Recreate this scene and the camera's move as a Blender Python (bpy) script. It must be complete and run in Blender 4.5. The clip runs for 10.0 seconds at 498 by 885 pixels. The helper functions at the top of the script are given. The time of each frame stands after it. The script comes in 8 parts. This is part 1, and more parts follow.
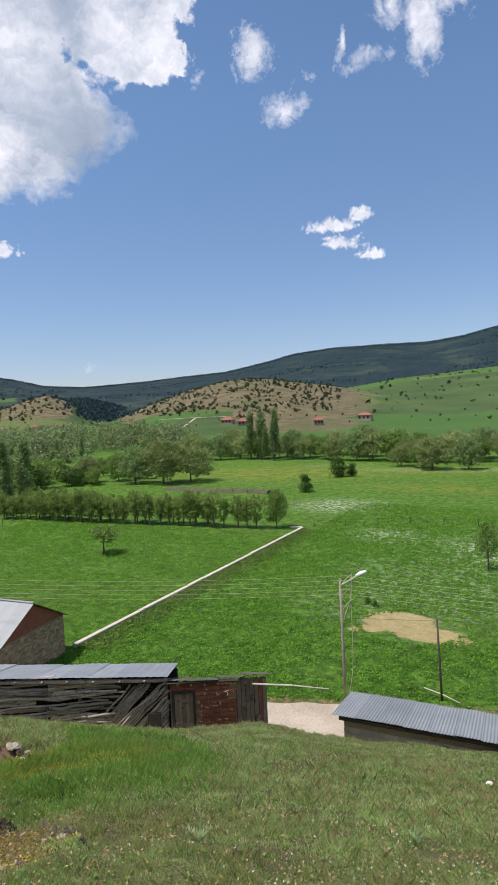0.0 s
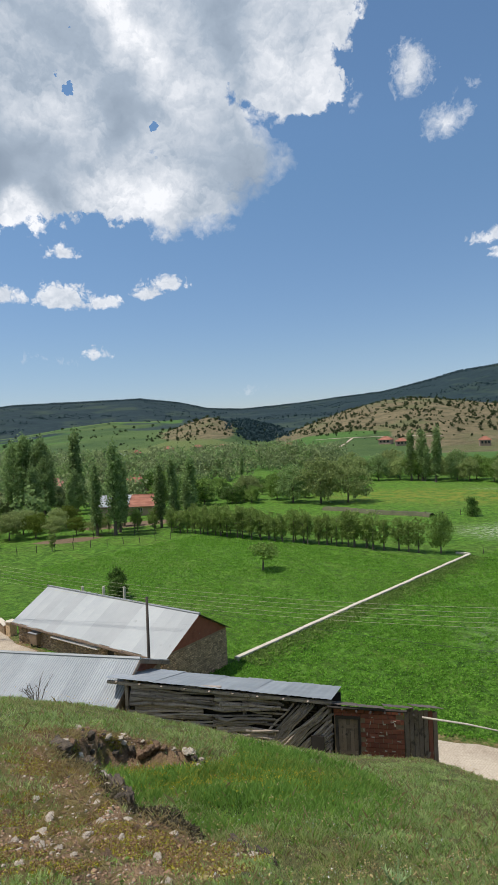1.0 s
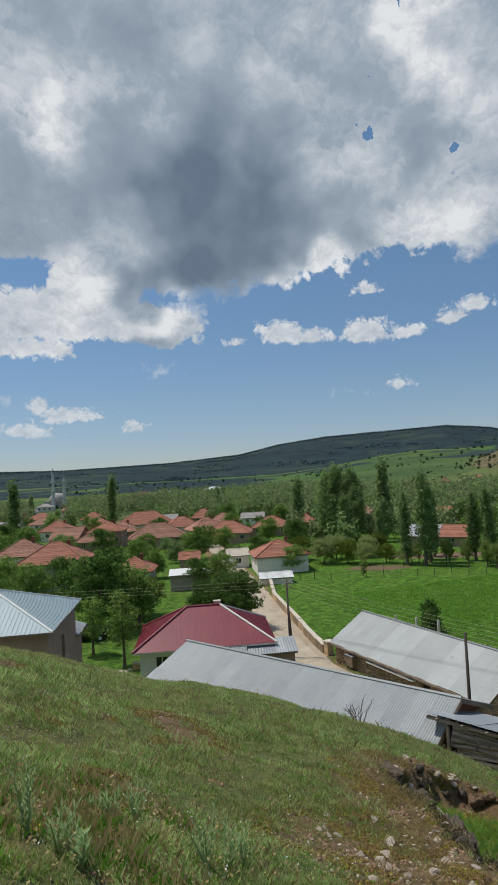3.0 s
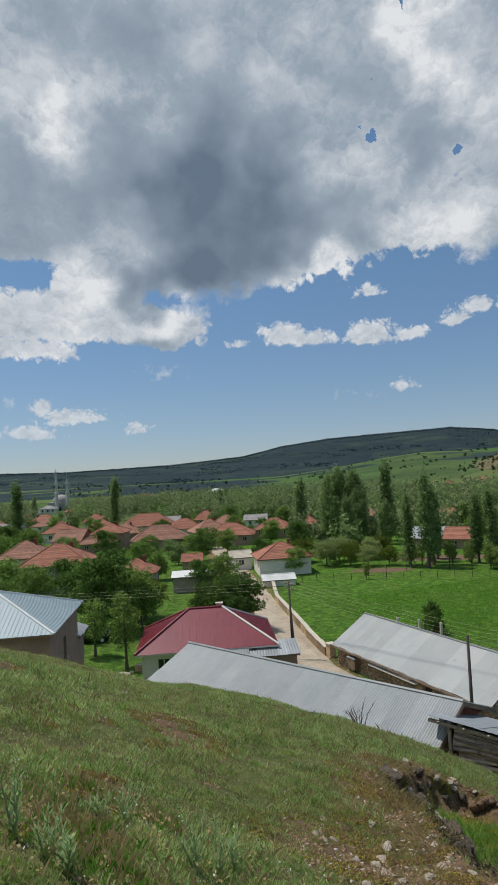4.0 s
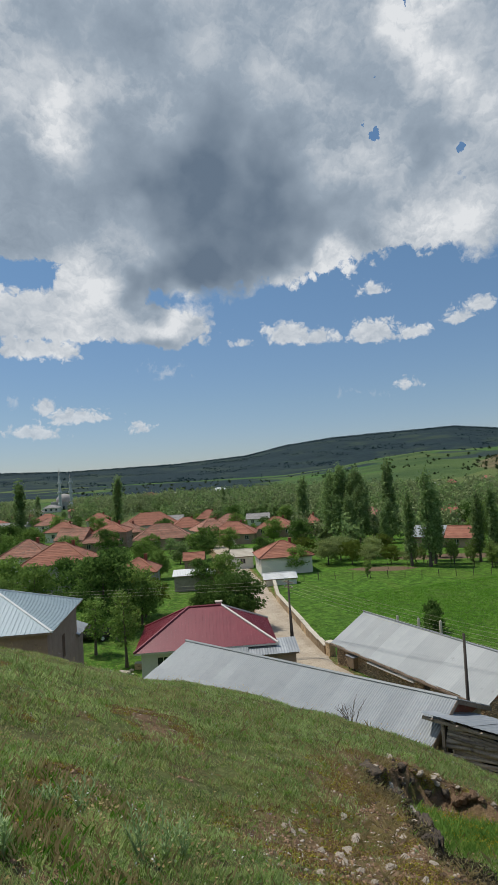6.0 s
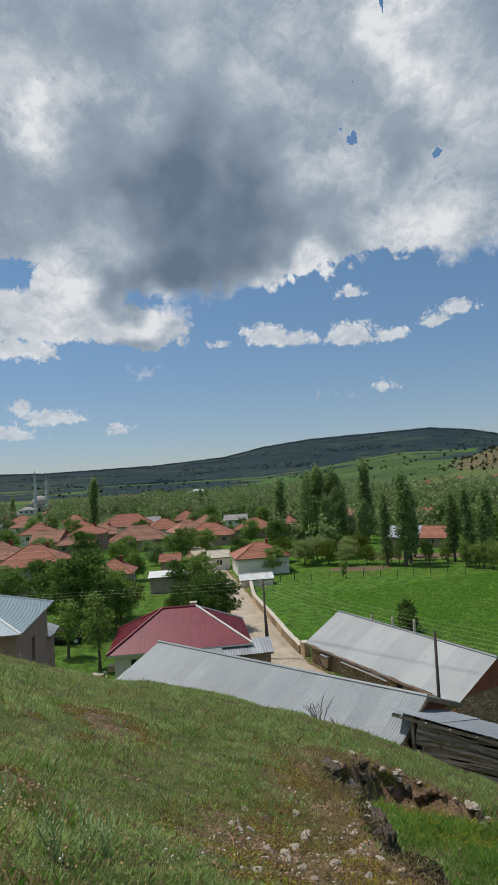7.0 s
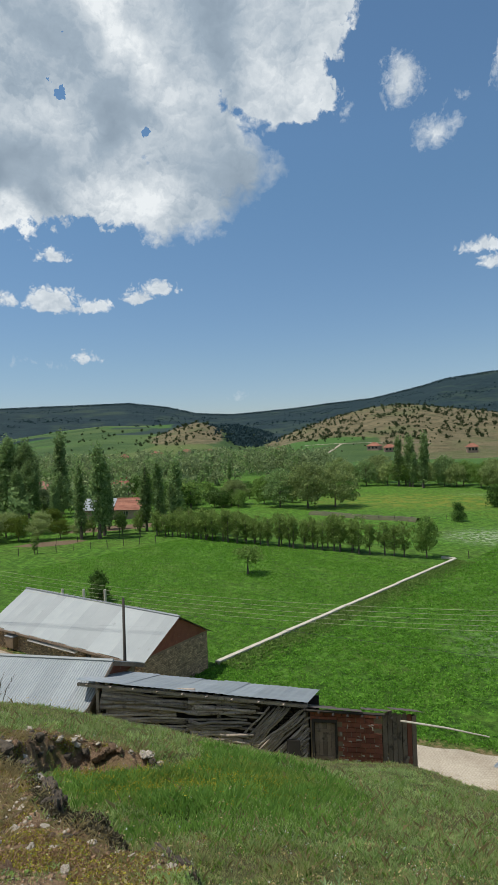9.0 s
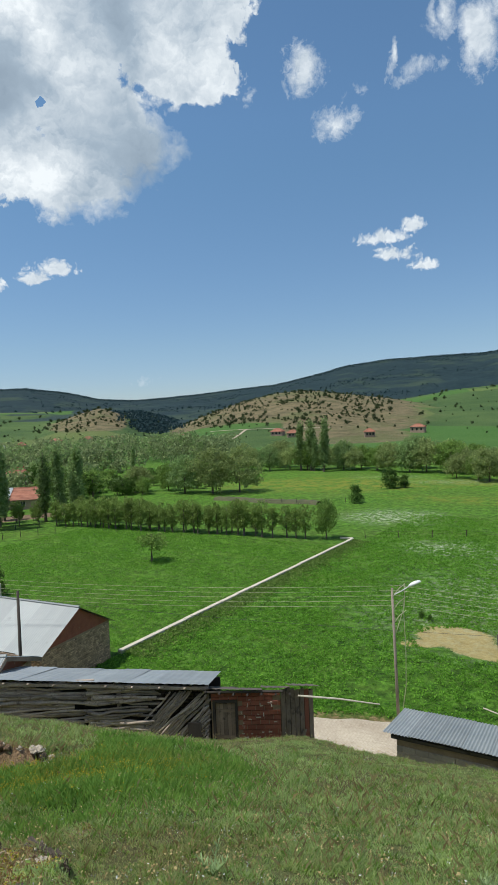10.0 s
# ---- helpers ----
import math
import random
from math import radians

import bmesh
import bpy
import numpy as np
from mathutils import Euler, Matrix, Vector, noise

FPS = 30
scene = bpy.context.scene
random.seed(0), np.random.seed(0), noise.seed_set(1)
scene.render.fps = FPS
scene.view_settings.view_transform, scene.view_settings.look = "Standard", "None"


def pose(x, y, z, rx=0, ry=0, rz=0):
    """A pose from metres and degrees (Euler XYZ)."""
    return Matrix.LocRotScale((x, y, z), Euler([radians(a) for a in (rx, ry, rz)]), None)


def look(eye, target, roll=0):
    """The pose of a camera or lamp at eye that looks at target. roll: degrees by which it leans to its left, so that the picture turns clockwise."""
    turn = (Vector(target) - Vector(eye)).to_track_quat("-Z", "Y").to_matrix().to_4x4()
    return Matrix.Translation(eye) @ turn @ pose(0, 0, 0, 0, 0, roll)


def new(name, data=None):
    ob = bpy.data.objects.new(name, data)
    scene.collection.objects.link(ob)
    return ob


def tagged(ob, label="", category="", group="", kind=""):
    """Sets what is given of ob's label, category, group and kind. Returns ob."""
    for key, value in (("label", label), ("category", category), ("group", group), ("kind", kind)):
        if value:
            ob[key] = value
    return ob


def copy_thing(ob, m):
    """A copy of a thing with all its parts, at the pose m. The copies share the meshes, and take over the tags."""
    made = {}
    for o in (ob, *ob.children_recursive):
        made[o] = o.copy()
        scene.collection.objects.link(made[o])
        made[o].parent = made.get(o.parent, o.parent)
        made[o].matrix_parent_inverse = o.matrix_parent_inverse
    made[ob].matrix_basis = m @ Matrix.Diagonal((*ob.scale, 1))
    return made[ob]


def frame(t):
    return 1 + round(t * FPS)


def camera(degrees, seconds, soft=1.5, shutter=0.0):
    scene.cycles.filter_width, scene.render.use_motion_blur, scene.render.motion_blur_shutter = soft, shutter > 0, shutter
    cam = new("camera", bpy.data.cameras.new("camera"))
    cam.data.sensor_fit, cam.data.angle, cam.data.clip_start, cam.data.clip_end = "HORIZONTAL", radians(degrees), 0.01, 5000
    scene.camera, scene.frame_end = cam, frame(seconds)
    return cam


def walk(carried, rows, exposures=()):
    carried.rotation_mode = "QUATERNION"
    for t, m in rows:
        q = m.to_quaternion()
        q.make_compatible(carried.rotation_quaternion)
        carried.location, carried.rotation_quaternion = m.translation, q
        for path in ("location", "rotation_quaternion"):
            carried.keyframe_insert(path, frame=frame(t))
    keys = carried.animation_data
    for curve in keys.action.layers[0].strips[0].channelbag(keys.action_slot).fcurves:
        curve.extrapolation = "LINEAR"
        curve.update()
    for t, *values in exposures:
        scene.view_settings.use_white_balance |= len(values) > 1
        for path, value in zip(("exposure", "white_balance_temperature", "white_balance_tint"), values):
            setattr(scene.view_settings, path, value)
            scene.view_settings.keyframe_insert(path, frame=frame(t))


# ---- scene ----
cam = camera(45.2, 10.0, soft=0.6)
# seconds, eye, then yaw to the left, pitch up and lean in degrees
PATH = [
    (0.0, -0.001, 0.001, 16.008, 29.86, -3.63, -2.35),
    (0.5, -0.407, 0.119, 15.837, 36.56, -2.61, -2.49),
    (1.0, -0.401, -0.002, 15.888, 44.65, -1.05, -2.65),
    (1.5, -0.433, -0.065, 15.874, 53.13, 0.46, -2.96),
    (2.0, -0.383, -0.177, 15.899, 61.11, 1.78, -3.15),
    (2.5, -0.315, -0.309, 15.942, 68.09, 2.74, -3.22),
    (3.0, -0.535, -0.231, 15.836, 73.16, 3.20, -3.37),
    (4.5, -0.529, -0.102, 15.834, 73.50, 3.43, -3.37),
    (5.0, -0.519, 0.011, 15.812, 73.62, 3.40, -3.51),
    (6.5, -0.316, 0.289, 15.764, 73.81, 3.30, -3.35),
    (7.0, -0.434, 0.493, 15.640, 71.72, 3.35, -3.49),
    (7.5, -0.473, 0.605, 15.577, 66.68, 2.93, -3.44),
    (8.0, -0.602, 0.714, 15.482, 58.60, 2.42, -3.15),
    (8.5, -0.575, 0.705, 15.464, 50.21, 1.28, -3.01),
    (9.0, -0.491, 0.701, 15.486, 43.61, -0.55, -2.17),
    (9.5, -0.464, 0.880, 15.413, 39.34, -2.19, -2.48),
    (10.0, -0.350, 0.868, 15.427, 34.62, -2.23, -2.39),
]
walk(cam, [(t, pose(x, y, z, 90 + pitch, 0, yaw) @ pose(0, 0, 0, 0, 0, lean)) for t, x, y, z, yaw, pitch, lean in PATH],
     [(0.0, 0.37, 6450, 18), (0.5, 0.31, 6470, 16), (1.0, 0.24, 6500, 12), (1.5, 0.13, 6500, 9), (2.5, -0.05, 6500, 10), (3.2, -0.12, 6500, 10), (7.0, -0.12, 6500, 10), (7.5, -0.1, 6450, 8), (8.5, 0.0, 6450, 6), (9.5, 0.16, 6400, 9), (10.0, 0.22, 6350, 7)])

# ---- light: a high sun behind the camera's left shoulder, a blue sky with cumulus ----
SUN_UP, SUN_ROUND = 67.0, 222.0
scene.view_settings.exposure = 0.0
sun = new("sun", bpy.data.lights.new("sun", "SUN"))
sun.data.energy, sun.data.angle, sun.data.color = 3.6, radians(0.5), (1.0, 0.95, 0.87)
way = Vector((math.sin(radians(SUN_ROUND)) * math.cos(radians(SUN_UP)), math.cos(radians(SUN_ROUND)) * math.cos(radians(SUN_UP)), math.sin(radians(SUN_UP))))
sun.matrix_world = look(way * 200, (0, 0, 0))


class Nodes:
    """A short hand for node trees."""

    def __init__(self, tree):
        self.tree = tree
        tree.nodes.clear()

    def add(self, kind, **settings):
        n = self.tree.nodes.new(kind)
        for key, value in settings.items():
            if key == "operation":
                n.operation = value
            elif key == "blend_type":
                n.blend_type = value
            elif key == "data_type":
                n.data_type = value
            elif key == "attribute_name":
                n.attribute_name = value
        return n

    def put(self, socket, value):
        if isinstance(value, bpy.types.NodeSocket):
            self.tree.links.new(value, socket)
        elif value is not None:
            socket.default_value = value

    def math(self, op, a, b=None, c=None, clamp=False):
        n = self.add("ShaderNodeMath", operation=op)
        n.use_clamp = clamp
        for socket, value in zip(n.inputs, (a, b, c)):
            self.put(socket, value)
        return n.outputs[0]

    def vec(self, op, a, b=None, scale=None):
        n = self.add("ShaderNodeVectorMath", operation=op)
        self.put(n.inputs[0], a)
        if b is not None:
            self.put(n.inputs[1], b)
        if scale is not None:
            self.put(n.inputs["Scale"], scale)
        return n.outputs["Value"] if op in ("LENGTH", "DOT_PRODUCT", "DISTANCE") else n.outputs[0]

    def mix(self, fac, a, b, blend="MIX"):
        n = self.add("ShaderNodeMix", data_type="RGBA")
        n.blend_type = blend
        self.put(n.inputs[0], fac)
        self.put(n.inputs[6], (*a, 1) if isinstance(a, tuple) and len(a) == 3 else a)
        self.put(n.inputs[7], (*b, 1) if isinstance(b, tuple) and len(b) == 3 else b)
        return n.outputs[2]

    def noise(self, where, scale, detail=4.0, rough=0.55, distort=0.0):
        n = self.add("ShaderNodeTexNoise")
        self.put(n.inputs["Vector"], where)
        n.inputs["Scale"].default_value, n.inputs["Detail"].default_value = scale, detail
        n.inputs["Roughness"].default_value, n.inputs["Distortion"].default_value = rough, distort
        return n.outputs["Fac"]

    def span(self, value, lo, hi, out_lo=0.0, out_hi=1.0, soft=False):
        n = self.add("ShaderNodeMapRange")
        n.interpolation_type = "SMOOTHSTEP" if soft else "LINEAR"
        self.put(n.inputs[0], value)
        for k, v in zip((1, 2, 3, 4), (lo, hi, out_lo, out_hi)):
            self.put(n.inputs[k], v)
        return n.outputs[0]

    def join(self, x, y, z=0.0):
        n = self.add("ShaderNodeCombineXYZ")
        for socket, value in zip(n.inputs, (x, y, z)):
            self.put(socket, value)
        return n.outputs[0]


# clouds: heading to the left of +y and height, then half width and half height, in degrees
GREAT_CLOUD = [(70, 36.5, 24, 17), (95, 46, 60, 19), (41.8, 38, 11.0, 8.5), (39.8, 31.0, 6.0, 4.4), (46.6, 24.6, 6.8, 4.8), (49.5, 21.6, 5.0, 3.9), (58, 22.8, 10, 3.6), (67, 21.6, 8.5, 4.0),
               (77, 21.4, 8.5, 5.0), (92, 31, 14, 11.5), (112, 24, 14, 10), (50, 31, 6.5, 5.5)]
LOW_BANK = [(90.0, 15.2, 8.5, 3.2), (86.6, 18.4, 4.6, 4.6), (82.6, 14.4, 6.6, 3.0), (92.5, 12.4, 5.0, 1.5), (93.0, 16.6, 3.0, 1.5)]
PUFFS = [(69.5, 13.2, 2.2, 1.35), (66.6, 12.7, 2.6, 0.95), (71.2, 13.8, 1.0, 0.7), (61.4, 12.6, 2.4, 1.5), (57.8, 12.2, 2.2, 0.95), (51.8, 13.9, 1.8, 0.95), (53.6, 13.1, 1.7, 0.9), (58.6, 7.6, 1.5, 0.75),
         (73.9, 12.7, 0.9, 0.34), (92.5, 7.3, 1.1, 1.1), (89.6, 6.3, 3.6, 1.0), (84.1, 5.2, 1.2, 0.65), (60.9, 16.5, 1.5, 0.95)]
LOW_PUFFS = [(18.8, 16.4, 1.2, 0.9), (21.0, 15.6, 2.6, 0.85), (20.4, 14.1, 2.1, 0.8), (17.9, 13.0, 1.3, 0.8), (93.8, 4.9, 2.8, 1.0)]
WISPS = [(28.1, 29.2, 1.8, 2.2), (25.5, 25.4, 2.1, 1.1), (17.3, 28.4, 1.5, 0.7), (18.8, 27.6, 1.2, 0.45), (12.6, 29.6, 1.9, 2.6), (10.4, 31.5, 2.2, 1.8), (15.8, 31.4, 1.2, 1.4), (20.2, 29.5, 0.4, 1.3),
         (44.2, 3.8, 1.2, 0.2), (81.5, 10.6, 1.3, 0.22), (63.0, 7.3, 0.8, 0.12), (95.5, 8.0, 1.0, 0.2), (23.0, 27.4, 0.8, 0.4), (33.2, 27.9, 0.6, 0.3)]
# unseen cumulus round the sky behind the view, added to whiten the fill light
FILL_CLOUDS = [(150, 36, 24, 14), (-160, 42, 26, 15), (-100, 34, 24, 14), (-45, 46, 22, 14), (-70, 18, 12, 4), (175, 16, 16, 5)]
# the blue holes in the large cloud
HOLES = [(59.9, 29.1, 0.6, 0.85), (60.7, 29.9, 0.5, 0.5), (52.0, 26.9, 0.32, 0.3), (56.1, 38.2, 0.14, 0.9), (59.3, 33.4, 0.14, 0.25)]
# where the large cloud is thick and grey, and where the sun strikes its flanks
GREY_BELLIES = [(77, 24.5, 14, 9, 0.50), (74.5, 30.5, 7, 6, 0.22), (66, 23.0, 10, 4.6, 0.32), (78.5, 18.6, 7, 3.2, 0.34), (96, 26.5, 7, 7, 0.22), (86, 38, 9, 5, 0.20), (76, 38, 12, 5, 0.10), (55.8, 29.4, 3.0, 4.0, 0.30),
                (62.5, 34, 4.5, 5, 0.14), (84.5, 12.5, 6, 1.3, 0.34), (45.5, 24, 8, 6, 0.22), (46, 33, 6, 6, 0.20)]
SUNLIT_FLANKS = [(55.4, 35.5, 3.4, 6.5, 0.42), (39.0, 30, 4, 4.0, 0.14), (53.5, 21.8, 6, 3.2, 0.26), (66, 18.2, 6, 2.0, 0.36), (88.5, 17.8, 7, 4.5, 0.26), (80.5, 14.9, 4, 2.0, 0.26), (90, 30.8, 5.0, 3.2, 0.36), (49, 30.5, 4.5, 4.5, 0.14),
                 (92.5, 12.6, 5, 2, 0.25), (84.0, 22.2, 3.4, 3.0, 0.18)]
# flanks that fray into thin vapour
FRAYED = [(41.5, 22.5, 6, 4.5), (76, 17.2, 4.5, 2.0), (47.5, 18.8, 5, 2.0)]
world = bpy.data.worlds.new("sky")
scene.world = world
world.use_nodes = True
w = Nodes(world.node_tree)
sky = w.add("ShaderNodeTexSky")
sky.sky_type, sky.sun_disc, sky.sun_elevation, sky.sun_rotation = "NISHITA", False, radians(SUN_UP), radians(SUN_ROUND)
sky.altitude, sky.air_density, sky.dust_density, sky.ozone_density = 1000.0, 1.15, 0.2, 2.2
way_in = w.add("ShaderNodeTexCoord").outputs["Generated"]
split = w.add("ShaderNodeSeparateXYZ")
w.put(split.inputs[0], way_in)
up = w.math("MULTIPLY", w.math("ARCSINE", split.outputs[2]), 57.2958)
round_ = w.math("MULTIPLY", w.math("ARCTAN2", w.math("MULTIPLY", split.outputs[0], -1.0), split.outputs[1]), 57.2958)
flat = w.join(round_, up)
# the outlines are pulled about and heaped into billows at three sizes
ball = w.vec("SCALE", way_in, scale=57.2958)
drift = w.add("ShaderNodeTexNoise")
w.put(drift.inputs["Vector"], ball)
drift.inputs["Scale"].default_value, drift.inputs["Detail"].default_value, drift.inputs["Roughness"].default_value = 0.42, 5.0, 0.6
stray = w.vec("SUBTRACT", drift.outputs["Color"], (0.5, 0.5, 0.5))
pulled = w.vec("ADD", flat, w.vec("MULTIPLY", stray, (3.4, 3.0, 0.0)))
tugged = w.vec("ADD", flat, w.vec("MULTIPLY", stray, (1.5, 1.0, 0.0)))
sway = w.add("ShaderNodeTexNoise")
w.put(sway.inputs["Vector"], ball)
sway.inputs["Scale"].default_value, sway.inputs["Detail"].default_value, sway.inputs["Roughness"].default_value = 0.16, 3.0, 0.45
swayed = w.vec("ADD", flat, w.vec("MULTIPLY", w.vec("SUBTRACT", sway.outputs["Color"], (0.5, 0.5, 0.5)), (16.0, 10.0, 0.0)))
rolled = w.vec("ADD", ball, w.vec("SCALE", stray, scale=3.0))
middle, fine = w.noise(w.vec("ADD", ball, w.vec("SCALE", stray, scale=1.4)), 0.22, 3.0, 0.42), w.noise(rolled, 1.1, 4.0, 0.55)
TO_SUN = (-0.25, 0.1, 0.9)


def billows(where, size):
    """Round heaps with creases between them, about -0.4 to 0.4."""
    v = w.add("ShaderNodeTexVoronoi")
    w.put(v.inputs["Vector"], where)
    v.inputs["Scale"].default_value = 1 / size
    return w.math("SUBTRACT", 0.5, v.outputs["Distance"])


def lit(where, size, shift):
    return w.math("SUBTRACT", billows(where, size), billows(w.vec("ADD", where, tuple(c * shift for c in TO_SUN)), size))


def inside(rows, where, base=1.0, join=0.0):
    """Degrees inside the nearest of these ellipses; base: how much flatter they are below."""
    total = None
    for az, el, half_w, half_h in rows:
        off = w.vec("DIVIDE", w.vec("SUBTRACT", where, (az, el, 0.0)), (half_w, half_h, 1.0))
        if base > 1:
            off = w.vec("MAXIMUM", off, w.vec("MULTIPLY", off, (1.0, -base, 1.0)))
        here = w.math("MULTIPLY_ADD", w.vec("LENGTH", off), -half_h, half_h)
        total = here if total is None else w.math("SMOOTH_MAX", total, here, join) if join else w.math("MAXIMUM", total, here)
    return total


def tones(rows, where):
    total = None
    for az, el, half_w, half_h, much in rows:
        off = w.vec("DIVIDE", w.vec("SUBTRACT", where, (az, el, 0.0)), (half_w, half_h, 1.0))
        here = w.span(w.vec("LENGTH", off), 1.25, 0.1, 0.0, much, soft=True)
        total = here if total is None else w.math("ADD", total, here)
    return total


heap_big, heap_mid, heap_small = billows(rolled, 3.2), billows(rolled, 1.15), billows(rolled, 0.45)
ragged = w.math("MULTIPLY_ADD", fine, 1.5, -0.75)
great = w.math("MULTIPLY_ADD", heap_big, 1.5, w.math("MULTIPLY_ADD", heap_mid, 0.75, w.math("MULTIPLY_ADD", heap_small, 0.3, ragged)))
great = w.math("ADD", great, w.math("SMOOTH_MAX", inside(GREAT_CLOUD + FILL_CLOUDS, pulled, 1.0, 1.2), inside(LOW_BANK, tugged, 1.5, 0.6), 0.3))
hole = w.math("ADD", inside(HOLES, tugged), w.math("MULTIPLY_ADD", fine, 3.4, -1.7))
great = w.math("SUBTRACT", great, w.math("MULTIPLY", w.math("MAXIMUM", hole, 0.0), 16.0))
small = w.math("MULTIPLY_ADD", heap_mid, 0.55, w.math("MULTIPLY_ADD", heap_small, 0.55, w.math("MULTIPLY", ragged, 0.8)))
small = w.math("ADD", small, inside(PUFFS + LOW_PUFFS, tugged, 1.9, 0.25))
frayed = w.span(inside(FRAYED, flat), -1.0, 2.0, 0.45, 2.0)
cover = w.math("MAXIMUM", w.math("DIVIDE", great, frayed, clamp=True), w.span(small, -0.05, 0.4, 0.0, 0.95))
wisp = w.math("ADD", inside(WISPS, pulled), w.math("MULTIPLY_ADD", w.noise(w.vec("MULTIPLY", rolled, (1.0, 1.0, 0.6)), 0.9, 6.0, 0.68), 3.4, -1.75))
cover = w.math("MAXIMUM", cover, w.span(wisp, -0.15, 1.3, 0.0, 0.9))
cover = w.math("MULTIPLY", cover, w.span(up, 1.5, 9.0, 0.62, 1.0))
# light on the billows: how the heaps fall off towards the sun
relief = w.math("MULTIPLY_ADD", lit(rolled, 3.2, 0.9), 0.26, w.math("MULTIPLY_ADD", lit(rolled, 1.15, 0.4), 0.22, w.math("MULTIPLY", lit(rolled, 0.45, 0.15), 0.13)))
dull, sunny = tones(GREY_BELLIES, swayed), tones(SUNLIT_FLANKS, swayed)
crisp = w.math("ADD", w.math("MULTIPLY_ADD", dull, -1.2, 0.62), w.math("MULTIPLY", sunny, 1.2))
tone = w.math("ADD", w.math("SUBTRACT", 0.645, dull), sunny)
tone = w.math("MULTIPLY_ADD", relief, w.span(crisp, 0.2, 1.1, 0.12, 1.5), w.math("ADD", tone, w.math("MULTIPLY_ADD", middle, 0.6, -0.30)))
tone = w.math("ADD", tone, w.span(great, 1.6, 0.1, 0.0, 0.10))
puff_tone = w.math("MULTIPLY_ADD", relief, 1.1, w.span(small, 0.0, 1.5, 0.84, 0.74))
tone = w.mix(w.math("GREATER_THAN", great, 0.0), w.join(puff_tone, puff_tone, puff_tone), w.join(tone, tone, tone))
cloud = w.mix(w.span(tone, 0.0, 0.5), (0.140, 0.192, 0.262), (0.335, 0.405, 0.485))
cloud = w.mix(w.span(tone, 0.5, 1.0), cloud, (0.80, 0.825, 0.85))
low_air = w.span(up, 0.0, 26.0, 0.069, 0.103)
sky_colour = w.vec("MULTIPLY", w.vec("SCALE", sky.outputs[0], scale=low_air), w.mix(w.span(up, 4.0, 22.0), w.mix(w.span(up, 0.0, 7.0), (0.86, 0.95, 1.21), (0.93, 0.99, 1.10)), (0.86, 1.0, 1.02)))
picture = w.mix(cover, sky_colour, cloud)
back = w.add("ShaderNodeBackground")
w.put(back.inputs["Color"], picture)
back.inputs["Strength"].default_value = 1.0
w.put(w.add("ShaderNodeOutputWorld").inputs["Surface"], back.outputs[0])



# ---- materials ----
def finish(name, rough=0.8, metal=0.0):
    m = bpy.data.materials.new(name)
    m.use_nodes = True
    n = Nodes(m.node_tree)
    b = n.add("ShaderNodeBsdfPrincipled")
    b.inputs["Roughness"].default_value, b.inputs["Metallic"].default_value = rough, metal
    n.put(n.add("ShaderNodeOutputMaterial").inputs["Surface"], b.outputs[0])
    return m, n, b


def bumped(n, b, value, strength, distance):
    k = n.add("ShaderNodeBump")
    k.inputs["Strength"].default_value, k.inputs["Distance"].default_value = strength, distance
    n.put(k.inputs["Height"], value)
    n.put(b.inputs["Normal"], k.outputs[0])


def surface(name, low, high, stain, size=1.5, grain=14.0, rough=0.85, metal=0.0, bump=0.4, deep=0.02, stretch=(1, 1, 1), piece=0.0, cover=0.45, pavers=0.0):
    """A weathered surface: two tones at a coarse and a fine scale, stains, relief; piece: how much single pieces differ."""
    m, n, b = finish(name, rough, metal)
    where = n.vec("MULTIPLY", n.add("ShaderNodeTexCoord").outputs["Object"], stretch)
    info = n.add("ShaderNodeObjectInfo").outputs["Random"]
    where = n.vec("ADD", where, n.vec("SCALE", (37.0, 19.0, 53.0), scale=info))
    coarse, fine_ = n.noise(where, 1 / size, 4.0), n.noise(where, grain, 3.0)
    colour = n.mix(n.span(n.math("ADD", n.math("MULTIPLY", coarse, 0.6), n.math("MULTIPLY", fine_, 0.4)), 0.32, 0.68), low, high)
    spots = n.span(n.noise(where, 2.3 / size, 6.0, 0.65), 1 - cover, 1.12 - cover, soft=True)
    colour = n.mix(n.math("MULTIPLY", spots, 0.8), colour, stain)
    if piece:
        island = n.add("ShaderNodeNewGeometry").outputs["Random Per Island"]
        tone = n.span(n.math("FRACT", n.math("ADD", info, island)), 0, 1, 1 - piece, 1 + piece)
        colour = n.vec("SCALE", colour, scale=tone)
    if pavers:
        laid = n.add("ShaderNodeTexBrick")
        n.put(laid.inputs["Vector"], n.add("ShaderNodeTexCoord").outputs["Object"])
        laid.inputs["Scale"].default_value, laid.inputs["Mortar Size"].default_value = 2.4, 0.03
        laid.inputs["Color1"].default_value, laid.inputs["Color2"].default_value, laid.inputs["Mortar"].default_value = (1.05, 1.05, 1.05, 1), (0.90, 0.90, 0.90, 1), (0.62, 0.60, 0.56, 1)
        colour = n.mix(pavers, colour, laid.outputs["Color"], "MULTIPLY")
    n.put(b.inputs["Base Color"], colour)
    n.put(b.inputs["Roughness"], n.span(fine_, 0.3, 0.7, max(rough - 0.12, 0.05), min(rough + 0.1, 1.0)))
    bumped(n, b, n.math("ADD", fine_, n.math("MULTIPLY", coarse, 0.7)), bump, deep)
    return m


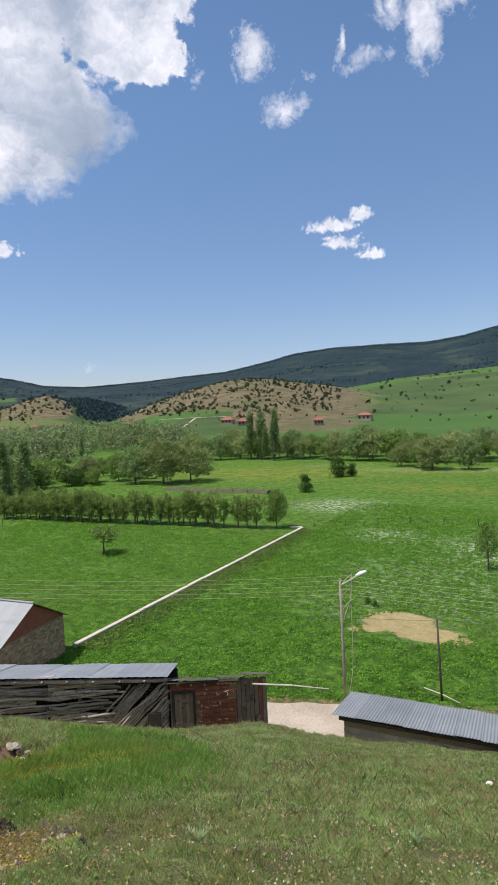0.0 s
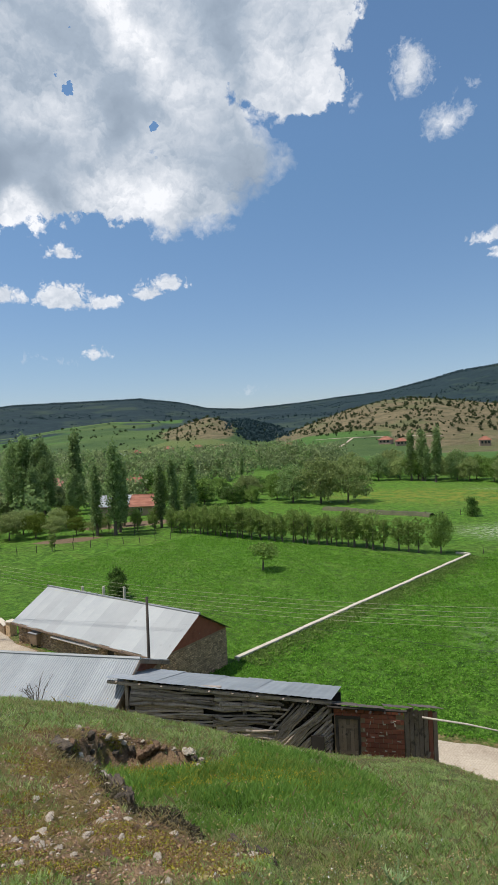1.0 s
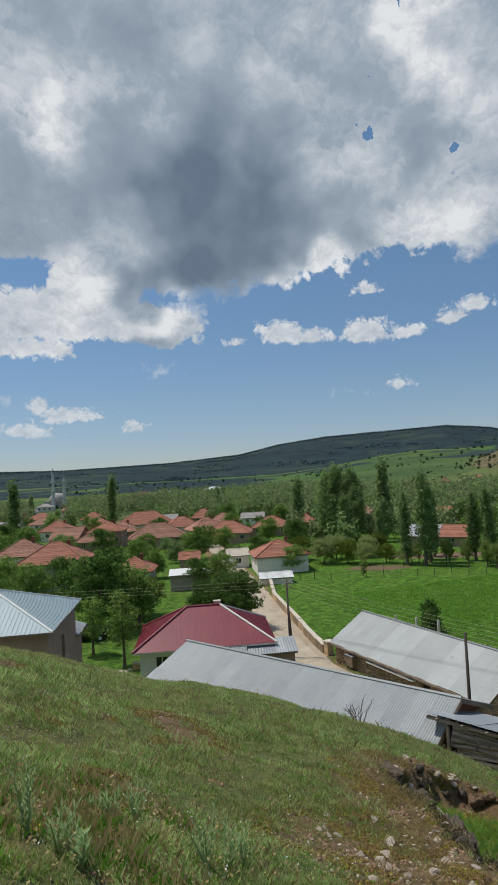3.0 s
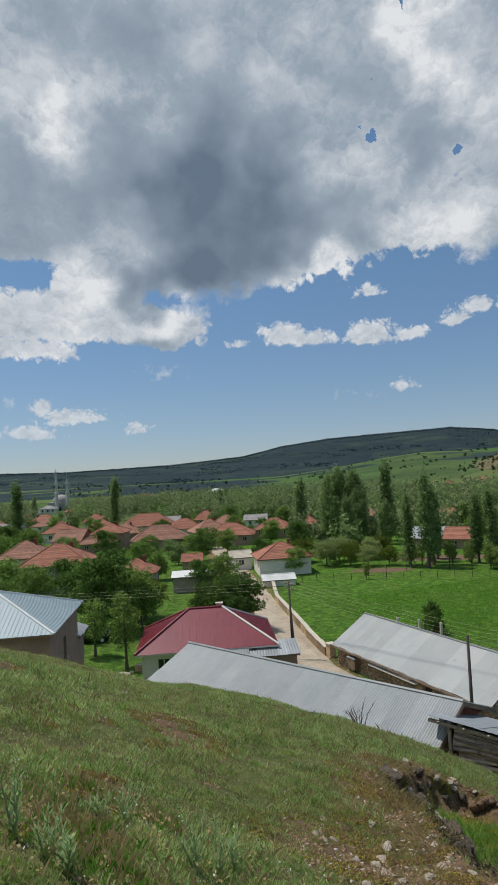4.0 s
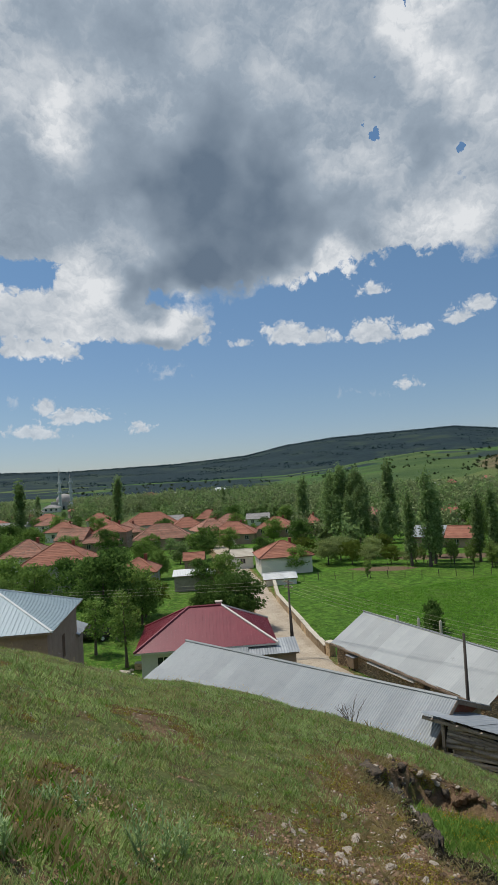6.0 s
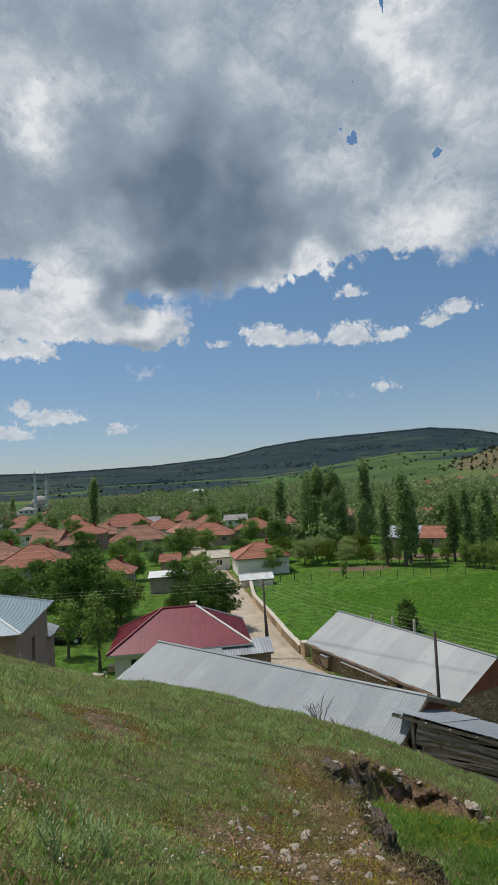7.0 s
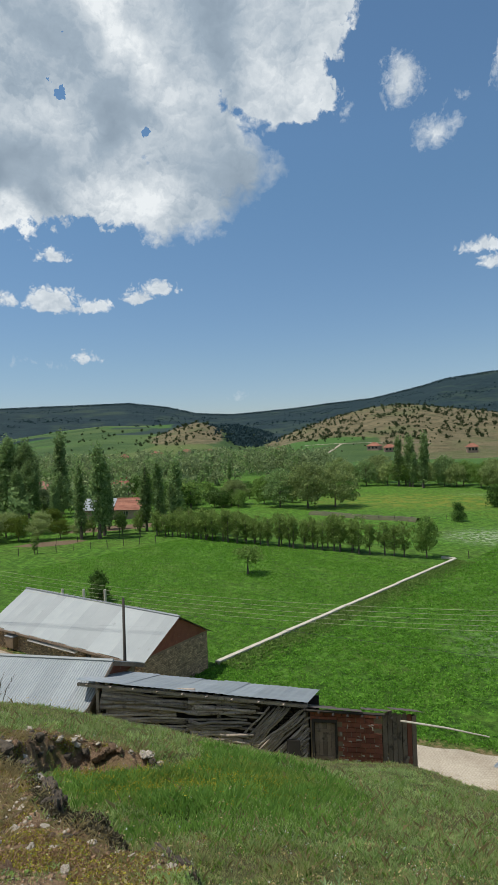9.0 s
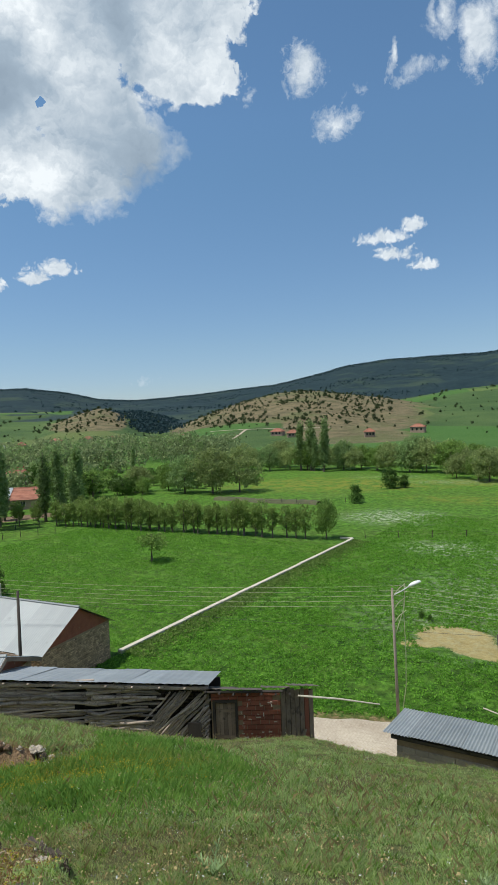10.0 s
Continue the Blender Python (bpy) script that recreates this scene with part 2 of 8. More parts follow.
def leaf(name, dark, light, through_=0.45, patch=None):
    m = bpy.data.materials.new(name)
    m.use_nodes = True
    n = Nodes(m.node_tree)
    island = n.add("ShaderNodeNewGeometry").outputs["Random Per Island"]
    info = n.add("ShaderNodeObjectInfo").outputs["Random"]
    where = n.add("ShaderNodeTexCoord").outputs["Object"]
    tone = n.math("ADD", n.math("MULTIPLY", island, 0.6), n.math("MULTIPLY", n.noise(where, 0.9, 2.0), 0.5))
    colour = n.mix(n.span(tone, 0.1, 0.95), dark, light)
    if patch:
        tone = n.math("ADD", n.math("MULTIPLY", island, 0.5), n.math("MULTIPLY_ADD", n.noise(where, 1.8, 4.0, 0.6), 1.1, -0.25))
        colour = n.mix(n.span(tone, 0.1, 0.85), dark, light)
        dry = n.math("ADD", n.noise(where, 0.42, 5.0, 0.65), n.math("MULTIPLY_ADD", island, 0.2, -0.1))
        colour = n.mix(n.span(dry, 0.50, 0.66, 0.0, 0.60, soft=True), colour, patch)
    colour = n.vec("SCALE", colour, scale=n.span(info, 0, 1, 0.82, 1.15))
    d, t, s = n.add("ShaderNodeBsdfDiffuse"), n.add("ShaderNodeBsdfTranslucent"), n.add("ShaderNodeMixShader")
    n.put(d.inputs[0], colour)
    n.put(t.inputs[0], colour)
    s.inputs[0].default_value = through_
    n.put(s.inputs[1], d.outputs[0])
    n.put(s.inputs[2], t.outputs[0])
    n.put(n.add("ShaderNodeOutputMaterial").inputs["Surface"], s.outputs[0])
    return m


STONE = surface("rubble_stone", (0.30, 0.205, 0.115), (0.56, 0.41, 0.25), (0.17, 0.115, 0.07), 0.6, 9, 0.9, bump=0.9, deep=0.05, piece=0.42)
MORTAR = surface("earth_mortar", (0.20, 0.14, 0.085), (0.32, 0.23, 0.145), (0.20, 0.14, 0.10), 0.6, 12, 0.95)
BRICK = surface("red_brick", (0.19, 0.058, 0.036), (0.29, 0.10, 0.06), (0.36, 0.25, 0.19), 0.5, 16, 0.9, bump=0.5, piece=0.22, cover=0.38)
PALE_BRICK = surface("dusty_brick", (0.30, 0.20, 0.15), (0.40, 0.29, 0.22), (0.24, 0.17, 0.13), 0.9, 12, 0.92, piece=0.15)
PLASTER = surface("lime_wash", (0.68, 0.64, 0.57), (0.80, 0.76, 0.68), (0.50, 0.47, 0.42), 2.2, 8, 0.9, bump=0.2, cover=0.34)
GREY_PLASTER = surface("cement_render", (0.30, 0.29, 0.27), (0.42, 0.40, 0.37), (0.22, 0.20, 0.18), 1.6, 9, 0.9, bump=0.3)
BLOCK = surface("concrete_block", (0.28, 0.235, 0.19), (0.38, 0.325, 0.265), (0.22, 0.19, 0.16), 0.7, 14, 0.92, piece=0.15)
CONCRETE = surface("pale_concrete", (0.44, 0.39, 0.31), (0.58, 0.53, 0.43), (0.35, 0.31, 0.26), 1.2, 10, 0.9, bump=0.3, cover=0.36)
ZINC = surface("galvanised_sheet", (0.24, 0.26, 0.265), (0.32, 0.335, 0.335), (0.20, 0.205, 0.205), 1.8, 5, 0.55, 0.25, 0.12, 0.01, piece=0.10, cover=0.36)
PALE_ZINC = surface("pale_galvanised_sheet", (0.245, 0.270, 0.280), (0.345, 0.365, 0.370), (0.215, 0.225, 0.225), 1.8, 5, 0.6, 0.1, 0.12, 0.01, piece=0.06, cover=0.34)
BLUE_ZINC = surface("bluish_painted_sheet", (0.30, 0.385, 0.42), (0.40, 0.485, 0.515), (0.26, 0.31, 0.33), 2.4, 5, 0.6, 0.0, 0.1, 0.01, piece=0.05, cover=0.32)
OLD_ZINC = surface("weathered_sheet", (0.29, 0.31, 0.33), (0.40, 0.42, 0.43), (0.22, 0.18, 0.15), 1.2, 6, 0.55, 0.4, 0.2, 0.01, piece=0.14, cover=0.34)
RED_METAL = surface("wine_red_sheet", (0.165, 0.019, 0.031), (0.235, 0.032, 0.048), (0.22, 0.06, 0.07), 2.0, 5, 0.45, 0.0, 0.1, 0.01, piece=0.05, cover=0.3)
TILE = surface("clay_tile", (0.25, 0.092, 0.056), (0.38, 0.165, 0.105), (0.22, 0.12, 0.08), 1.1, 3.2, 0.88, bump=0.9, deep=0.08, piece=0.16, cover=0.42)
OLD_TILE = surface("old_clay_tile", (0.26, 0.115, 0.075), (0.38, 0.19, 0.13), (0.17, 0.12, 0.09), 0.9, 3.2, 0.9, bump=0.9, deep=0.08, piece=0.2, cover=0.5)
DARK_SHEET = surface("rusty_dark_sheet", (0.065, 0.05, 0.042), (0.13, 0.10, 0.085), (0.06, 0.045, 0.04), 0.7, 8, 0.8, piece=0.15)
GREY_ROOF = surface("dull_grey_roofing", (0.22, 0.21, 0.20), (0.36, 0.34, 0.32), (0.16, 0.12, 0.10), 1.4, 5, 0.85, piece=0.15)
LOG = surface("grey_log", (0.22, 0.17, 0.13), (0.50, 0.41, 0.33), (0.09, 0.065, 0.05), 0.5, 26, 0.9, bump=0.7, deep=0.02, piece=0.35)
PLANK = surface("weathered_plank", (0.18, 0.125, 0.088), (0.34, 0.255, 0.19), (0.08, 0.06, 0.05), 0.6, 30, 0.88, bump=0.5, deep=0.01, piece=0.3)
POLE = surface("pole_timber", (0.045, 0.036, 0.030), (0.095, 0.078, 0.064), (0.035, 0.028, 0.024), 0.8, 30, 0.9, bump=0.5, deep=0.01)
GREY_POLE = surface("weathered_pole", (0.22, 0.175, 0.14), (0.38, 0.315, 0.26), (0.14, 0.11, 0.09), 0.8, 30, 0.9, bump=0.5, deep=0.01)
BARK = surface("bark", (0.09, 0.07, 0.055), (0.17, 0.135, 0.105), (0.06, 0.048, 0.04), 0.5, 14, 0.95, bump=0.8, deep=0.03)
ROCK = surface("limestone_rock", (0.30, 0.23, 0.165), (0.62, 0.55, 0.45), (0.16, 0.11, 0.07), 0.25, 9, 0.93, bump=0.7, deep=0.03, piece=0.15, cover=0.38)
DARK_ROCK = surface("dark_rock", (0.045, 0.034, 0.024), (0.125, 0.095, 0.066), (0.13, 0.11, 0.04), 0.5, 8, 0.93, bump=0.7, deep=0.03, piece=0.2, cover=0.42)
EARTH_ROCK = surface("rusty_rock", (0.20, 0.115, 0.062), (0.36, 0.235, 0.145), (0.10, 0.065, 0.045), 0.4, 8, 0.95, bump=1.0, deep=0.05, piece=0.2)
LAMP_GREY = surface("lamp_enamel", (0.62, 0.63, 0.62), (0.74, 0.74, 0.72), (0.45, 0.44, 0.42), 0.4, 12, 0.5, cover=0.3)
WIRE = surface("wire", (0.38, 0.39, 0.22), (0.48, 0.48, 0.30), (0.3, 0.3, 0.25), 3, 2, 0.6)
DARK_WIRE = surface("dark_cable", (0.03, 0.03, 0.03), (0.06, 0.06, 0.055), (0.02, 0.02, 0.02), 3, 2, 0.7)
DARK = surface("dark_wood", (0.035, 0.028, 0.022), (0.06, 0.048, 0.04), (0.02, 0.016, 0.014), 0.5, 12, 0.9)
ROAD_DIRT = surface("road_gravel", (0.34, 0.275, 0.20), (0.54, 0.465, 0.36), (0.26, 0.205, 0.14), 1.8, 7, 0.95, bump=0.5, deep=0.03, cover=0.42, pavers=0.7)
WHITE_TOWER = surface("minaret_render", (0.50, 0.50, 0.49), (0.60, 0.60, 0.58), (0.42, 0.42, 0.41), 4, 1, 0.8)
GLASS, _n, _b = finish("window_glass", 0.08)
_n.put(_b.inputs["Base Color"], (0.03, 0.035, 0.04, 1))
_b.inputs["Specular IOR Level"].default_value = 0.6

LEAF_POPLAR = leaf("poplar_leaf", (0.105, 0.170, 0.060), (0.330, 0.440, 0.175))
LEAF_TREE = leaf("fruit_tree_leaf", (0.085, 0.160, 0.034), (0.290, 0.410, 0.110))
LEAF_ROW = leaf("row_tree_leaf", (0.095, 0.160, 0.036), (0.320, 0.415, 0.120), 0.45)
LEAF_WILLOW = leaf("willow_leaf", (0.165, 0.220, 0.078), (0.420, 0.490, 0.190))
LEAF_DARK = leaf("dark_leaf", (0.040, 0.088, 0.022), (0.170, 0.275, 0.070))
LEAF_YELLOW = leaf("yellowish_leaf", (0.085, 0.125, 0.02), (0.17, 0.22, 0.045))
# leaves of the far ridges, with the bluish haze of distance in their colour
HAZED_RIDGE_LEAF = leaf("hazed_ridge_leaf", (0.026, 0.050, 0.056), (0.044, 0.074, 0.078), 0.3)
JUNIPER = leaf("juniper_needle", (0.028, 0.045, 0.020), (0.075, 0.095, 0.045), 0.15)
BLADE = leaf("grass_blade", (0.150, 0.245, 0.056), (0.700, 0.820, 0.350), 0.5, (0.52, 0.43, 0.20))
BLADE_LUSH = leaf("lush_grass_blade", (0.120, 0.250, 0.038), (0.380, 0.560, 0.110), 0.5)
BLADE_DRY = leaf("dry_grass_blade", (0.25, 0.185, 0.08), (0.54, 0.44, 0.22), 0.4)
PETAL = leaf("white_petal", (0.55, 0.55, 0.50), (0.75, 0.74, 0.70), 0.3)
PETAL_YELLOW = leaf("yellow_petal", (0.38, 0.30, 0.03), (0.55, 0.46, 0.06), 0.3)
PETAL_VIOLET = leaf("violet_petal", (0.30, 0.18, 0.34), (0.46, 0.34, 0.50), 0.3)


def ground_material():
    """Soil and turf; the attributes say where turf is lush, dry, bare, ploughed, wooded or in flower."""
    m, n, b = finish("valley_ground", 0.95)
    where = n.add("ShaderNodeNewGeometry").outputs["Position"]

    def zone(name):
        return n.add("ShaderNodeAttribute", attribute_name=name).outputs["Fac"]

    small, mid, wide, vast = n.noise(where, 4.5, 6, 0.8), n.noise(where, 0.9, 7, 0.8), n.noise(where, 0.10, 5, 0.6), n.noise(where, 0.012, 6, 0.6)
    both = n.math("ADD", n.math("MULTIPLY", small, 0.5), n.math("MULTIPLY", mid, 0.5))
    turf = n.mix(n.span(both, 0.40, 0.60), (0.030, 0.088, 0.011), (0.120, 0.240, 0.027))
    turf = n.mix(n.span(wide, 0.45, 0.7), turf, (0.085, 0.155, 0.024))
    lush = n.mix(n.span(both, 0.40, 0.60), (0.020, 0.064, 0.008), (0.120, 0.255, 0.027))
    lush = n.mix(n.math("MULTIPLY", n.span(n.noise(where, 0.25, 5, 0.65), 0.5, 0.72, soft=True), 0.6), lush, (0.11, 0.20, 0.03))
    colour = n.mix(zone("lush"), turf, lush)
    clumps = n.span(n.noise(where, 1.15, 4, 0.6, 0.8), 0.40, 0.62, 0.74, 1.46)
    colour = n.vec("SCALE", colour, scale=clumps)
    colour = n.mix(n.math("MULTIPLY", n.span(n.noise(n.vec("MULTIPLY", where, (0.35, 1.0, 1.0)), 0.16, 5, 0.65), 0.53, 0.66, soft=True), 0.30), colour, (0.145, 0.195, 0.040))
    straw = n.mix(n.span(both, 0.34, 0.66), (0.29, 0.225, 0.085), (0.58, 0.47, 0.215))
    edge = n.math("MULTIPLY_ADD", both, 0.9, -0.45)
    colour = n.mix(n.span(n.math("ADD", zone("straw"), edge), 0.45, 0.6, soft=True), colour, straw)
    soil = n.mix(n.span(both, 0.34, 0.66), (0.13, 0.085, 0.052), (0.25, 0.18, 0.12))
    colour = n.mix(n.span(n.math("ADD", zone("plough"), n.math("MULTIPLY", edge, 0.6)), 0.4, 0.6, soft=True), colour, soil)
    slope = n.mix(n.span(both, 0.38, 0.62), (0.075, 0.100, 0.030), (0.250, 0.275, 0.100))
    slope = n.mix(n.span(n.noise(where, 0.5, 4, 0.6), 0.46, 0.64, soft=True), slope, (0.165, 0.145, 0.068))
    colour = n.mix(zone("hillside"), colour, slope)
    bare = n.mix(n.span(both, 0.40, 0.60), (0.125, 0.074, 0.044), (0.40, 0.265, 0.155))
    bare = n.mix(n.span(n.noise(where, 2.2, 5, 0.7), 0.5, 0.62, soft=True), bare, (0.17, 0.145, 0.05))
    colour = n.mix(n.span(n.math("ADD", zone("bare"), n.math("MULTIPLY", edge, 1.3)), 0.35, 0.65, soft=True), colour, bare)
    bloom = n.math("MULTIPLY", zone("flowers"), n.span(n.noise(where, 1.4, 6, 0.75), 0.46, 0.62, soft=True))
    colour = n.mix(bloom, colour, (0.48, 0.52, 0.38))
    gold = n.math("MULTIPLY", zone("gold"), n.span(n.noise(where, 0.35, 6, 0.7), 0.4, 0.62, soft=True))
    colour = n.mix(gold, colour, (0.20, 0.215, 0.035))
    far_turf = n.mix(n.span(vast, 0.35, 0.65), (0.040, 0.078, 0.024), (0.080, 0.125, 0.038))
    parcels = n.add("ShaderNodeTexVoronoi")
    n.put(parcels.inputs["Vector"], n.vec("MULTIPLY", where, (0.010, 0.006, 0.004)))
    parcels.inputs["Scale"].default_value = 1.0
    tint = n.add("ShaderNodeSeparateColor")
    n.put(tint.inputs[0], parcels.outputs["Color"])
    far_turf = n.mix(n.math("MULTIPLY", n.span(tint.outputs[0], 0.55, 0.6), 0.6), far_turf, (0.062, 0.150, 0.026))
    far_turf = n.mix(n.math("MULTIPLY", n.span(tint.outputs[1], 0.72, 0.76), 0.5), far_turf, (0.15, 0.17, 0.055))
    colour = n.mix(zone("pasture"), colour, far_turf)
    steppe = n.mix(n.span(n.noise(n.vec("MULTIPLY", where, (1.0, 1.0, 4.0)), 0.07, 7, 0.78), 0.36, 0.64), (0.075, 0.068, 0.034), (0.205, 0.165, 0.092))
    steppe = n.mix(n.math("MULTIPLY", n.span(n.noise(n.vec("MULTIPLY", where, (1.0, 1.0, 5.0)), 0.011, 5, 0.6), 0.50, 0.62, soft=True), 0.65), steppe, (0.095, 0.112, 0.042))
    colour = n.mix(n.span(n.math("ADD", zone("steppe"), n.math("MULTIPLY_ADD", n.noise(where, 0.012, 7, 0.7), 1.5, -0.75)), 0.30, 0.70, soft=True), colour, steppe)
    # far wood coloured dark and bluish for distance haze and cloud shadow
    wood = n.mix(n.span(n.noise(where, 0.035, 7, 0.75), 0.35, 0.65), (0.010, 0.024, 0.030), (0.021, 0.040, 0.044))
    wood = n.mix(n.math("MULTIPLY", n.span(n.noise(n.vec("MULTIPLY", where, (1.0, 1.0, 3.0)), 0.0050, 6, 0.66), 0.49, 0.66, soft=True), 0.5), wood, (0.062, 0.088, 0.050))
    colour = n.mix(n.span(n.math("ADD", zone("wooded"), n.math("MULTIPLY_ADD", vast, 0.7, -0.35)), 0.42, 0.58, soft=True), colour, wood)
    n.put(b.inputs["Base Color"], colour)
    b.inputs["Specular IOR Level"].default_value = 0.15
    bumped(n, b, n.math("ADD", n.math("MULTIPLY", small, 0.6), mid), 1.0, 0.3)
    return m


GROUND = ground_material()
WOOD_LEAF = leaf("riverside_leaf", (0.080, 0.112, 0.048), (0.330, 0.385, 0.185), 0.35)
MEADOW_LEAF = leaf("meadow_leaf", (0.060, 0.165, 0.020), (0.225, 0.450, 0.062), 0.45)
HOLLOW_BLADE = leaf("hollow_grass_blade", (0.110, 0.240, 0.040), (0.380, 0.580, 0.130), 0.5, (0.40, 0.42, 0.10))
BROWN_TUFT = leaf("brown_cushion_plant", (0.17, 0.10, 0.055), (0.40, 0.265, 0.15), 0.25)
WITHERED = leaf("withered_growth", (0.045, 0.040, 0.026), (0.17, 0.145, 0.09), 0.2)
MOSS = leaf("yellow_moss", (0.20, 0.185, 0.022), (0.46, 0.42, 0.065), 0.2)
THISTLE = leaf("grey_thistle_leaf", (0.26, 0.36, 0.15), (0.46, 0.58, 0.30), 0.5)



# ---- building helpers ----
def mesh_object(name, verts, faces, material, parent=None, label="", soft=False):
    me = bpy.data.meshes.new(name)
    me.from_pydata([tuple(v) for v in verts], [], [tuple(f) for f in faces])
    me.materials.append(material)
    if soft:
        me.polygons.foreach_set("use_smooth", [True] * len(me.polygons))
    me.update()
    ob = new(name, me)
    if parent is not None:
        ob.parent = parent
    return tagged(ob, label) if label else ob


def part(name, bm, material, parent, label="", soft=False):
    me = bpy.data.meshes.new(name)
    bmesh.ops.recalc_face_normals(bm, faces=bm.faces)
    bm.to_mesh(me)
    bm.free()
    me.materials.append(material)
    if soft:
        me.polygons.foreach_set("use_smooth", [True] * len(me.polygons))
    ob = new(name, me)
    ob.parent = parent
    return tagged(ob, label) if label else ob


def piece(name, mesh, parent, m):
    """One more object on a shared mesh."""
    ob = new(name, mesh)
    ob.parent = parent
    ob.matrix_basis = m
    return ob


def thing(name, m, label, category, group="", kind=""):
    ob = new(name)
    ob.empty_display_size = 0.2
    ob.matrix_basis = m
    return tagged(ob, label, category, group, kind)


def block(bm, x0, x1, y0, y1, z0, z1, m=None):
    """A box between these bounds."""
    vs = [bm.verts.new((x, y, z)) for z in (z0, z1) for x, y in ((x0, y0), (x1, y0), (x1, y1), (x0, y1))]
    if m is not None:
        for v in vs:
            v.co = m @ v.co
    for f in ((0, 3, 2, 1), (4, 5, 6, 7), (0, 1, 5, 4), (1, 2, 6, 5), (2, 3, 7, 6), (3, 0, 4, 7)):
        bm.faces.new([vs[i] for i in f])
    return vs


def tube(points, radii, sides=8, verts=None, faces=None):
    """A round bar along points, of changing radius, as lists of corners and faces."""
    verts, faces = ([] if verts is None else verts), ([] if faces is None else faces)
    first = len(verts)
    for i, (p, r) in enumerate(zip(points, radii)):
        a, b = Vector(points[max(i - 1, 0)]), Vector(points[min(i + 1, len(points) - 1)])
        along = (b - a).normalized()
        side = along.cross(Vector((0.31, 0.17, 0.93)) if abs(along.z) < 0.9 else Vector((1, 0.2, 0))).normalized()
        other = along.cross(side)
        for k in range(sides):
            c = 2 * math.pi * k / sides
            verts.append(Vector(p) + side * (r * math.cos(c)) + other * (r * math.sin(c)))
    for i in range(len(points) - 1):
        for k in range(sides):
            a, b = first + i * sides + k, first + i * sides + (k + 1) % sides
            faces.append((a, b, b + sides, a + sides))
    faces.append(tuple(first + k for k in range(sides))[::-1])
    faces.append(tuple(first + (len(points) - 1) * sides + k for k in range(sides)))
    return verts, faces


def wall_panel(bm, length, height_, thick, openings, m):
    """An upright wall from 0 to length along x, with openings (x0, x1, z0, z1) right through it; one closed skin."""
    xs = sorted({0, length, *(v for o in openings for v in o[:2])})
    zs = sorted({0, height_, *(v for o in openings for v in o[2:])})
    made = {}

    def corner(i, j, k):
        if (i, j, k) not in made:
            made[i, j, k] = bm.verts.new(m @ Vector((xs[i], k * thick, zs[j])))
        return made[i, j, k]

    def solid(i, j):
        if not (0 <= i < len(xs) - 1 and 0 <= j < len(zs) - 1):
            return False
        x, z = (xs[i] + xs[i + 1]) / 2, (zs[j] + zs[j + 1]) / 2
        return not any(o[0] < x < o[1] and o[2] < z < o[3] for o in openings)

    for i in range(len(xs) - 1):
        for j in range(len(zs) - 1):
            if not solid(i, j):
                continue
            for k in (0, 1):
                bm.faces.new([corner(*c, k) for c in ((i, j), (i + 1, j), (i + 1, j + 1), (i, j + 1))])
            for a, b, di, dj in (((i, j), (i + 1, j), 0, -1), ((i, j + 1), (i + 1, j + 1), 0, 1), ((i, j), (i, j + 1), -1, 0), ((i + 1, j), (i + 1, j + 1), 1, 0)):
                if not solid(i + di, j + dj):
                    bm.faces.new([corner(*a, 0), corner(*b, 0), corner(*b, 1), corner(*a, 1)])


def courses(bm, eave_a, eave_b, top_a, top_b, count, lift, thick=0.05):
    """A roof slope laid in courses from the eave up, each lapping over the one below."""
    ea, eb, ta, tb = (Vector(v) for v in (eave_a, eave_b, top_a, top_b))
    normal = (eb - ea).cross((ta + tb) / 2 - ea).normalized()
    if normal.z < 0:
        normal = -normal
    for i in range(count):
        lo, hi = i / count, (i + 1.12) / count if i < count - 1 else 1.0
        pts = [ea.lerp(ta, lo) + normal * lift, eb.lerp(tb, lo) + normal * lift, eb.lerp(tb, hi), ea.lerp(ta, hi)]
        low = [p - normal * thick for p in pts]
        vs = [bm.verts.new(p) for p in low + pts]
        for f in ((0, 3, 2, 1), (4, 5, 6, 7), (0, 1, 5, 4), (1, 2, 6, 5), (2, 3, 7, 6), (3, 0, 4, 7)):
            try:
                bm.faces.new([vs[k] for k in f])
            except ValueError:
                pass


def cap_line(bm, a, b, r=0.11):
    """A row of ridge caps from a to b, as one half-round bar."""
    verts, faces = tube([Vector(a), Vector(b)], [r, r], 6)
    vs = [bm.verts.new(v) for v in verts]
    for f in faces:
        bm.faces.new([vs[i] for i in f])


def corrugated(name, wide, long_, material, waves_=5, high=0.018, steps=6):
    """One corrugated sheet lying in x (width) and y (length), waves along y."""
    n = waves_ * steps
    verts, faces = [], []
    for j in range(2):
        for i in range(n + 1):
            verts.append((wide * i / n, long_ * j, high * math.sin(2 * math.pi * i / steps)))
    for i in range(n):
        faces.append((i, i + 1, n + 2 + i, n + 1 + i))
    k = len(verts)
    verts += [(x, y, z - 0.006) for x, y, z in verts]
    faces += [tuple(k + v for v in f[::-1]) for f in faces]
    for i in range(n):
        faces.append((i + 1, i, k + i, k + i + 1))
        faces.append((n + 1 + i, n + 2 + i, k + n + 2 + i, k + n + 1 + i))
    me = bpy.data.meshes.new(name)
    me.from_pydata(verts, [], faces)
    me.materials.append(material)
    return me

def interp(x, table):
    """Smooth value of a curve given by (position, height) pairs."""
    xs, ys = zip(*sorted(table))
    return np.interp(x, xs, ys)


def smooth(t):
    t = np.clip(t, 0.0, 1.0)
    return t * t * (3 - 2 * t)


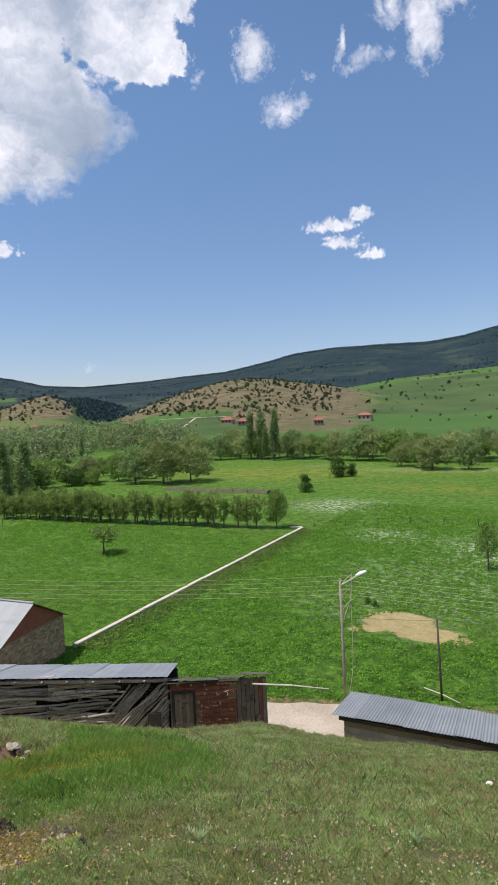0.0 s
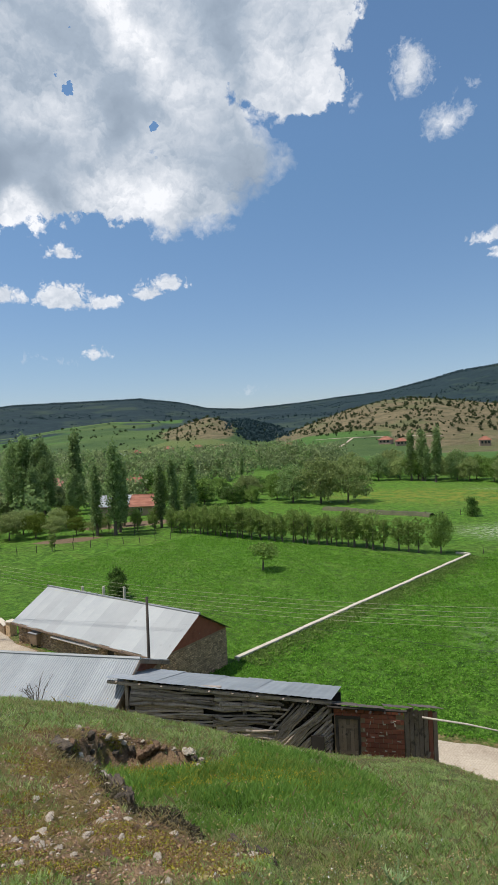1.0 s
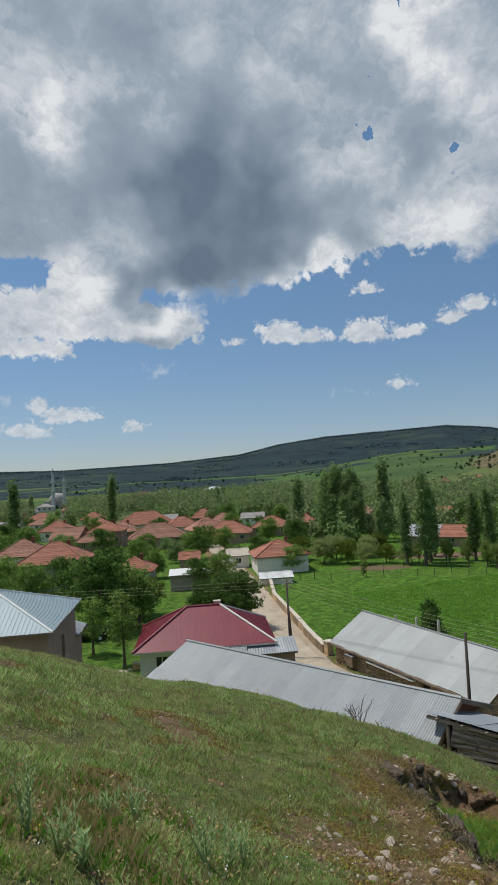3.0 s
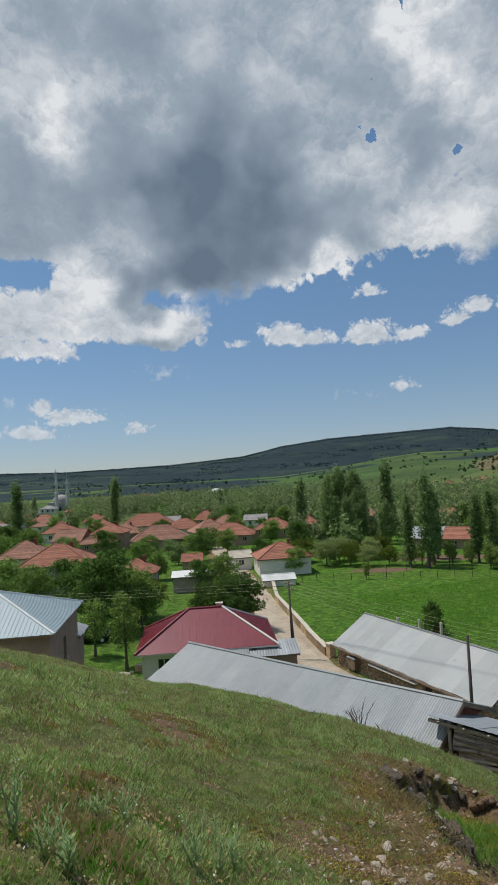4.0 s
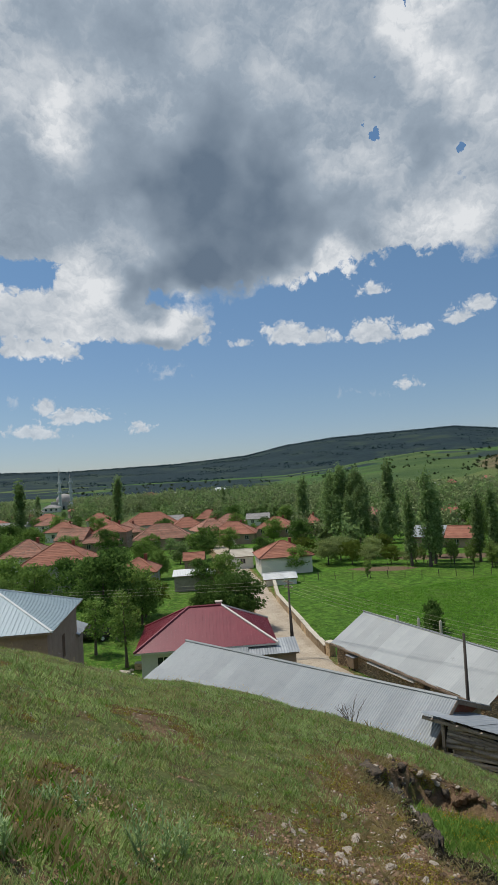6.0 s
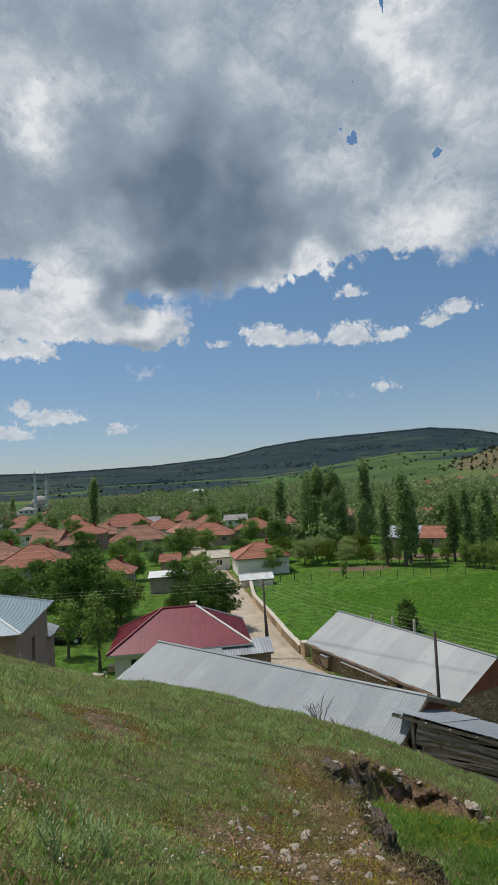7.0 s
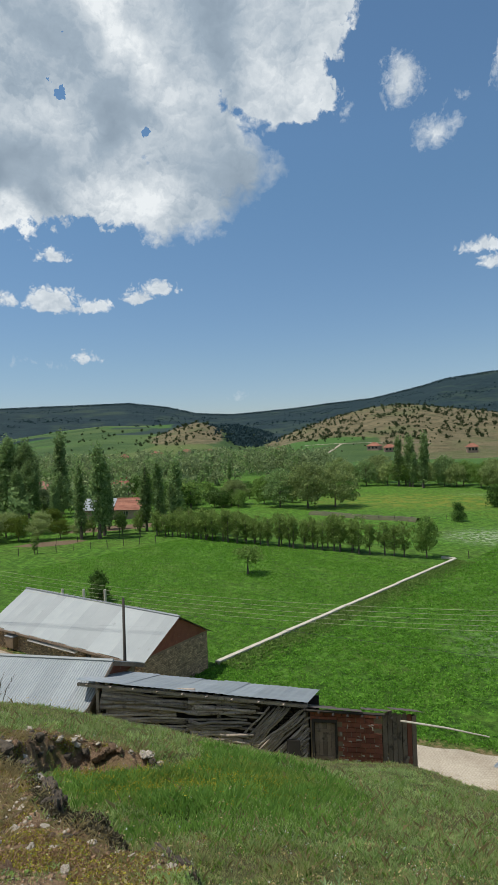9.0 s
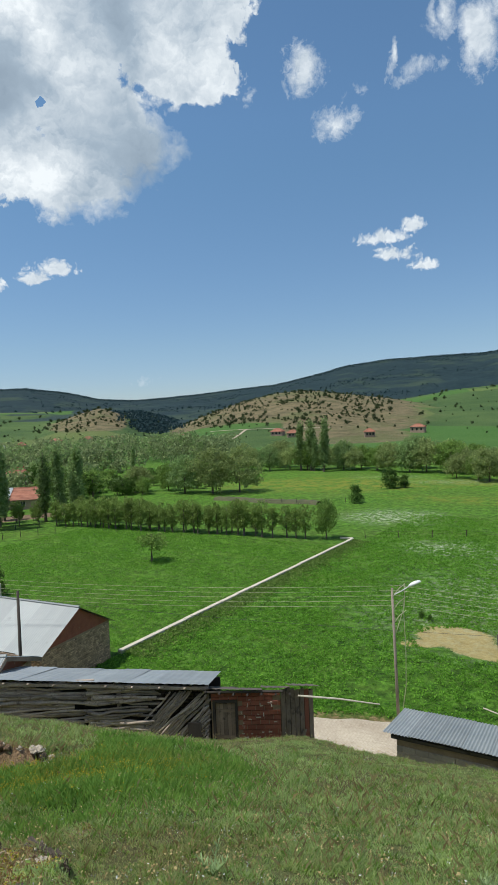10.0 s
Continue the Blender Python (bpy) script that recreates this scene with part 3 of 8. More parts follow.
def waves(x, y, size, seed):
    """Cheap rolling unevenness, about -1 to 1."""
    rng = np.random.RandomState(seed)
    out = np.zeros_like(np.asarray(x, float))
    for _ in range(7):
        a, p, s = rng.uniform(0, 6.283), rng.uniform(0, 6.283), size * rng.uniform(0.6, 1.7)
        out += np.sin((x * math.cos(a) + y * math.sin(a)) * 6.283 / s + p + 0.8 * np.sin((x * math.sin(a) - y * math.cos(a)) * 3.1 / s))
    return out / 3.5


SKYLINE = [(-60, 4.5), (-10, 6.6), (7.1, 5.94), (10, 5.34), (12.9, 5.0), (16.4, 5.02), (21.5, 4.96), (25.3, 4.57), (27.4, 4.03), (31.8, 3.14),
           (35.6, 2.85), (39.8, 2.47), (45, 2.16), (48.4, 2.36), (51.2, 3.04), (54.8, 3.54), (57.4, 3.46), (61.6, 3.38), (65.9, 3.25),
           (70.3, 2.8), (74.1, 2.04), (81, 1.6), (86.5, 1.5), (90.5, 1.42), (96, 1.57), (110, 1.9), (180, 2.5)]
DRY_HILL = [(46.5, -2.8), (43.1, -1.3), (39.4, 0.2), (35.1, 1.63), (31.8, 2.26), (29.5, 2.42), (27.5, 2.36), (24.3, 1.86), (20.1, 1.14), (16, 0.33),
            (13, -0.58), (7.2, -2.3), (4, -2.8)]
SMALL_HILL = [(58, -2.2), (53.8, -0.2), (50.5, 1.02), (48.4, 1.56), (46.2, 0.85), (44.7, -0.6), (43.1, -1.5), (41, -2.3)]
RIGHT_SLOPE = [(-40, 2.5), (-5, 3.0), (7.1, 2.42), (11, 2.14), (15.9, 1.89), (21.1, 1.08), (24, 0.2), (28, -1.5), (34, -2.5)]
LEFT_SLOPE = [(130, 0.2), (100, 0.0), (90.9, 0.0), (81, -0.05), (70.5, 0.0), (66, 0.41), (61.8, 1.08), (57.5, 1.41), (54.4, 1.34), (50, 1.4),
              (45, 1.2), (42, 0.4), (38, -1.5)]
EYE_Z = 15.9


def layer(az, r, crest, start, top, rough):
    """A hill whose crest stands at these heights in degrees above the eye, rising from start to top metres away."""
    peak = EYE_Z + top * np.tan(np.radians(interp(az, crest)))
    rise = np.clip((r - start) / (top - start), 0, 1)
    rise = np.where(r <= top, 0.55 * rise + 0.45 * smooth(rise), 1 - 0.75 * smooth((r - top) / (top * 0.5)))
    return np.maximum(peak, 0) * rise * (1 + rough)


LIP = [(-13, 5.2), (-8.9, 4.15), (-7.4, 3.95), (-6.3, 3.55), (-5.4, 3.25), (-4.0, 3.25), (-3.4, 3.0), (0, 2.0)]
BANK = [(2, -8.4), (4.2, -8.9), (5.5, -10.2), (6.1, -10.1), (7.0, -9.2), (8.2, -9.6), (10, -12)]


def into_hollow(x, y):
    """Metres inside the scooped hollow below the rock ledge, from its two edges."""
    wob = 0.09 * np.sin(x * 5.1 + y * 3.3) + 0.06 * np.sin(x * 11.3 - y * 7.7)
    return y - interp(x, LIP) + wob, x - interp(y, BANK) + wob


def near_height(x, y):
    hill = 14.4 + 0.166 * x - 0.43 * y
    hill -= 0.17 * np.logaddexp(0, (-0.9 * x - 0.43 * y - 14.0) / 2.0) * 2.0
    hill -= 0.30 * np.logaddexp(0, (np.hypot(x, y) - 19.0) / 1.2) * 1.2
    hill += 0.225 * np.logaddexp(0, (np.hypot(x, y) - 27.0) / 1.2) * 1.2
    hill += 0.3 * np.exp(-((x + 15) ** 2 + (y - 5.5) ** 2) / 40) + 2.5 * np.exp(-((x + 37) ** 2 + (y + 5) ** 2) / 120)
    hill -= 0.30 * np.exp(-((x + 13.0) ** 2 / 16 + (y - 12.5) ** 2 / 8))
    hill -= 0.30 * np.exp(-((x + 16) ** 2 / 40 + (y + 1.2) ** 2 / 14))
    hill -= 0.6 * smooth((x + 11) / 7) * smooth((y - 3) / 12)
    hill = hill + 0.16 * waves(x, y, 7.0, 3) + 0.05 * waves(x, y, 2.2, 4)
    hill = np.where(hill > 26, 26 + (hill - 26) * 0.2, hill)
    # the hollow scooped out below the rock ledge
    d1, d2 = into_hollow(x, y)
    d = np.minimum(d1, d2)
    side = smooth((-2.6 - x) / 1.2) * smooth((11 - y) / 3)
    hill += side * (0.08 * smooth((d + 0.9) / 0.9) * smooth((0.12 - d) / 0.12) - 0.42 * smooth(d / 0.34) * (1 - smooth((d1 - 0.4) / 5.0)))
    village = 0.035 * np.logaddexp(0, (14.0 - y) / 6.0) * 6.0
    valley = np.where(x < -30, village, 0.0) * smooth((-30 - x) / 14.0) + 0.0
    valley = valley + 1.15 * np.exp(-(((x + 41) / 7.0) ** 2 + ((y - 18.2) / 3.0) ** 2))
    valley = valley * smooth((260 - np.hypot(x, y)) / 150) 
    k = 0.8
    return valley + k * np.logaddexp(0, (hill - valley) / k)


def height(x, y):
    x, y = np.asarray(x, float), np.asarray(y, float)
    r, az = np.hypot(x, y), np.degrees(np.arctan2(-x, y))
    h = near_height(x, y) * smooth((420 - r) / 120)
    h = h + 0.10 * waves(x, y, 19, 8) * smooth((r - 40) / 40)
    rough = 0.04 * waves(x, y, 260, 5) + 0.02 * waves(x, y, 90, 6)
    tops = layer(az, r, DRY_HILL, 345, 760, rough * 0.4)
    tops = np.maximum(tops, layer(az, r, SMALL_HILL, 470, 820, rough * 0.4))
    tops = np.maximum(tops, layer(az, r, RIGHT_SLOPE, 330, 1250, rough))
    tops = np.maximum(tops, layer(az, r, LEFT_SLOPE, 520, 1400, rough))
    tops = np.maximum(tops, layer(az, r, SKYLINE, 1300, 3100, rough * smooth((2900 - r) / 800)))
    return np.maximum(h, tops)



# ---- the ground: one sheet from the camera's feet to the horizon ----
ROAD_LINE = [(-150, 33), (-110, 27.5), (-90, 24.8), (-76, 22.6), (-61, 20.1), (-49.5, 18.5), (-44, 17.2), (-37, 17.3), (-28, 19.3), (-20, 22.8), (-13.5, 26.2), (-5, 28.9), (6, 31.3), (25, 34), (70, 38)]


def road_middle(step=1.0):
    """Points along the road's middle, with its sideways direction."""
    pts = [Vector((x, y)) for x, y in ROAD_LINE]
    out = []
    for i in range(len(pts) - 1):
        a, b, c, d = pts[max(i - 1, 0)], pts[i], pts[i + 1], pts[min(i + 2, len(pts) - 1)]
        n = max(2, int((c - b).length / step))
        for k in range(n):
            t = k / n
            out.append(0.5 * (2 * b + (c - a) * t + (2 * a - 5 * b + 4 * c - d) * t * t + (3 * b - a - 3 * c + d) * t ** 3))
    return out


ROAD = road_middle()
ROAD_XY = np.array([tuple(p) for p in ROAD])


def road_gap(x, y):
    """Distance to the road's middle."""
    flat_x, flat_y = np.ravel(x), np.ravel(y)
    best = np.full(flat_x.shape, 1e9)
    near = (flat_x > -160) & (flat_x < 80) & (flat_y > 5) & (flat_y < 50)
    if near.any():
        d = np.hypot(flat_x[near][:, None] - ROAD_XY[:, 0], flat_y[near][:, None] - ROAD_XY[:, 1])
        best[near] = d.min(1)
    return best.reshape(np.shape(x))


def spot(x, y, cx, cy, rx, ry, turn=0.0):
    c, s = math.cos(radians(turn)), math.sin(radians(turn))
    u, v = ((x - cx) * c + (y - cy) * s) / rx, ((y - cy) * c - (x - cx) * s) / ry
    return np.clip(1.5 - np.hypot(u, v), 0, 1)


def hollow(x, y):
    """The lush hollow below the rock ledge."""
    d1, d2 = into_hollow(x, y)
    inside = smooth((np.minimum(d1, d2) - 0.25) / 0.6) * smooth((-3.0 - x) / 2.0)
    return inside * np.clip(spot(x, y, -7.9, 7.2, 2.9, 1.9, 130) * 1.5, 0, 1)


def bareness(x, y):
    d1, d2 = into_hollow(x, y)
    lip = np.exp(-(((d1 + 0.35) / 0.62) ** 2)) * smooth((-3.0 - x) / 1.0) * smooth((x + 9.6) / 0.8) * smooth((d2 + 0.6) / 0.3)
    bank = np.exp(-(((d2 + 0.1) / 0.62) ** 2)) * smooth((d1 + 0.3) / 0.4) * smooth((7.6 - y) / 0.8)
    out = np.maximum(lip, bank)
    out = np.maximum(out, 0.95 * spot(x, y, -5.3, 2.2, 1.5, 0.85, 10))
    out = np.maximum(out, 0.72 * spot(x, y, -7.5, 3.25, 1.6, 0.55, -22))
    out = np.maximum(out, 0.80 * spot(x, y, -9.9, 4.7, 1.1, 0.7, -20))
    out = np.maximum(out, 0.85 * spot(x, y, -9.8, 6.3, 0.7, 1.0, 0))
    out = np.maximum(out, 0.62 * smooth((waves(x, y, 1.7, 91) + 0.35 * waves(x, y, 0.5, 92) - 0.42) / 0.5) * smooth((-2.6 - x) / 1.0) * smooth((5.0 + 0.35 * x + 2.6 - y) / 1.5) * smooth((x + 15) / 4))
    out = np.maximum(out, 0.6 * spot(x, y, -5.2, 0.1, 0.45, 0.3, 10))
    out = np.maximum(out, 0.55 * spot(x, y, -4.2, -0.7, 0.7, 0.4, 10))
    out = np.maximum(out, 1.0 * spot(x, y, -5.80, 0.02, 0.50, 0.30, 20))
    out = np.maximum(out, 1.0 * spot(x, y, -3.95, -0.14, 0.55, 0.26, 20))
    out = np.maximum(out, 1.0 * spot(x, y, -5.10, 0.28, 0.42, 0.24, 20))
    out = np.maximum(out, 0.55 * spot(x, y, -5.79, 0.07, 0.50, 0.30, 20))
    out = np.maximum(out, 0.80 * spot(x, y, -9.3, 1.1, 1.3, 0.55, 20))
    out = np.maximum(out, 0.85 * spot(x, y, -4.45, -0.31, 0.50, 0.24, 20))
    return np.clip(out, 0, 1)


def make_ground():
    inner = np.arange(-14, 112, 0.42)
    around = np.concatenate([inner, np.arange(112, 346, 3.0)])
    rings = np.concatenate([[0.35], 1.0 * 1.0245 ** np.arange(351)])
    rings = rings[rings < 4700]
    A, R = np.meshgrid(np.radians(around), rings)
    X, Y = -np.sin(A) * R, np.cos(A) * R
    Z = height(X, Y)
    gap = road_gap(X, Y)
    Z = Z - 0.12 * smooth((2.6 - gap) / 1.0)
    n, m = R.shape[1], R.shape[0]
    verts = np.stack([X, Y, Z], -1).reshape(-1, 3)
    i, j = np.meshgrid(np.arange(m - 1), np.arange(n), indexing="ij")
    k = (j + 1) % n
    faces = np.stack([i * n + j, i * n + k, (i + 1) * n + k, (i + 1) * n + j], -1).reshape(-1, 4)[:, ::-1]
    faces = faces.tolist() + [list(range(n))]
    me = bpy.data.meshes.new("ground")
    me.from_pydata(verts.tolist(), [], faces)
    me.materials.append(GROUND)
    me.polygons.foreach_set("use_smooth", [True] * len(me.polygons))
    x, y, z = verts.T
    r, az = np.hypot(x, y), np.degrees(np.arctan2(-x, y))
    near = near_height(x, y)
    hill = smooth((near - 0.9) / 1.2) * smooth((60 - r) / 20)
    zones = {
        "hillside": hill * (1 - 0.85 * hollow(x, y)),
        "bare": bareness(x, y) * hill + 0.55 * smooth((3.6 - road_gap(x, y)) / 1.6) + 0.36 * smooth((az - 70) / 6) * smooth((r - 45) / 12) * smooth((300 - r) / 60) * smooth((27 - y + 0.14 * (-x - 90)) / 6),
        "lush": np.maximum(smooth((x + 31.5) / 1.0) * smooth((70 - y) / 3) * (1 - hill), hollow(x, y)),
        "straw": np.maximum.reduce([spot(x, y, -12.1, 41.6, 2.7, 2.1, 0), spot(x, y, -9.4, 39.9, 2.9, 1.3, 0), 0.9 * spot(x, y, -14.0, 39.3, 2.0, 0.6, 0)]),
        "plough": np.maximum.reduce([spot(x, y, -87.5, 46.5, 5.5, 2.3, 60), spot(x, y, -92, 62, 11, 3.0, 65), 0.8 * spot(x, y, -100, 75, 9, 2, 40),
                                     0.75 * spot(x, y, -103, 22, 6, 3, 10)]),
        "flowers": np.maximum.reduce([spot(x, y, -33.5, 85.5, 6.5, 5.5, 0), 0.9 * spot(x, y, -19.5, 68, 5.0, 3.6, 0), 0.9 * spot(x, y, -8, 64, 6, 8, 0),
                                      0.8 * spot(x, y, -28, 134, 18, 4.0, 10), 0.5 * spot(x, y, -55, 139, 9, 2.2, 10), 0.45 * spot(x, y, -12, 50, 8, 10, 0)]),
        "gold": np.maximum.reduce([spot(x, y, -62, 122, 24, 13, 15), 0.8 * spot(x, y, -24, 106, 16, 4, 0), 0.7 * spot(x, y, -30, 132, 18, 7, 10),
                                   0.8 * spot(x, y, -8.2, 6.2, 1.0, 1.6, 40), 0.7 * spot(x, y, -6.8, 2.5, 1.0, 0.7, 0), 0.8 * spot(x, y, -9.6, 4.7, 0.6, 0.4, 0)]),
    }
    dry = smooth((layer(az, r, DRY_HILL, 345, 760, 0) - 2.0) / 4) * smooth((900 - r) / 60)
    dry = dry * (1 - smooth((az - 30.5) / 1.5) * smooth((520 + 9 * (az - 36) - r) / 30))
    little = smooth((layer(az, r, SMALL_HILL, 470, 820, 0) - 6.0) / 8) * smooth((940 - r) / 60) * smooth((54.5 - az) / 3.5) * smooth((az - 45.2) / 1.6)
    dry = np.maximum(dry, smooth((r - 315) / 40) * smooth((30.5 - az) / 2) * smooth((az - 13) / 9) * smooth((700 - r) / 60))
    zones["steppe"] = np.clip(np.maximum(dry * (0.25 + 0.75 * smooth((az - 15) / 9)) * smooth((az - 9) / 8), little), 0, 1)
    zones["pasture"] = smooth((r - 200) / 80)
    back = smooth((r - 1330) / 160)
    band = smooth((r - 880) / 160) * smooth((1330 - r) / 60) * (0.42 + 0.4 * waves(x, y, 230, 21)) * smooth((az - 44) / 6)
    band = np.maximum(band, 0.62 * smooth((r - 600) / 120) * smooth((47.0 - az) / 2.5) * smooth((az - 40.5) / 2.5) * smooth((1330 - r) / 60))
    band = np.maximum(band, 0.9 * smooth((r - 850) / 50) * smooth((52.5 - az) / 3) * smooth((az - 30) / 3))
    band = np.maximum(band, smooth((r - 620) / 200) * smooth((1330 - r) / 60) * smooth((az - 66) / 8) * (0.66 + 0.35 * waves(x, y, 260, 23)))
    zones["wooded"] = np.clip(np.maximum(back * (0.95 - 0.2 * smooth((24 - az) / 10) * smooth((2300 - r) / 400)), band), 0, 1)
    for name, values in zones.items():
        a = me.attributes.new(name, "FLOAT", "POINT")
        a.data.foreach_set("value", np.clip(values, 0, 1).astype(np.float32))
    return tagged(new("ground", me), "green valley meadows rising to dry and wooded hills", "ground", kind="structure")


make_ground()


def make_road():
    """A pale unpaved road, laid a little over its bed, with an uneven edge."""
    verts, faces = [], []
    rng = random.Random(5)
    across = (-1.0, -0.72, -0.35, 0.0, 0.35, 0.72, 1.0)
    for i, p in enumerate(ROAD):
        q = ROAD[min(i + 1, len(ROAD) - 1)] - ROAD[max(i - 1, 0)]
        side = Vector((-q.y, q.x)).normalized()
        for a in across:
            s = a * (1.95 + (rng.uniform(-0.25, 0.25) if abs(a) == 1 else 0))
            x, y = p.x + side.x * s, p.y + side.y * s
            z = float(height(x, y)) + (0.045 - 0.035 * math.exp(-(((abs(a) - 0.4) / 0.16) ** 2)) if abs(a) < 1 else -0.16)
            verts.append((x, y, z))
    n = len(across)
    for i in range(len(ROAD) - 1):
        for k in range(n - 1):
            faces.append((i * n + k, (i + 1) * n + k, (i + 1) * n + k + 1, i * n + k + 1))
    ob = mesh_object("road", verts, faces, ROAD_DIRT, soft=True)
    return tagged(ob, "pale unpaved village road of beaten gravel", "road", kind="structure")


make_road()


def dirt_track(points, wide, label):
    """A pale cart track draped over the far slopes."""
    verts, faces = [], []
    pts = [Vector(p) for p in points]
    line_ = [a.lerp(b, k / 12) for a, b in zip(pts, pts[1:]) for k in range(12)] + [pts[-1]]
    for i, p in enumerate(line_):
        q = line_[min(i + 1, len(line_) - 1)] - line_[max(i - 1, 0)]
        side = Vector((-q.y, q.x)).normalized() * wide * (0.5 + 0.12 * math.sin(i * 1.9))
        for s in (-1, 0, 1):
            x, y = p.x + side.x * s, p.y + side.y * s
            verts.append((x, y, float(height(x, y)) + 0.35))
    for i in range(len(line_) - 1):
        for k in (0, 1):
            faces.append((i * 3 + k, i * 3 + k + 1, i * 3 + 4 + k, i * 3 + 3 + k))
    tagged(mesh_object("dirt_track", verts, faces, ROAD_DIRT, soft=True), label, "track", kind="structure")


dirt_track([(-213.7, 274.6), (-236, 326.4), (-253, 363.0)], 2.0, "pale cart track up the foot of the dry hill")
dirt_track([(-294.3, 372.6), (-256.0, 365), (-231.4, 366.6), (-190, 378)], 1.6, "pale cart track along the foot of the dry hill")


def low_wall(name, a, b, tall, thick, cap, label, step=2.4):
    """A low wall in lengths of cast blocks, following the ground, with a slab on top."""
    a, b = Vector(a), Vector(b)
    n = max(1, round((b - a).length / step))
    turn = math.atan2(b.y - a.y, b.x - a.x)
    w_ = thing(name, Matrix.Translation((a.x, a.y, 0)) @ Matrix.Rotation(turn, 4, "Z"), label, "wall", kind="structure")
    long_ = (b - a).length / n
    bm = bmesh.new()
    block(bm, 0.006, long_ - 0.006, -thick / 2, thick / 2, -0.5, tall)
    bmesh.ops.bevel(bm, geom=[e for e in bm.edges if e.verts[0].co.z > 0 and e.verts[1].co.z > 0], offset=0.02, segments=1, affect="EDGES")
    body_ = bpy.data.meshes.new("wall_block")
    bm.to_mesh(body_)
    bm.free()
    body_.materials.append(STONE if cap else CONCRETE)
    bm = bmesh.new()
    block(bm, 0.008, long_ - 0.008, -thick / 2 - 0.05, thick / 2 + 0.05, tall + 0.002, tall + 0.08)
    slab = bpy.data.meshes.new("wall_slab")
    bm.to_mesh(slab)
    bm.free()
    slab.materials.append(CONCRETE)
    rng = random.Random(name)
    for i in range(n):
        p = a.lerp(b, (i + 0.5) / n)
        m = pose(i * long_, rng.uniform(-0.02, 0.02), float(height(p.x, p.y)) + rng.uniform(-0.012, 0.012), 0, 0, rng.uniform(-0.3, 0.3))
        piece("wall_block", body_, w_, m)
        if cap:
            piece("wall_slab", slab, w_, m)
    return w_


low_wall("field_wall", (-30.6, 28.3), (-31.9, 68.2), 0.26, 0.36, False, "long low pale concrete field wall across the meadow")
low_wall("field_wall_end", (-32.0, 68.5), (-33.6, 68.2), 0.22, 0.24, False, "short end of the low concrete field wall", 2.0)
low_wall("road_wall", (-49.2, 20.2), (-74.0, 24.2), 0.75, 0.35, True, "low roadside stone wall capped with concrete slabs")
low_wall("road_wall_end", (-74.0, 24.2), (-84.0, 27.0), 0.75, 0.35, True, "end of the roadside stone wall")



# ---- buildings ----
def window(parent, m, wide, tall, light=True):
    """A two-pane window set into its opening."""
    win = part_root("window", parent, m)
    bm = bmesh.new()
    t = 0.07
    for x0, x1, z0, z1 in ((0, wide, 0, t), (0, wide, tall - t, tall), (0, t, t, tall - t), (wide - t, wide, t, tall - t), (wide / 2 - t / 2, wide / 2 + t / 2, t, tall - t)):
        block(bm, x0, x1, 0.05, 0.11, z0, z1)
    me = bpy.data.meshes.new("window")
    bm.to_mesh(me)
    bm.free()
    me.materials.append(PLASTER if light else PLANK)
    win.data = me
    bm = bmesh.new()
    block(bm, t, wide - t, 0.075, 0.085, t, tall - t)
    part("pane", bm, GLASS, win)


def part_root(name, parent, m):
    ob = new(name, bpy.data.meshes.new(name))
    ob.parent = parent
    ob.matrix_basis = m
    return ob


def roof_parts(h, w_, d, wall, roof, style, material, over, count, caps, lift=0.03):
    """Slopes in courses and ridge caps; the ridge runs along x."""
    ex, ey, drop = w_ / 2 + over, d / 2 + over, roof * over / (d / 2)
    low, top = wall - drop, wall + roof
    rx = ex if style == "gable" else max(ex - ey, 0.02)
    corner = {s: Vector((s[0] * ex, s[1] * ey, low)) for s in ((-1, -1), (1, -1), (1, 1), (-1, 1))}
    ra, rb = Vector((-rx, 0, top)), Vector((rx, 0, top))
    bm = bmesh.new()
    courses(bm, corner[-1, -1], corner[1, -1], ra, rb, count, lift)
    courses(bm, corner[1, 1], corner[-1, 1], rb, ra, count, lift)
    if style == "hip":
        courses(bm, corner[1, -1], corner[1, 1], rb, rb, count, lift)
        courses(bm, corner[-1, 1], corner[-1, -1], ra, ra, count, lift)
    part("roof", bm, material, h)["kind"] = "stuff"
    if caps:
        lines = [(ra, rb)] if (rb - ra).length > 0.1 else []
        if style == "hip":
            lines += [(corner[s] + Vector((0, 0, 0.04)), r) for s, r in (((-1, -1), ra), ((-1, 1), ra), ((1, -1), rb), ((1, 1), rb))]
        for a, b in lines:
            bm = bmesh.new()
            cap_line(bm, a, b)
            part("ridge_cap", bm, caps, h)


def chimney(h, x, y, z, tall=0.9, wide=0.5, material=None):
    bm = bmesh.new()
    block(bm, x - wide / 2, x + wide / 2, y - wide / 2, y + wide / 2, z - 0.8, z + tall)
    block(bm, x - wide / 2 - 0.06, x + wide / 2 + 0.06, y - wide / 2 - 0.06, y + wide / 2 + 0.06, z + tall + 0.002, z + tall + 0.1)
    part("chimney", bm, material or BRICK, h)


HOUSE_SPOTS = []


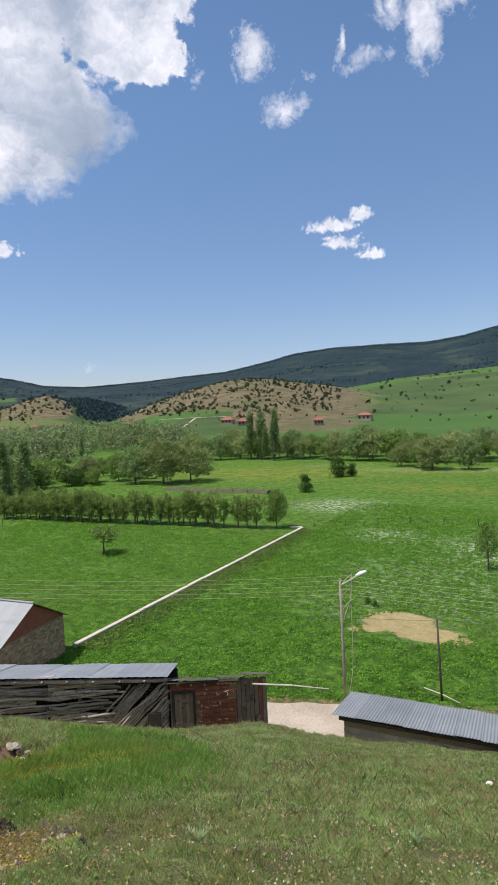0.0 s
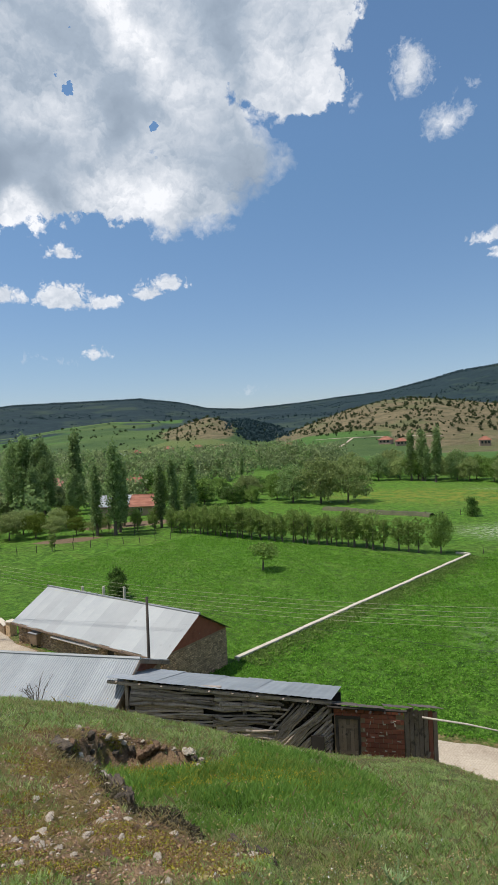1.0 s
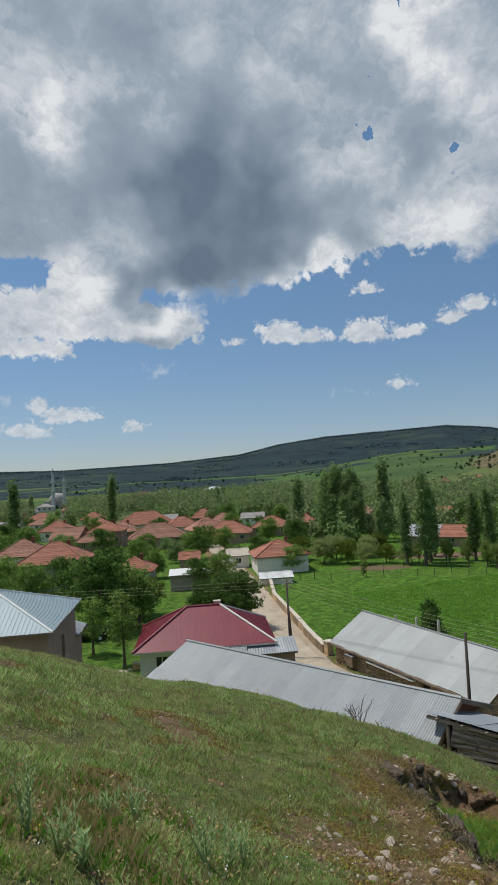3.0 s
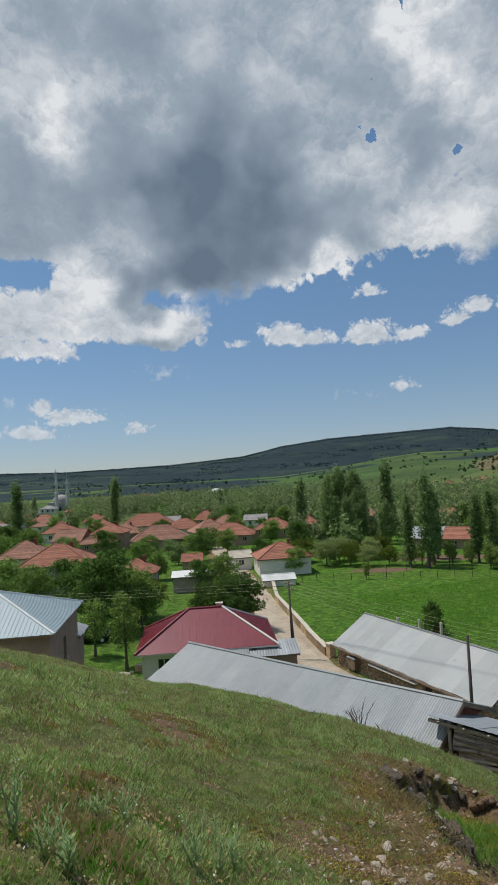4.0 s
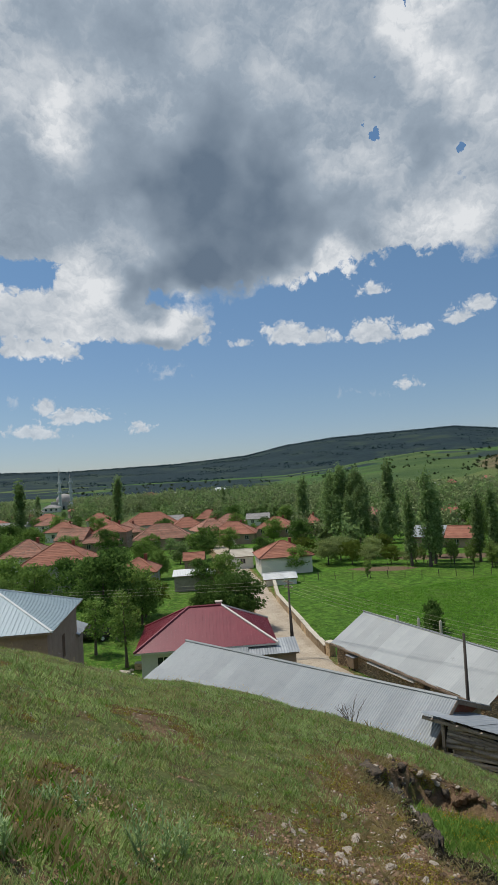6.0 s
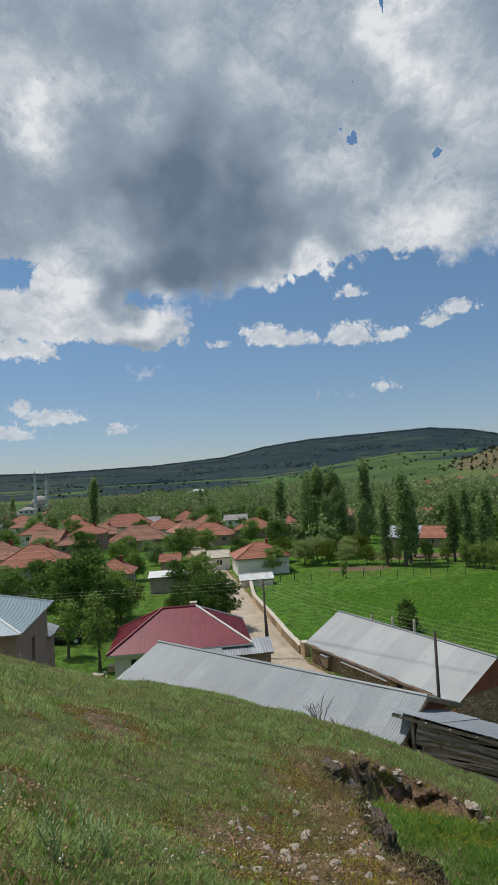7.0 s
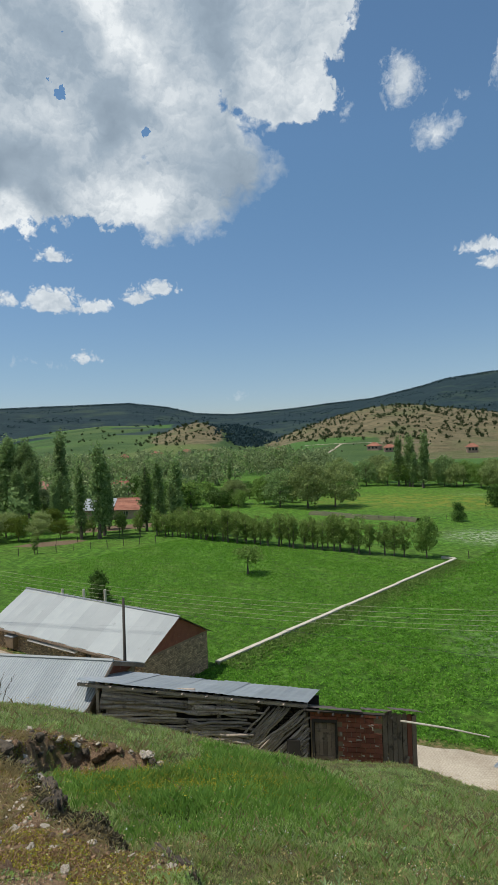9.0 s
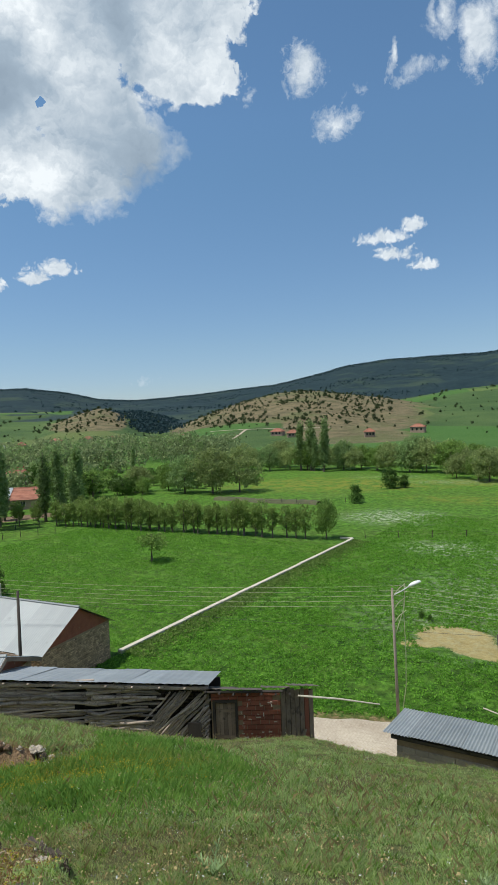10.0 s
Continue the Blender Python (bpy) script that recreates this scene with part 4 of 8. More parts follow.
def house(label, x, y, turn, w_, d, wall, roof, style="hip", walls=None, roofing=None, openings=(2, 2, 1, 1), over=0.45, caps=None, smoke=True, z=None, name="house", group=""):
    """A village house: four walls with windows, a tiled roof in courses, ridge caps, eaves board and chimney."""
    walls, roofing = walls or PLASTER, roofing or TILE
    base = float(height(x, y)) if z is None else z
    HOUSE_SPOTS.append((x, y))
    h = thing(name, pose(x, y, base, 0, 0, turn), label, name.replace("_", " "), group)
    deep = 0.3
    win_h, sill = min(1.15, wall * 0.42), max(0.55, wall * 0.36)
    sides = ((w_, pose(-w_ / 2, -d / 2, -0.6)), (d - 2 * deep - 0.01, pose(w_ / 2, -d / 2 + deep + 0.005, -0.6, 0, 0, 90)), (w_, pose(w_ / 2, d / 2, -0.6, 0, 0, 180)),
             (d - 2 * deep - 0.01, pose(-w_ / 2, d / 2 - deep - 0.005, -0.6, 0, 0, -90)))
    for (long_, m), count in zip(sides, openings):
        gaps = []
        for i in range(count):
            c = long_ * (i + 0.5) / count
            gaps.append((c - 0.5, c + 0.5, sill + 0.6, sill + 0.6 + win_h))
        bm = bmesh.new()
        wall_panel(bm, long_, wall + 0.6, deep, gaps, m)
        part("wall", bm, walls, h)
        for g in gaps:
            window(h, m @ pose(g[0], 0.04, g[2]), g[1] - g[0], g[3] - g[2])
    bm = bmesh.new()
    block(bm, -w_ / 2 + deep, w_ / 2 - deep, -d / 2 + deep, d / 2 - deep, wall - 0.16, wall - 0.02)
    part("attic_floor", bm, DARK, h)
    if style == "gable":
        for s in (-1, 1):
            bm = bmesh.new()
            vs = [bm.verts.new(v) for e in (0.0, 0.24) for v in ((s * (w_ / 2 - e), -d / 2, wall + 0.003), (s * (w_ / 2 - e), d / 2, wall + 0.003), (s * (w_ / 2 - e), 0, wall + roof - 0.06))]
            for f in ((0, 1, 2), (5, 4, 3), (0, 3, 4, 1), (1, 4, 5, 2), (2, 5, 3, 0)):
                bm.faces.new([vs[i] for i in f])
            part("gable", bm, walls, h)
    drop = roof * over / (d / 2)
    ex, ey = w_ / 2 + over - 0.06, d / 2 + over - 0.06
    for x0, x1, y0, y1 in ((-ex, ex, -ey, -ey + 0.04), (-ex, ex, ey - 0.04, ey)) + (((-ex, -ex + 0.04, -ey + 0.04, ey - 0.04), (ex - 0.04, ex, -ey + 0.04, ey - 0.04)) if style == "hip" else ()):
        bm = bmesh.new()
        block(bm, x0, x1, y0, y1, wall - drop - 0.16, wall - drop - 0.03)
        part("eaves_board", bm, PLANK, h)
    roof_parts(h, w_, d, wall, roof, style, roofing, over, max(6, int(math.hypot(d / 2, roof) / 0.36)), caps or roofing)
    if smoke:
        chimney(h, w_ * 0.18, d * 0.12, wall + roof * 0.72, 0.75, 0.45)
    return h


def sheet_roof(parent, m, wide, long_, material, sheet=0.9, waves_=5, high=0.018):
    """Corrugated sheets side by side over a slope: x along the eave, y up the slope."""
    n = math.ceil(wide / sheet)
    me = corrugated("roof_sheet", wide / n + 0.03, long_, material, waves_, high)
    rng = random.Random(int(wide * 100 + long_ * 10))
    for i in range(n):
        piece("roof_sheet", me, parent, m @ pose(i * wide / n, rng.uniform(-0.05, 0.05), 0.004 * (i % 2), 0, 0, rng.uniform(-0.15, 0.15)))


def slope(ax, ay, az, bx, by, bz, px, py, pz):
    """A pose whose x runs from a to b and whose y points towards p in the slope."""
    a, b, p = Vector((ax, ay, az)), Vector((bx, by, bz)), Vector((px, py, pz))
    x = (b - a).normalized()
    n = x.cross(p - a).normalized()
    y = n.cross(x)
    m = Matrix((x, y, n)).transposed().to_4x4()
    m.translation = a
    return m


def stone_face(parent, m, long_, tall, seed, gaps=(), size=0.26, material=None):
    """Rubble stones bedded in a wall's outer face (x along, z up, the face looks to -y)."""
    rng = random.Random(seed)
    verts, faces = [], []
    z = 0.02
    while z < tall - 0.1:
        row = rng.uniform(0.7, 1.1) * size * 0.62
        x = -rng.uniform(0, 0.2)
        while x < long_:
            w_ = rng.uniform(0.6, 1.5) * size
            x0, x1, z0, z1 = max(x, 0.0) + 0.015, min(x + w_, long_) - 0.015, z + 0.012, min(z + row, tall) - 0.012
            if x1 - x0 > 0.08 and not any(x0 < g[1] and x1 > g[0] and z0 < g[3] and z1 > g[2] for g in gaps):
                out, k, j = rng.uniform(0.02, 0.06), len(verts), 0.022
                verts += [m @ Vector(v) for v in ((x0, 0.0, z0), (x1, 0.0, z0), (x1, 0.0, z1), (x0, 0.0, z1), (x0 + j + rng.uniform(0, 0.03), -out, z0 + j), (x1 - j, -out, z0 + j + rng.uniform(0, 0.03)),
                          (x1 - j - rng.uniform(0, 0.03), -out, z1 - j), (x0 + j, -out, z1 - j - rng.uniform(0, 0.02)))]
                faces += [tuple(k + i for i in f) for f in ((4, 5, 6, 7), (0, 1, 5, 4), (1, 2, 6, 5), (2, 3, 7, 6), (3, 0, 4, 7))]
            x += w_
        z += row
    ob = mesh_object("stonework", verts, faces, material or STONE, parent)
    ob["kind"] = "stuff"
    return ob


def make_barn():
    """The long stone barn with a grey sheet roof and brick gables."""
    L, D, wall, top = 15.2, 6.0, 2.62, 4.35
    barn = thing("stone_barn", pose(-37.64, 23.36, 0.0, 0, 0, 8.8), "long rubble stone barn with grey sheet metal roof and brick gable", "barn")
    front = [(9.9, 10.6, 1.9, 2.6)]
    for long_, m, gaps, seed in ((L, pose(-L / 2, -D / 2, -0.6), front, 1), (D - 1.02, pose(L / 2, -D / 2 + 0.51, -0.6, 0, 0, 90), [], 2), (L, pose(L / 2, D / 2, -0.6, 0, 0, 180), [], 3), (D - 1.02, pose(-L / 2, D / 2 - 0.51, -0.6, 0, 0, -90), [], 4)):
        bm = bmesh.new()
        wall_panel(bm, long_, wall + 0.55, 0.5, gaps, m)
        part("wall", bm, MORTAR, barn)
        if seed in (1, 2):
            e = 0.0 if seed == 1 else 0.5
            stone_face(barn, m @ pose(-e, 0, 0.3), long_ + 2 * e, wall + 0.2, seed, size=0.19, gaps=[(g[0], g[1], g[2] - 0.3, g[3] - 0.3) for g in gaps])
    for s in (-1, 1):
        bm = bmesh.new()
        vs = [bm.verts.new(v) for e in (0.0, 0.3) for v in ((s * (L / 2 - e), -D / 2, wall - 0.04), (s * (L / 2 - e), D / 2, wall - 0.04), (s * (L / 2 - e), 0, top - 0.08))]
        for f in ((0, 1, 2), (5, 4, 3), (0, 3, 4, 1), (1, 4, 5, 2), (2, 5, 3, 0)):
            bm.faces.new([vs[i] for i in f])
        part("gable", bm, BRICK, barn, "red brick gable")
    bm = bmesh.new()
    block(bm, 9.85 - L / 2, 10.65 - L / 2, -D / 2 + 0.12, -D / 2 + 0.2, 1.25, 2.05)
    part("shutter", bm, DARK, barn)
    over, drop = 0.35, 0.2
    for s, mat in ((-1, ZINC), (1, ZINC)):
        a, b = (-L / 2 - 0.3, s * (D / 2 + over), wall - drop), (L / 2 + 0.3, s * (D / 2 + over), wall - drop)
        if s > 0:
            a, b = b, a
        m = slope(*a, *b, a[0], 0, top)
        sheet_roof(barn, m, L + 0.6, math.hypot(D / 2 + over, top - wall + drop) + 0.02, mat, 1.0, 6, 0.0035)
    bm = bmesh.new()
    cap_line(bm, (-L / 2 - 0.32, 0, top + 0.02), (L / 2 + 0.32, 0, top + 0.02), 0.08)
    part("ridge_cap", bm, ZINC, barn)
    bm = bmesh.new()
    block(bm, 3.2 - L / 2, L / 2 + 0.3, -D / 2 - over - 0.04, -D / 2 - over + 0.02, wall - drop - 0.16, wall - drop - 0.02)
    block(bm, -L / 2 - 0.3, 3.1 - L / 2, -D / 2 - over - 0.04, -D / 2 - over + 0.02, wall - drop - 0.16, wall - drop - 0.02)
    part("eaves_board", bm, PLANK, barn)
    bm = bmesh.new()
    block(bm, 4.4 - L / 2, 9.4 - L / 2, -D / 2 - 0.34, -D / 2 - 0.05, wall - 0.62, wall - 0.5)
    part("lintel_beam", bm, PLASTER, barn, "pale beam under the eaves")
    return barn


make_barn()


def make_grey_shed():
    """The long outbuilding whose grey corrugated roof shows over the slope."""
    L, D, wall, top = 15.2, 5.4, 5.75, 6.85
    shed = thing("outbuilding", pose(-27.6, 9.75, 0.6, 0, 0, 31.0), "long low outbuilding with grey corrugated metal roof and brick gable", "shed")
    wall, top = wall - 0.6, top - 0.6
    for long_, m in ((L, pose(-L / 2, -D / 2, -0.8)), (D - 0.62, pose(L / 2, -D / 2 + 0.31, -0.8, 0, 0, 90)), (L, pose(L / 2, D / 2, -0.8, 0, 0, 180)), (D - 0.62, pose(-L / 2, D / 2 - 0.31, -0.8, 0, 0, -90))):
        bm = bmesh.new()
        wall_panel(bm, long_, wall + 0.75, 0.3, [], m)
        part("wall", bm, PALE_BRICK, shed)
    for s in (-1, 1):
        bm = bmesh.new()
        vs = [bm.verts.new(v) for e in (0.0, 0.25) for v in ((s * (L / 2 - e), -D / 2, wall - 0.04), (s * (L / 2 - e), D / 2, wall - 0.04), (s * (L / 2 - e), 0, top - 0.06))]
        for f in ((0, 1, 2), (5, 4, 3), (0, 3, 4, 1), (1, 4, 5, 2), (2, 5, 3, 0)):
            bm.faces.new([vs[i] for i in f])
        part("gable", bm, BRICK, shed, "orange brick gable")
    over, drop = 0.4, 0.16
    for s in (-1, 1):
        a, b = (-L / 2 - 0.25, s * (D / 2 + over), wall - drop), (L / 2 + 0.25, s * (D / 2 + over), wall - drop)
        if s > 0:
            a, b = b, a
        sheet_roof(shed, slope(*a, *b, a[0], 0, top), L + 0.5, math.hypot(D / 2 + over, top - wall + drop) + 0.02, PALE_ZINC, 0.85, 8, 0.010)
        # the lower lap of a second course of sheets near the eave
        lap = slope(*a, *b, a[0], 0, top) @ pose(0, -0.05, 0.03)
        sheet_roof(shed, lap, L + 0.5, 1.0, PALE_ZINC, 0.85, 8, 0.010)
    bm = bmesh.new()
    cap_line(bm, (-L / 2 - 0.3, 0, top + 0.02), (L / 2 + 0.3, 0, top + 0.02), 0.07)
    part("ridge_cap", bm, ZINC, shed)
    for s in (-1, 1):
        bm = bmesh.new()
        m = slope(L / 2 + 0.27, s * (D / 2 + over), wall - drop - 0.1, L / 2 + 0.27, 0, top - 0.1, L / 2 + 1, 0, top - 0.1)
        block(bm, 0, math.hypot(D / 2 + over, top - wall + drop), -0.03, 0.03, -0.08, 0.08, m)
        part("barge_board", bm, PLANK, shed)
    return shed


make_grey_shed()


def log_mesh(name, long_, r, seed):
    """A crooked, tapering, unpeeled pole along x."""
    rng = random.Random(seed)
    n = 5
    pts = [(long_ * i / n, rng.uniform(-0.04, 0.04), rng.uniform(-0.04, 0.04)) for i in range(n + 1)]
    verts, faces = tube(pts, [r * (1.1 - 0.35 * i / n) * rng.uniform(0.9, 1.1) for i in range(n + 1)], 6)
    me = bpy.data.meshes.new(name)
    me.from_pydata([tuple(v) for v in verts], [], faces)
    me.materials.append(LOG)
    me.polygons.foreach_set("use_smooth", [True] * len(me.polygons))
    return me


def make_log_shed():
    """A rickety shed of stacked poles, mud stone and brick under old sheet metal; x runs along its front."""
    base = 4.85
    shed = thing("log_shed", pose(-20.0, 12.35, base, 0, 0, 31.0), "rickety shed of stacked grey poles with an old sheet metal roof", "shed")
    L, top0, top1 = 7.95, 2.0, 1.7
    rng = random.Random(11)
    short, long_ = [log_mesh("pole", 2.6, 0.056, s) for s in range(5)], [log_mesh("pole", 3.9, 0.066, s + 9) for s in range(5)]
    # added dark sheet that stands in for the shade in gaps between poles
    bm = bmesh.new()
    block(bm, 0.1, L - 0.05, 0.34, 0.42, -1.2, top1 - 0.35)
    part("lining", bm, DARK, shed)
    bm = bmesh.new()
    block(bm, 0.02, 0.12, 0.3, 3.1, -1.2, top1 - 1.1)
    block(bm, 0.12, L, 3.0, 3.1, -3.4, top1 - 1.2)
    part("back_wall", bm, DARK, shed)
    z = -0.75
    while z < 1.62:
        x = 0.55 + rng.uniform(-0.3, 0.1)
        if 0.75 < z < 0.98:
            piece("pole", rng.choice(short), shed, pose(0.6, 0.02, z, 0, rng.uniform(-3, 3), 0))
        else:
            while x < 4.2:
                m_ = rng.choice(long_ if x < 1.6 else short)
                piece("pole", m_, shed, pose(x, rng.choice((-0.10, -0.02)) + rng.uniform(-0.03, 0.03), z + rng.uniform(-0.02, 0.02), rng.uniform(0, 360), rng.uniform(-5.0, 5.0), rng.uniform(-2.5, 2.5)) @ Matrix.Diagonal((rng.uniform(0.75, 1.0), *[rng.uniform(0.6, 1.15)] * 2, 1)))
                x += 2.3 if m_ in short else 3.3
        z += rng.uniform(0.042, 0.058)
    # slanting poles against a stone patch
    stone_face(shed, pose(5.0, 0.2, -0.9), 2.9, 2.25, 21, size=0.24, material=DARK_ROCK)
    for i in range(48):
        i *= 0.625
        piece("pole", rng.choice(short), shed, pose(4.85 + i * 0.097, -0.08 + rng.uniform(-0.04, 0.04), -0.55 if i < 14 else -0.7, 0, -44 + rng.uniform(-5, 5), 0) @ Matrix.Diagonal((min(1.0, (7.85 - 4.85 - i * 0.097) / 1.8), 0.85, 0.85, 1)))
    for x in (0.12, 0.5, 4.72, 7.8):
        bm = bmesh.new()
        block(bm, x, x + 0.12, 0.0, 0.14, -1.0, top0 - 0.12 - 0.04 * x)
        part("post", bm, LOG, shed)
    bm = bmesh.new()
    block(bm, 7.2, 7.65, -0.2, -0.14, -0.9, 0.35)
    part("hatch", bm, DARK, shed)
    # roof beams and sheets
    for i in range(9):
        piece("rafter", short[i % 3], shed, pose(0.0 + i * 0.9, -0.42, top0 - 0.10 - 0.036 * i, 0, 18, 90) @ Matrix.Diagonal((1.3, 0.7, 0.7, 1)))
    bm = bmesh.new()
    for y, low in ((-0.3, 0.16), (1.5, 1.0)):
        block(bm, -0.45, L, y, y + 0.1, -0.05, 0.05, Matrix.Translation((0, 0, top0 - low)) @ Matrix.Rotation(radians(2.0), 4, "Y"))
    part("wall_plate", bm, LOG, shed)
    me = corrugated("roof_sheet", 1.02, 3.9, OLD_ZINC, 4, 0.006)
    for i in range(9):
        z_ = top0 + 0.06 - 0.036 * i + 0.006 * math.sin(i * 1.9)
        piece("roof_sheet", me, shed, pose(-0.55 + i * 0.94, -0.36 + rng.uniform(-0.06, 0.06), z_, -17.0 + rng.uniform(-0.25, 0.25), 2.0 + rng.uniform(-0.2, 0.2), rng.uniform(-0.5, 0.5)))
    return shed


make_log_shed()


def make_brick_hut():
    """The small brick hut built on to the pole shed: brick front, plank door and plank side."""
    hut = thing("brick_hut", pose(-13.05, 16.35, 4.3, 0, 0, 33.0), "small red brick hut with a plank door and plank side", "hut")
    W, D, H = 2.35, 2.6, 2.05
    bm = bmesh.new()
    wall_panel(bm, W, H + 0.92, 0.18, [(0.12, 0.82, 0.0, 2.75)], pose(0, 0.02, -1.2))
    part("mortar_wall", bm, MORTAR, hut)
    rng = random.Random(3)
    bm = bmesh.new()
    block(bm, 0.009, 0.291, -0.02, 0.018, 0.009, 0.156)
    bmesh.ops.bevel(bm, geom=[e for e in bm.edges if all(v.co.y < -0.01 for v in e.verts)], offset=0.006, segments=1, affect="EDGES")
    full = bpy.data.meshes.new("brick")
    bm.to_mesh(full)
    bm.free()
    full.materials.append(BRICK)
    row, z = 0, -0.55
    while z < H - 0.26:
        x = 0.0 if row % 2 else -0.15
        while x < W - 0.02:
            x0, x1 = max(x, 0.0), min(x + 0.30, W)
            if x1 - x0 > 0.06 and not (x0 < 0.80 and x1 > 0.14 and z < 1.50) and rng.random() > 0.035:
                piece("brick", full, hut, pose(x0, rng.uniform(-0.006, 0.01), z) @ Matrix.Diagonal(((x1 - x0) / 0.30, 1, 1, 1)))
            x += 0.30
        row, z = row + 1, z + 0.165
    door = part_root("door", hut, pose(0.13, 0.08, -1.0))
    bm = bmesh.new()
    for i in range(5):
        block(bm, 0.01 + i * 0.135, 0.135 + i * 0.135, rng.uniform(-0.008, 0.008), 0.03, 0.0, 2.5 + rng.uniform(-0.02, 0.01))
    bm.to_mesh(door.data)
    bm.free()
    door.data.materials.append(PLANK)
    for z in (0.5, 1.3, 2.2):
        bm = bmesh.new()
        block(bm, 0.02, 0.66, -0.03, -0.009, z, z + 0.1)
        part("batten", bm, PLANK, door)
    bm = bmesh.new()
    block(bm, 0.05, 0.13, -0.04, 0.1, -1.0, 1.56)
    block(bm, 0.81, 0.89, -0.04, 0.1, -1.0, 1.56)
    block(bm, 0.05, 0.89, -0.045, 0.1, 1.562, 1.66)
    part("door_frame", bm, DARK, hut)
    for i in range(34):
        bm = bmesh.new()
        a, b_ = rng.uniform(0.03, 0.14), rng.uniform(0.012, 0.04)
        block(bm, 0, a, -0.026, -0.006, 0, b_)
        ob = part("mortar_smear", bm, CONCRETE, hut)
        x_, z_ = rng.uniform(0.95, W - 0.2), rng.uniform(-0.1, H - 0.4)
        ob.matrix_basis = pose(x_, 0, z_, 0, rng.choice((0, 0, 90)) + rng.uniform(-8, 8), 0)
    # plank side, seen at a slant, and rough back
    m = pose(W + 0.01, 0.03, -1.6, 0, 0, 35)
    for i in range(7):
        bm = bmesh.new()
        block(bm, i * 0.2, i * 0.2 + 0.175, -0.03 + rng.uniform(-0.012, 0.012), 0.0, rng.uniform(-0.1, 0.05), 1.6 + 1.98 - 0.055 * i + rng.uniform(-0.1, 0.04), m)
        part("plank", bm, BRICK if i == 5 else PLANK, hut)
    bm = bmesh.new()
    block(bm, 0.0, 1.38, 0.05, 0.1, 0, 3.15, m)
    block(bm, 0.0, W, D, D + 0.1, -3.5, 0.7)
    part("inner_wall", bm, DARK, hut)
    bm = bmesh.new()
    block(bm, 0.7, 0.8, -0.07, -0.035, 1.0, 2.6, m @ pose(-0.75, 0, -0.2, 0, 24, 0))
    part("brace", bm, PLANK, hut)
    me = corrugated("roof_sheet", 1.02, 3.3, DARK_SHEET, 4, 0.006)
    for i in range(4):
        piece("roof_sheet", me, hut, pose(-0.25 + i * 0.98, -0.22 + 0.2 * max(0, i - 1), H + 0.11 - 0.05 * i, -23.5 + rng.uniform(-0.4, 0.4), 3.0 + rng.uniform(-0.3, 0.3), rng.uniform(-1, 1)))
    for i in range(7):
        verts, faces = tube([(-0.15 + i * 0.47, -0.42 + rng.uniform(-0.1, 0.1), H + 0.05 - 0.025 * i), (-0.1 + i * 0.47, 2.95, H - 1.42 - 0.03 * i)], [0.04, 0.045], 6)
        mesh_object("rafter", verts, faces, DARK, hut)
    verts, faces = tube([(-0.2, -0.2, H - 0.02), (W + 0.1, -0.12, H - 0.1)], [0.05, 0.045], 6)
    mesh_object("wall_plate", verts, faces, DARK, hut)
    return hut


make_brick_hut()


def make_block_shed():
    """The low shed of concrete blocks with a corrugated roof on the slope's right."""
    shed = thing("block_shed", pose(-7.32, 18.3, 4.12, 0, 0, 6.0), "low concrete block shed with a grey corrugated roof", "shed")
    L, D = 7.5, 2.3
    bm = bmesh.new()
    block(bm, 0.05, L, 0.02, 0.2, -1.5, 1.2)
    block(bm, 0.05, 0.23, 0.21, D - 0.21, -2.0, 0.98)
    block(bm, 0.05, L, D - 0.2, D, -3.0, 0.78)
    part("mortar_wall", bm, MORTAR, shed)
    bm = bmesh.new()
    block(bm, 0.005, 0.385, -0.02, 0.019, 0.006, 0.184)
    bmesh.ops.bevel(bm, geom=[e for e in bm.edges if all(v.co.y < -0.01 for v in e.verts)], offset=0.008, segments=1, affect="EDGES")
    me = bpy.data.meshes.new("concrete_block")
    bm.to_mesh(me)
    bm.free()
    me.materials.append(BLOCK)
    rng = random.Random(8)
    for row in range(9):
        x = 0.05 if row % 2 else -0.14
        while x < L - 0.1:
            x0, x1 = max(x, 0.05), min(x + 0.39, L)
            piece("concrete_block", me, shed, pose(x0, rng.uniform(-0.006, 0.006), -0.75 + row * 0.19) @ Matrix.Diagonal(((x1 - x0) / 0.39, 1, 1, 1)))
            x += 0.39
    bm = bmesh.new()
    block(bm, -0.1, L, -0.1, 0.0, 1.2, 1.3)
    block(bm, -0.1, L, D - 0.1, D, 0.79, 0.89)
    part("wall_plate", bm, POLE, shed)
    sheet_roof(shed, slope(-0.3, -0.3, 1.47, L, -0.3, 1.47, -0.3, D + 0.2, 0.96), L + 0.3, D + 0.5, ZINC, 0.85, 8, 0.014)
    return shed


make_block_shed()


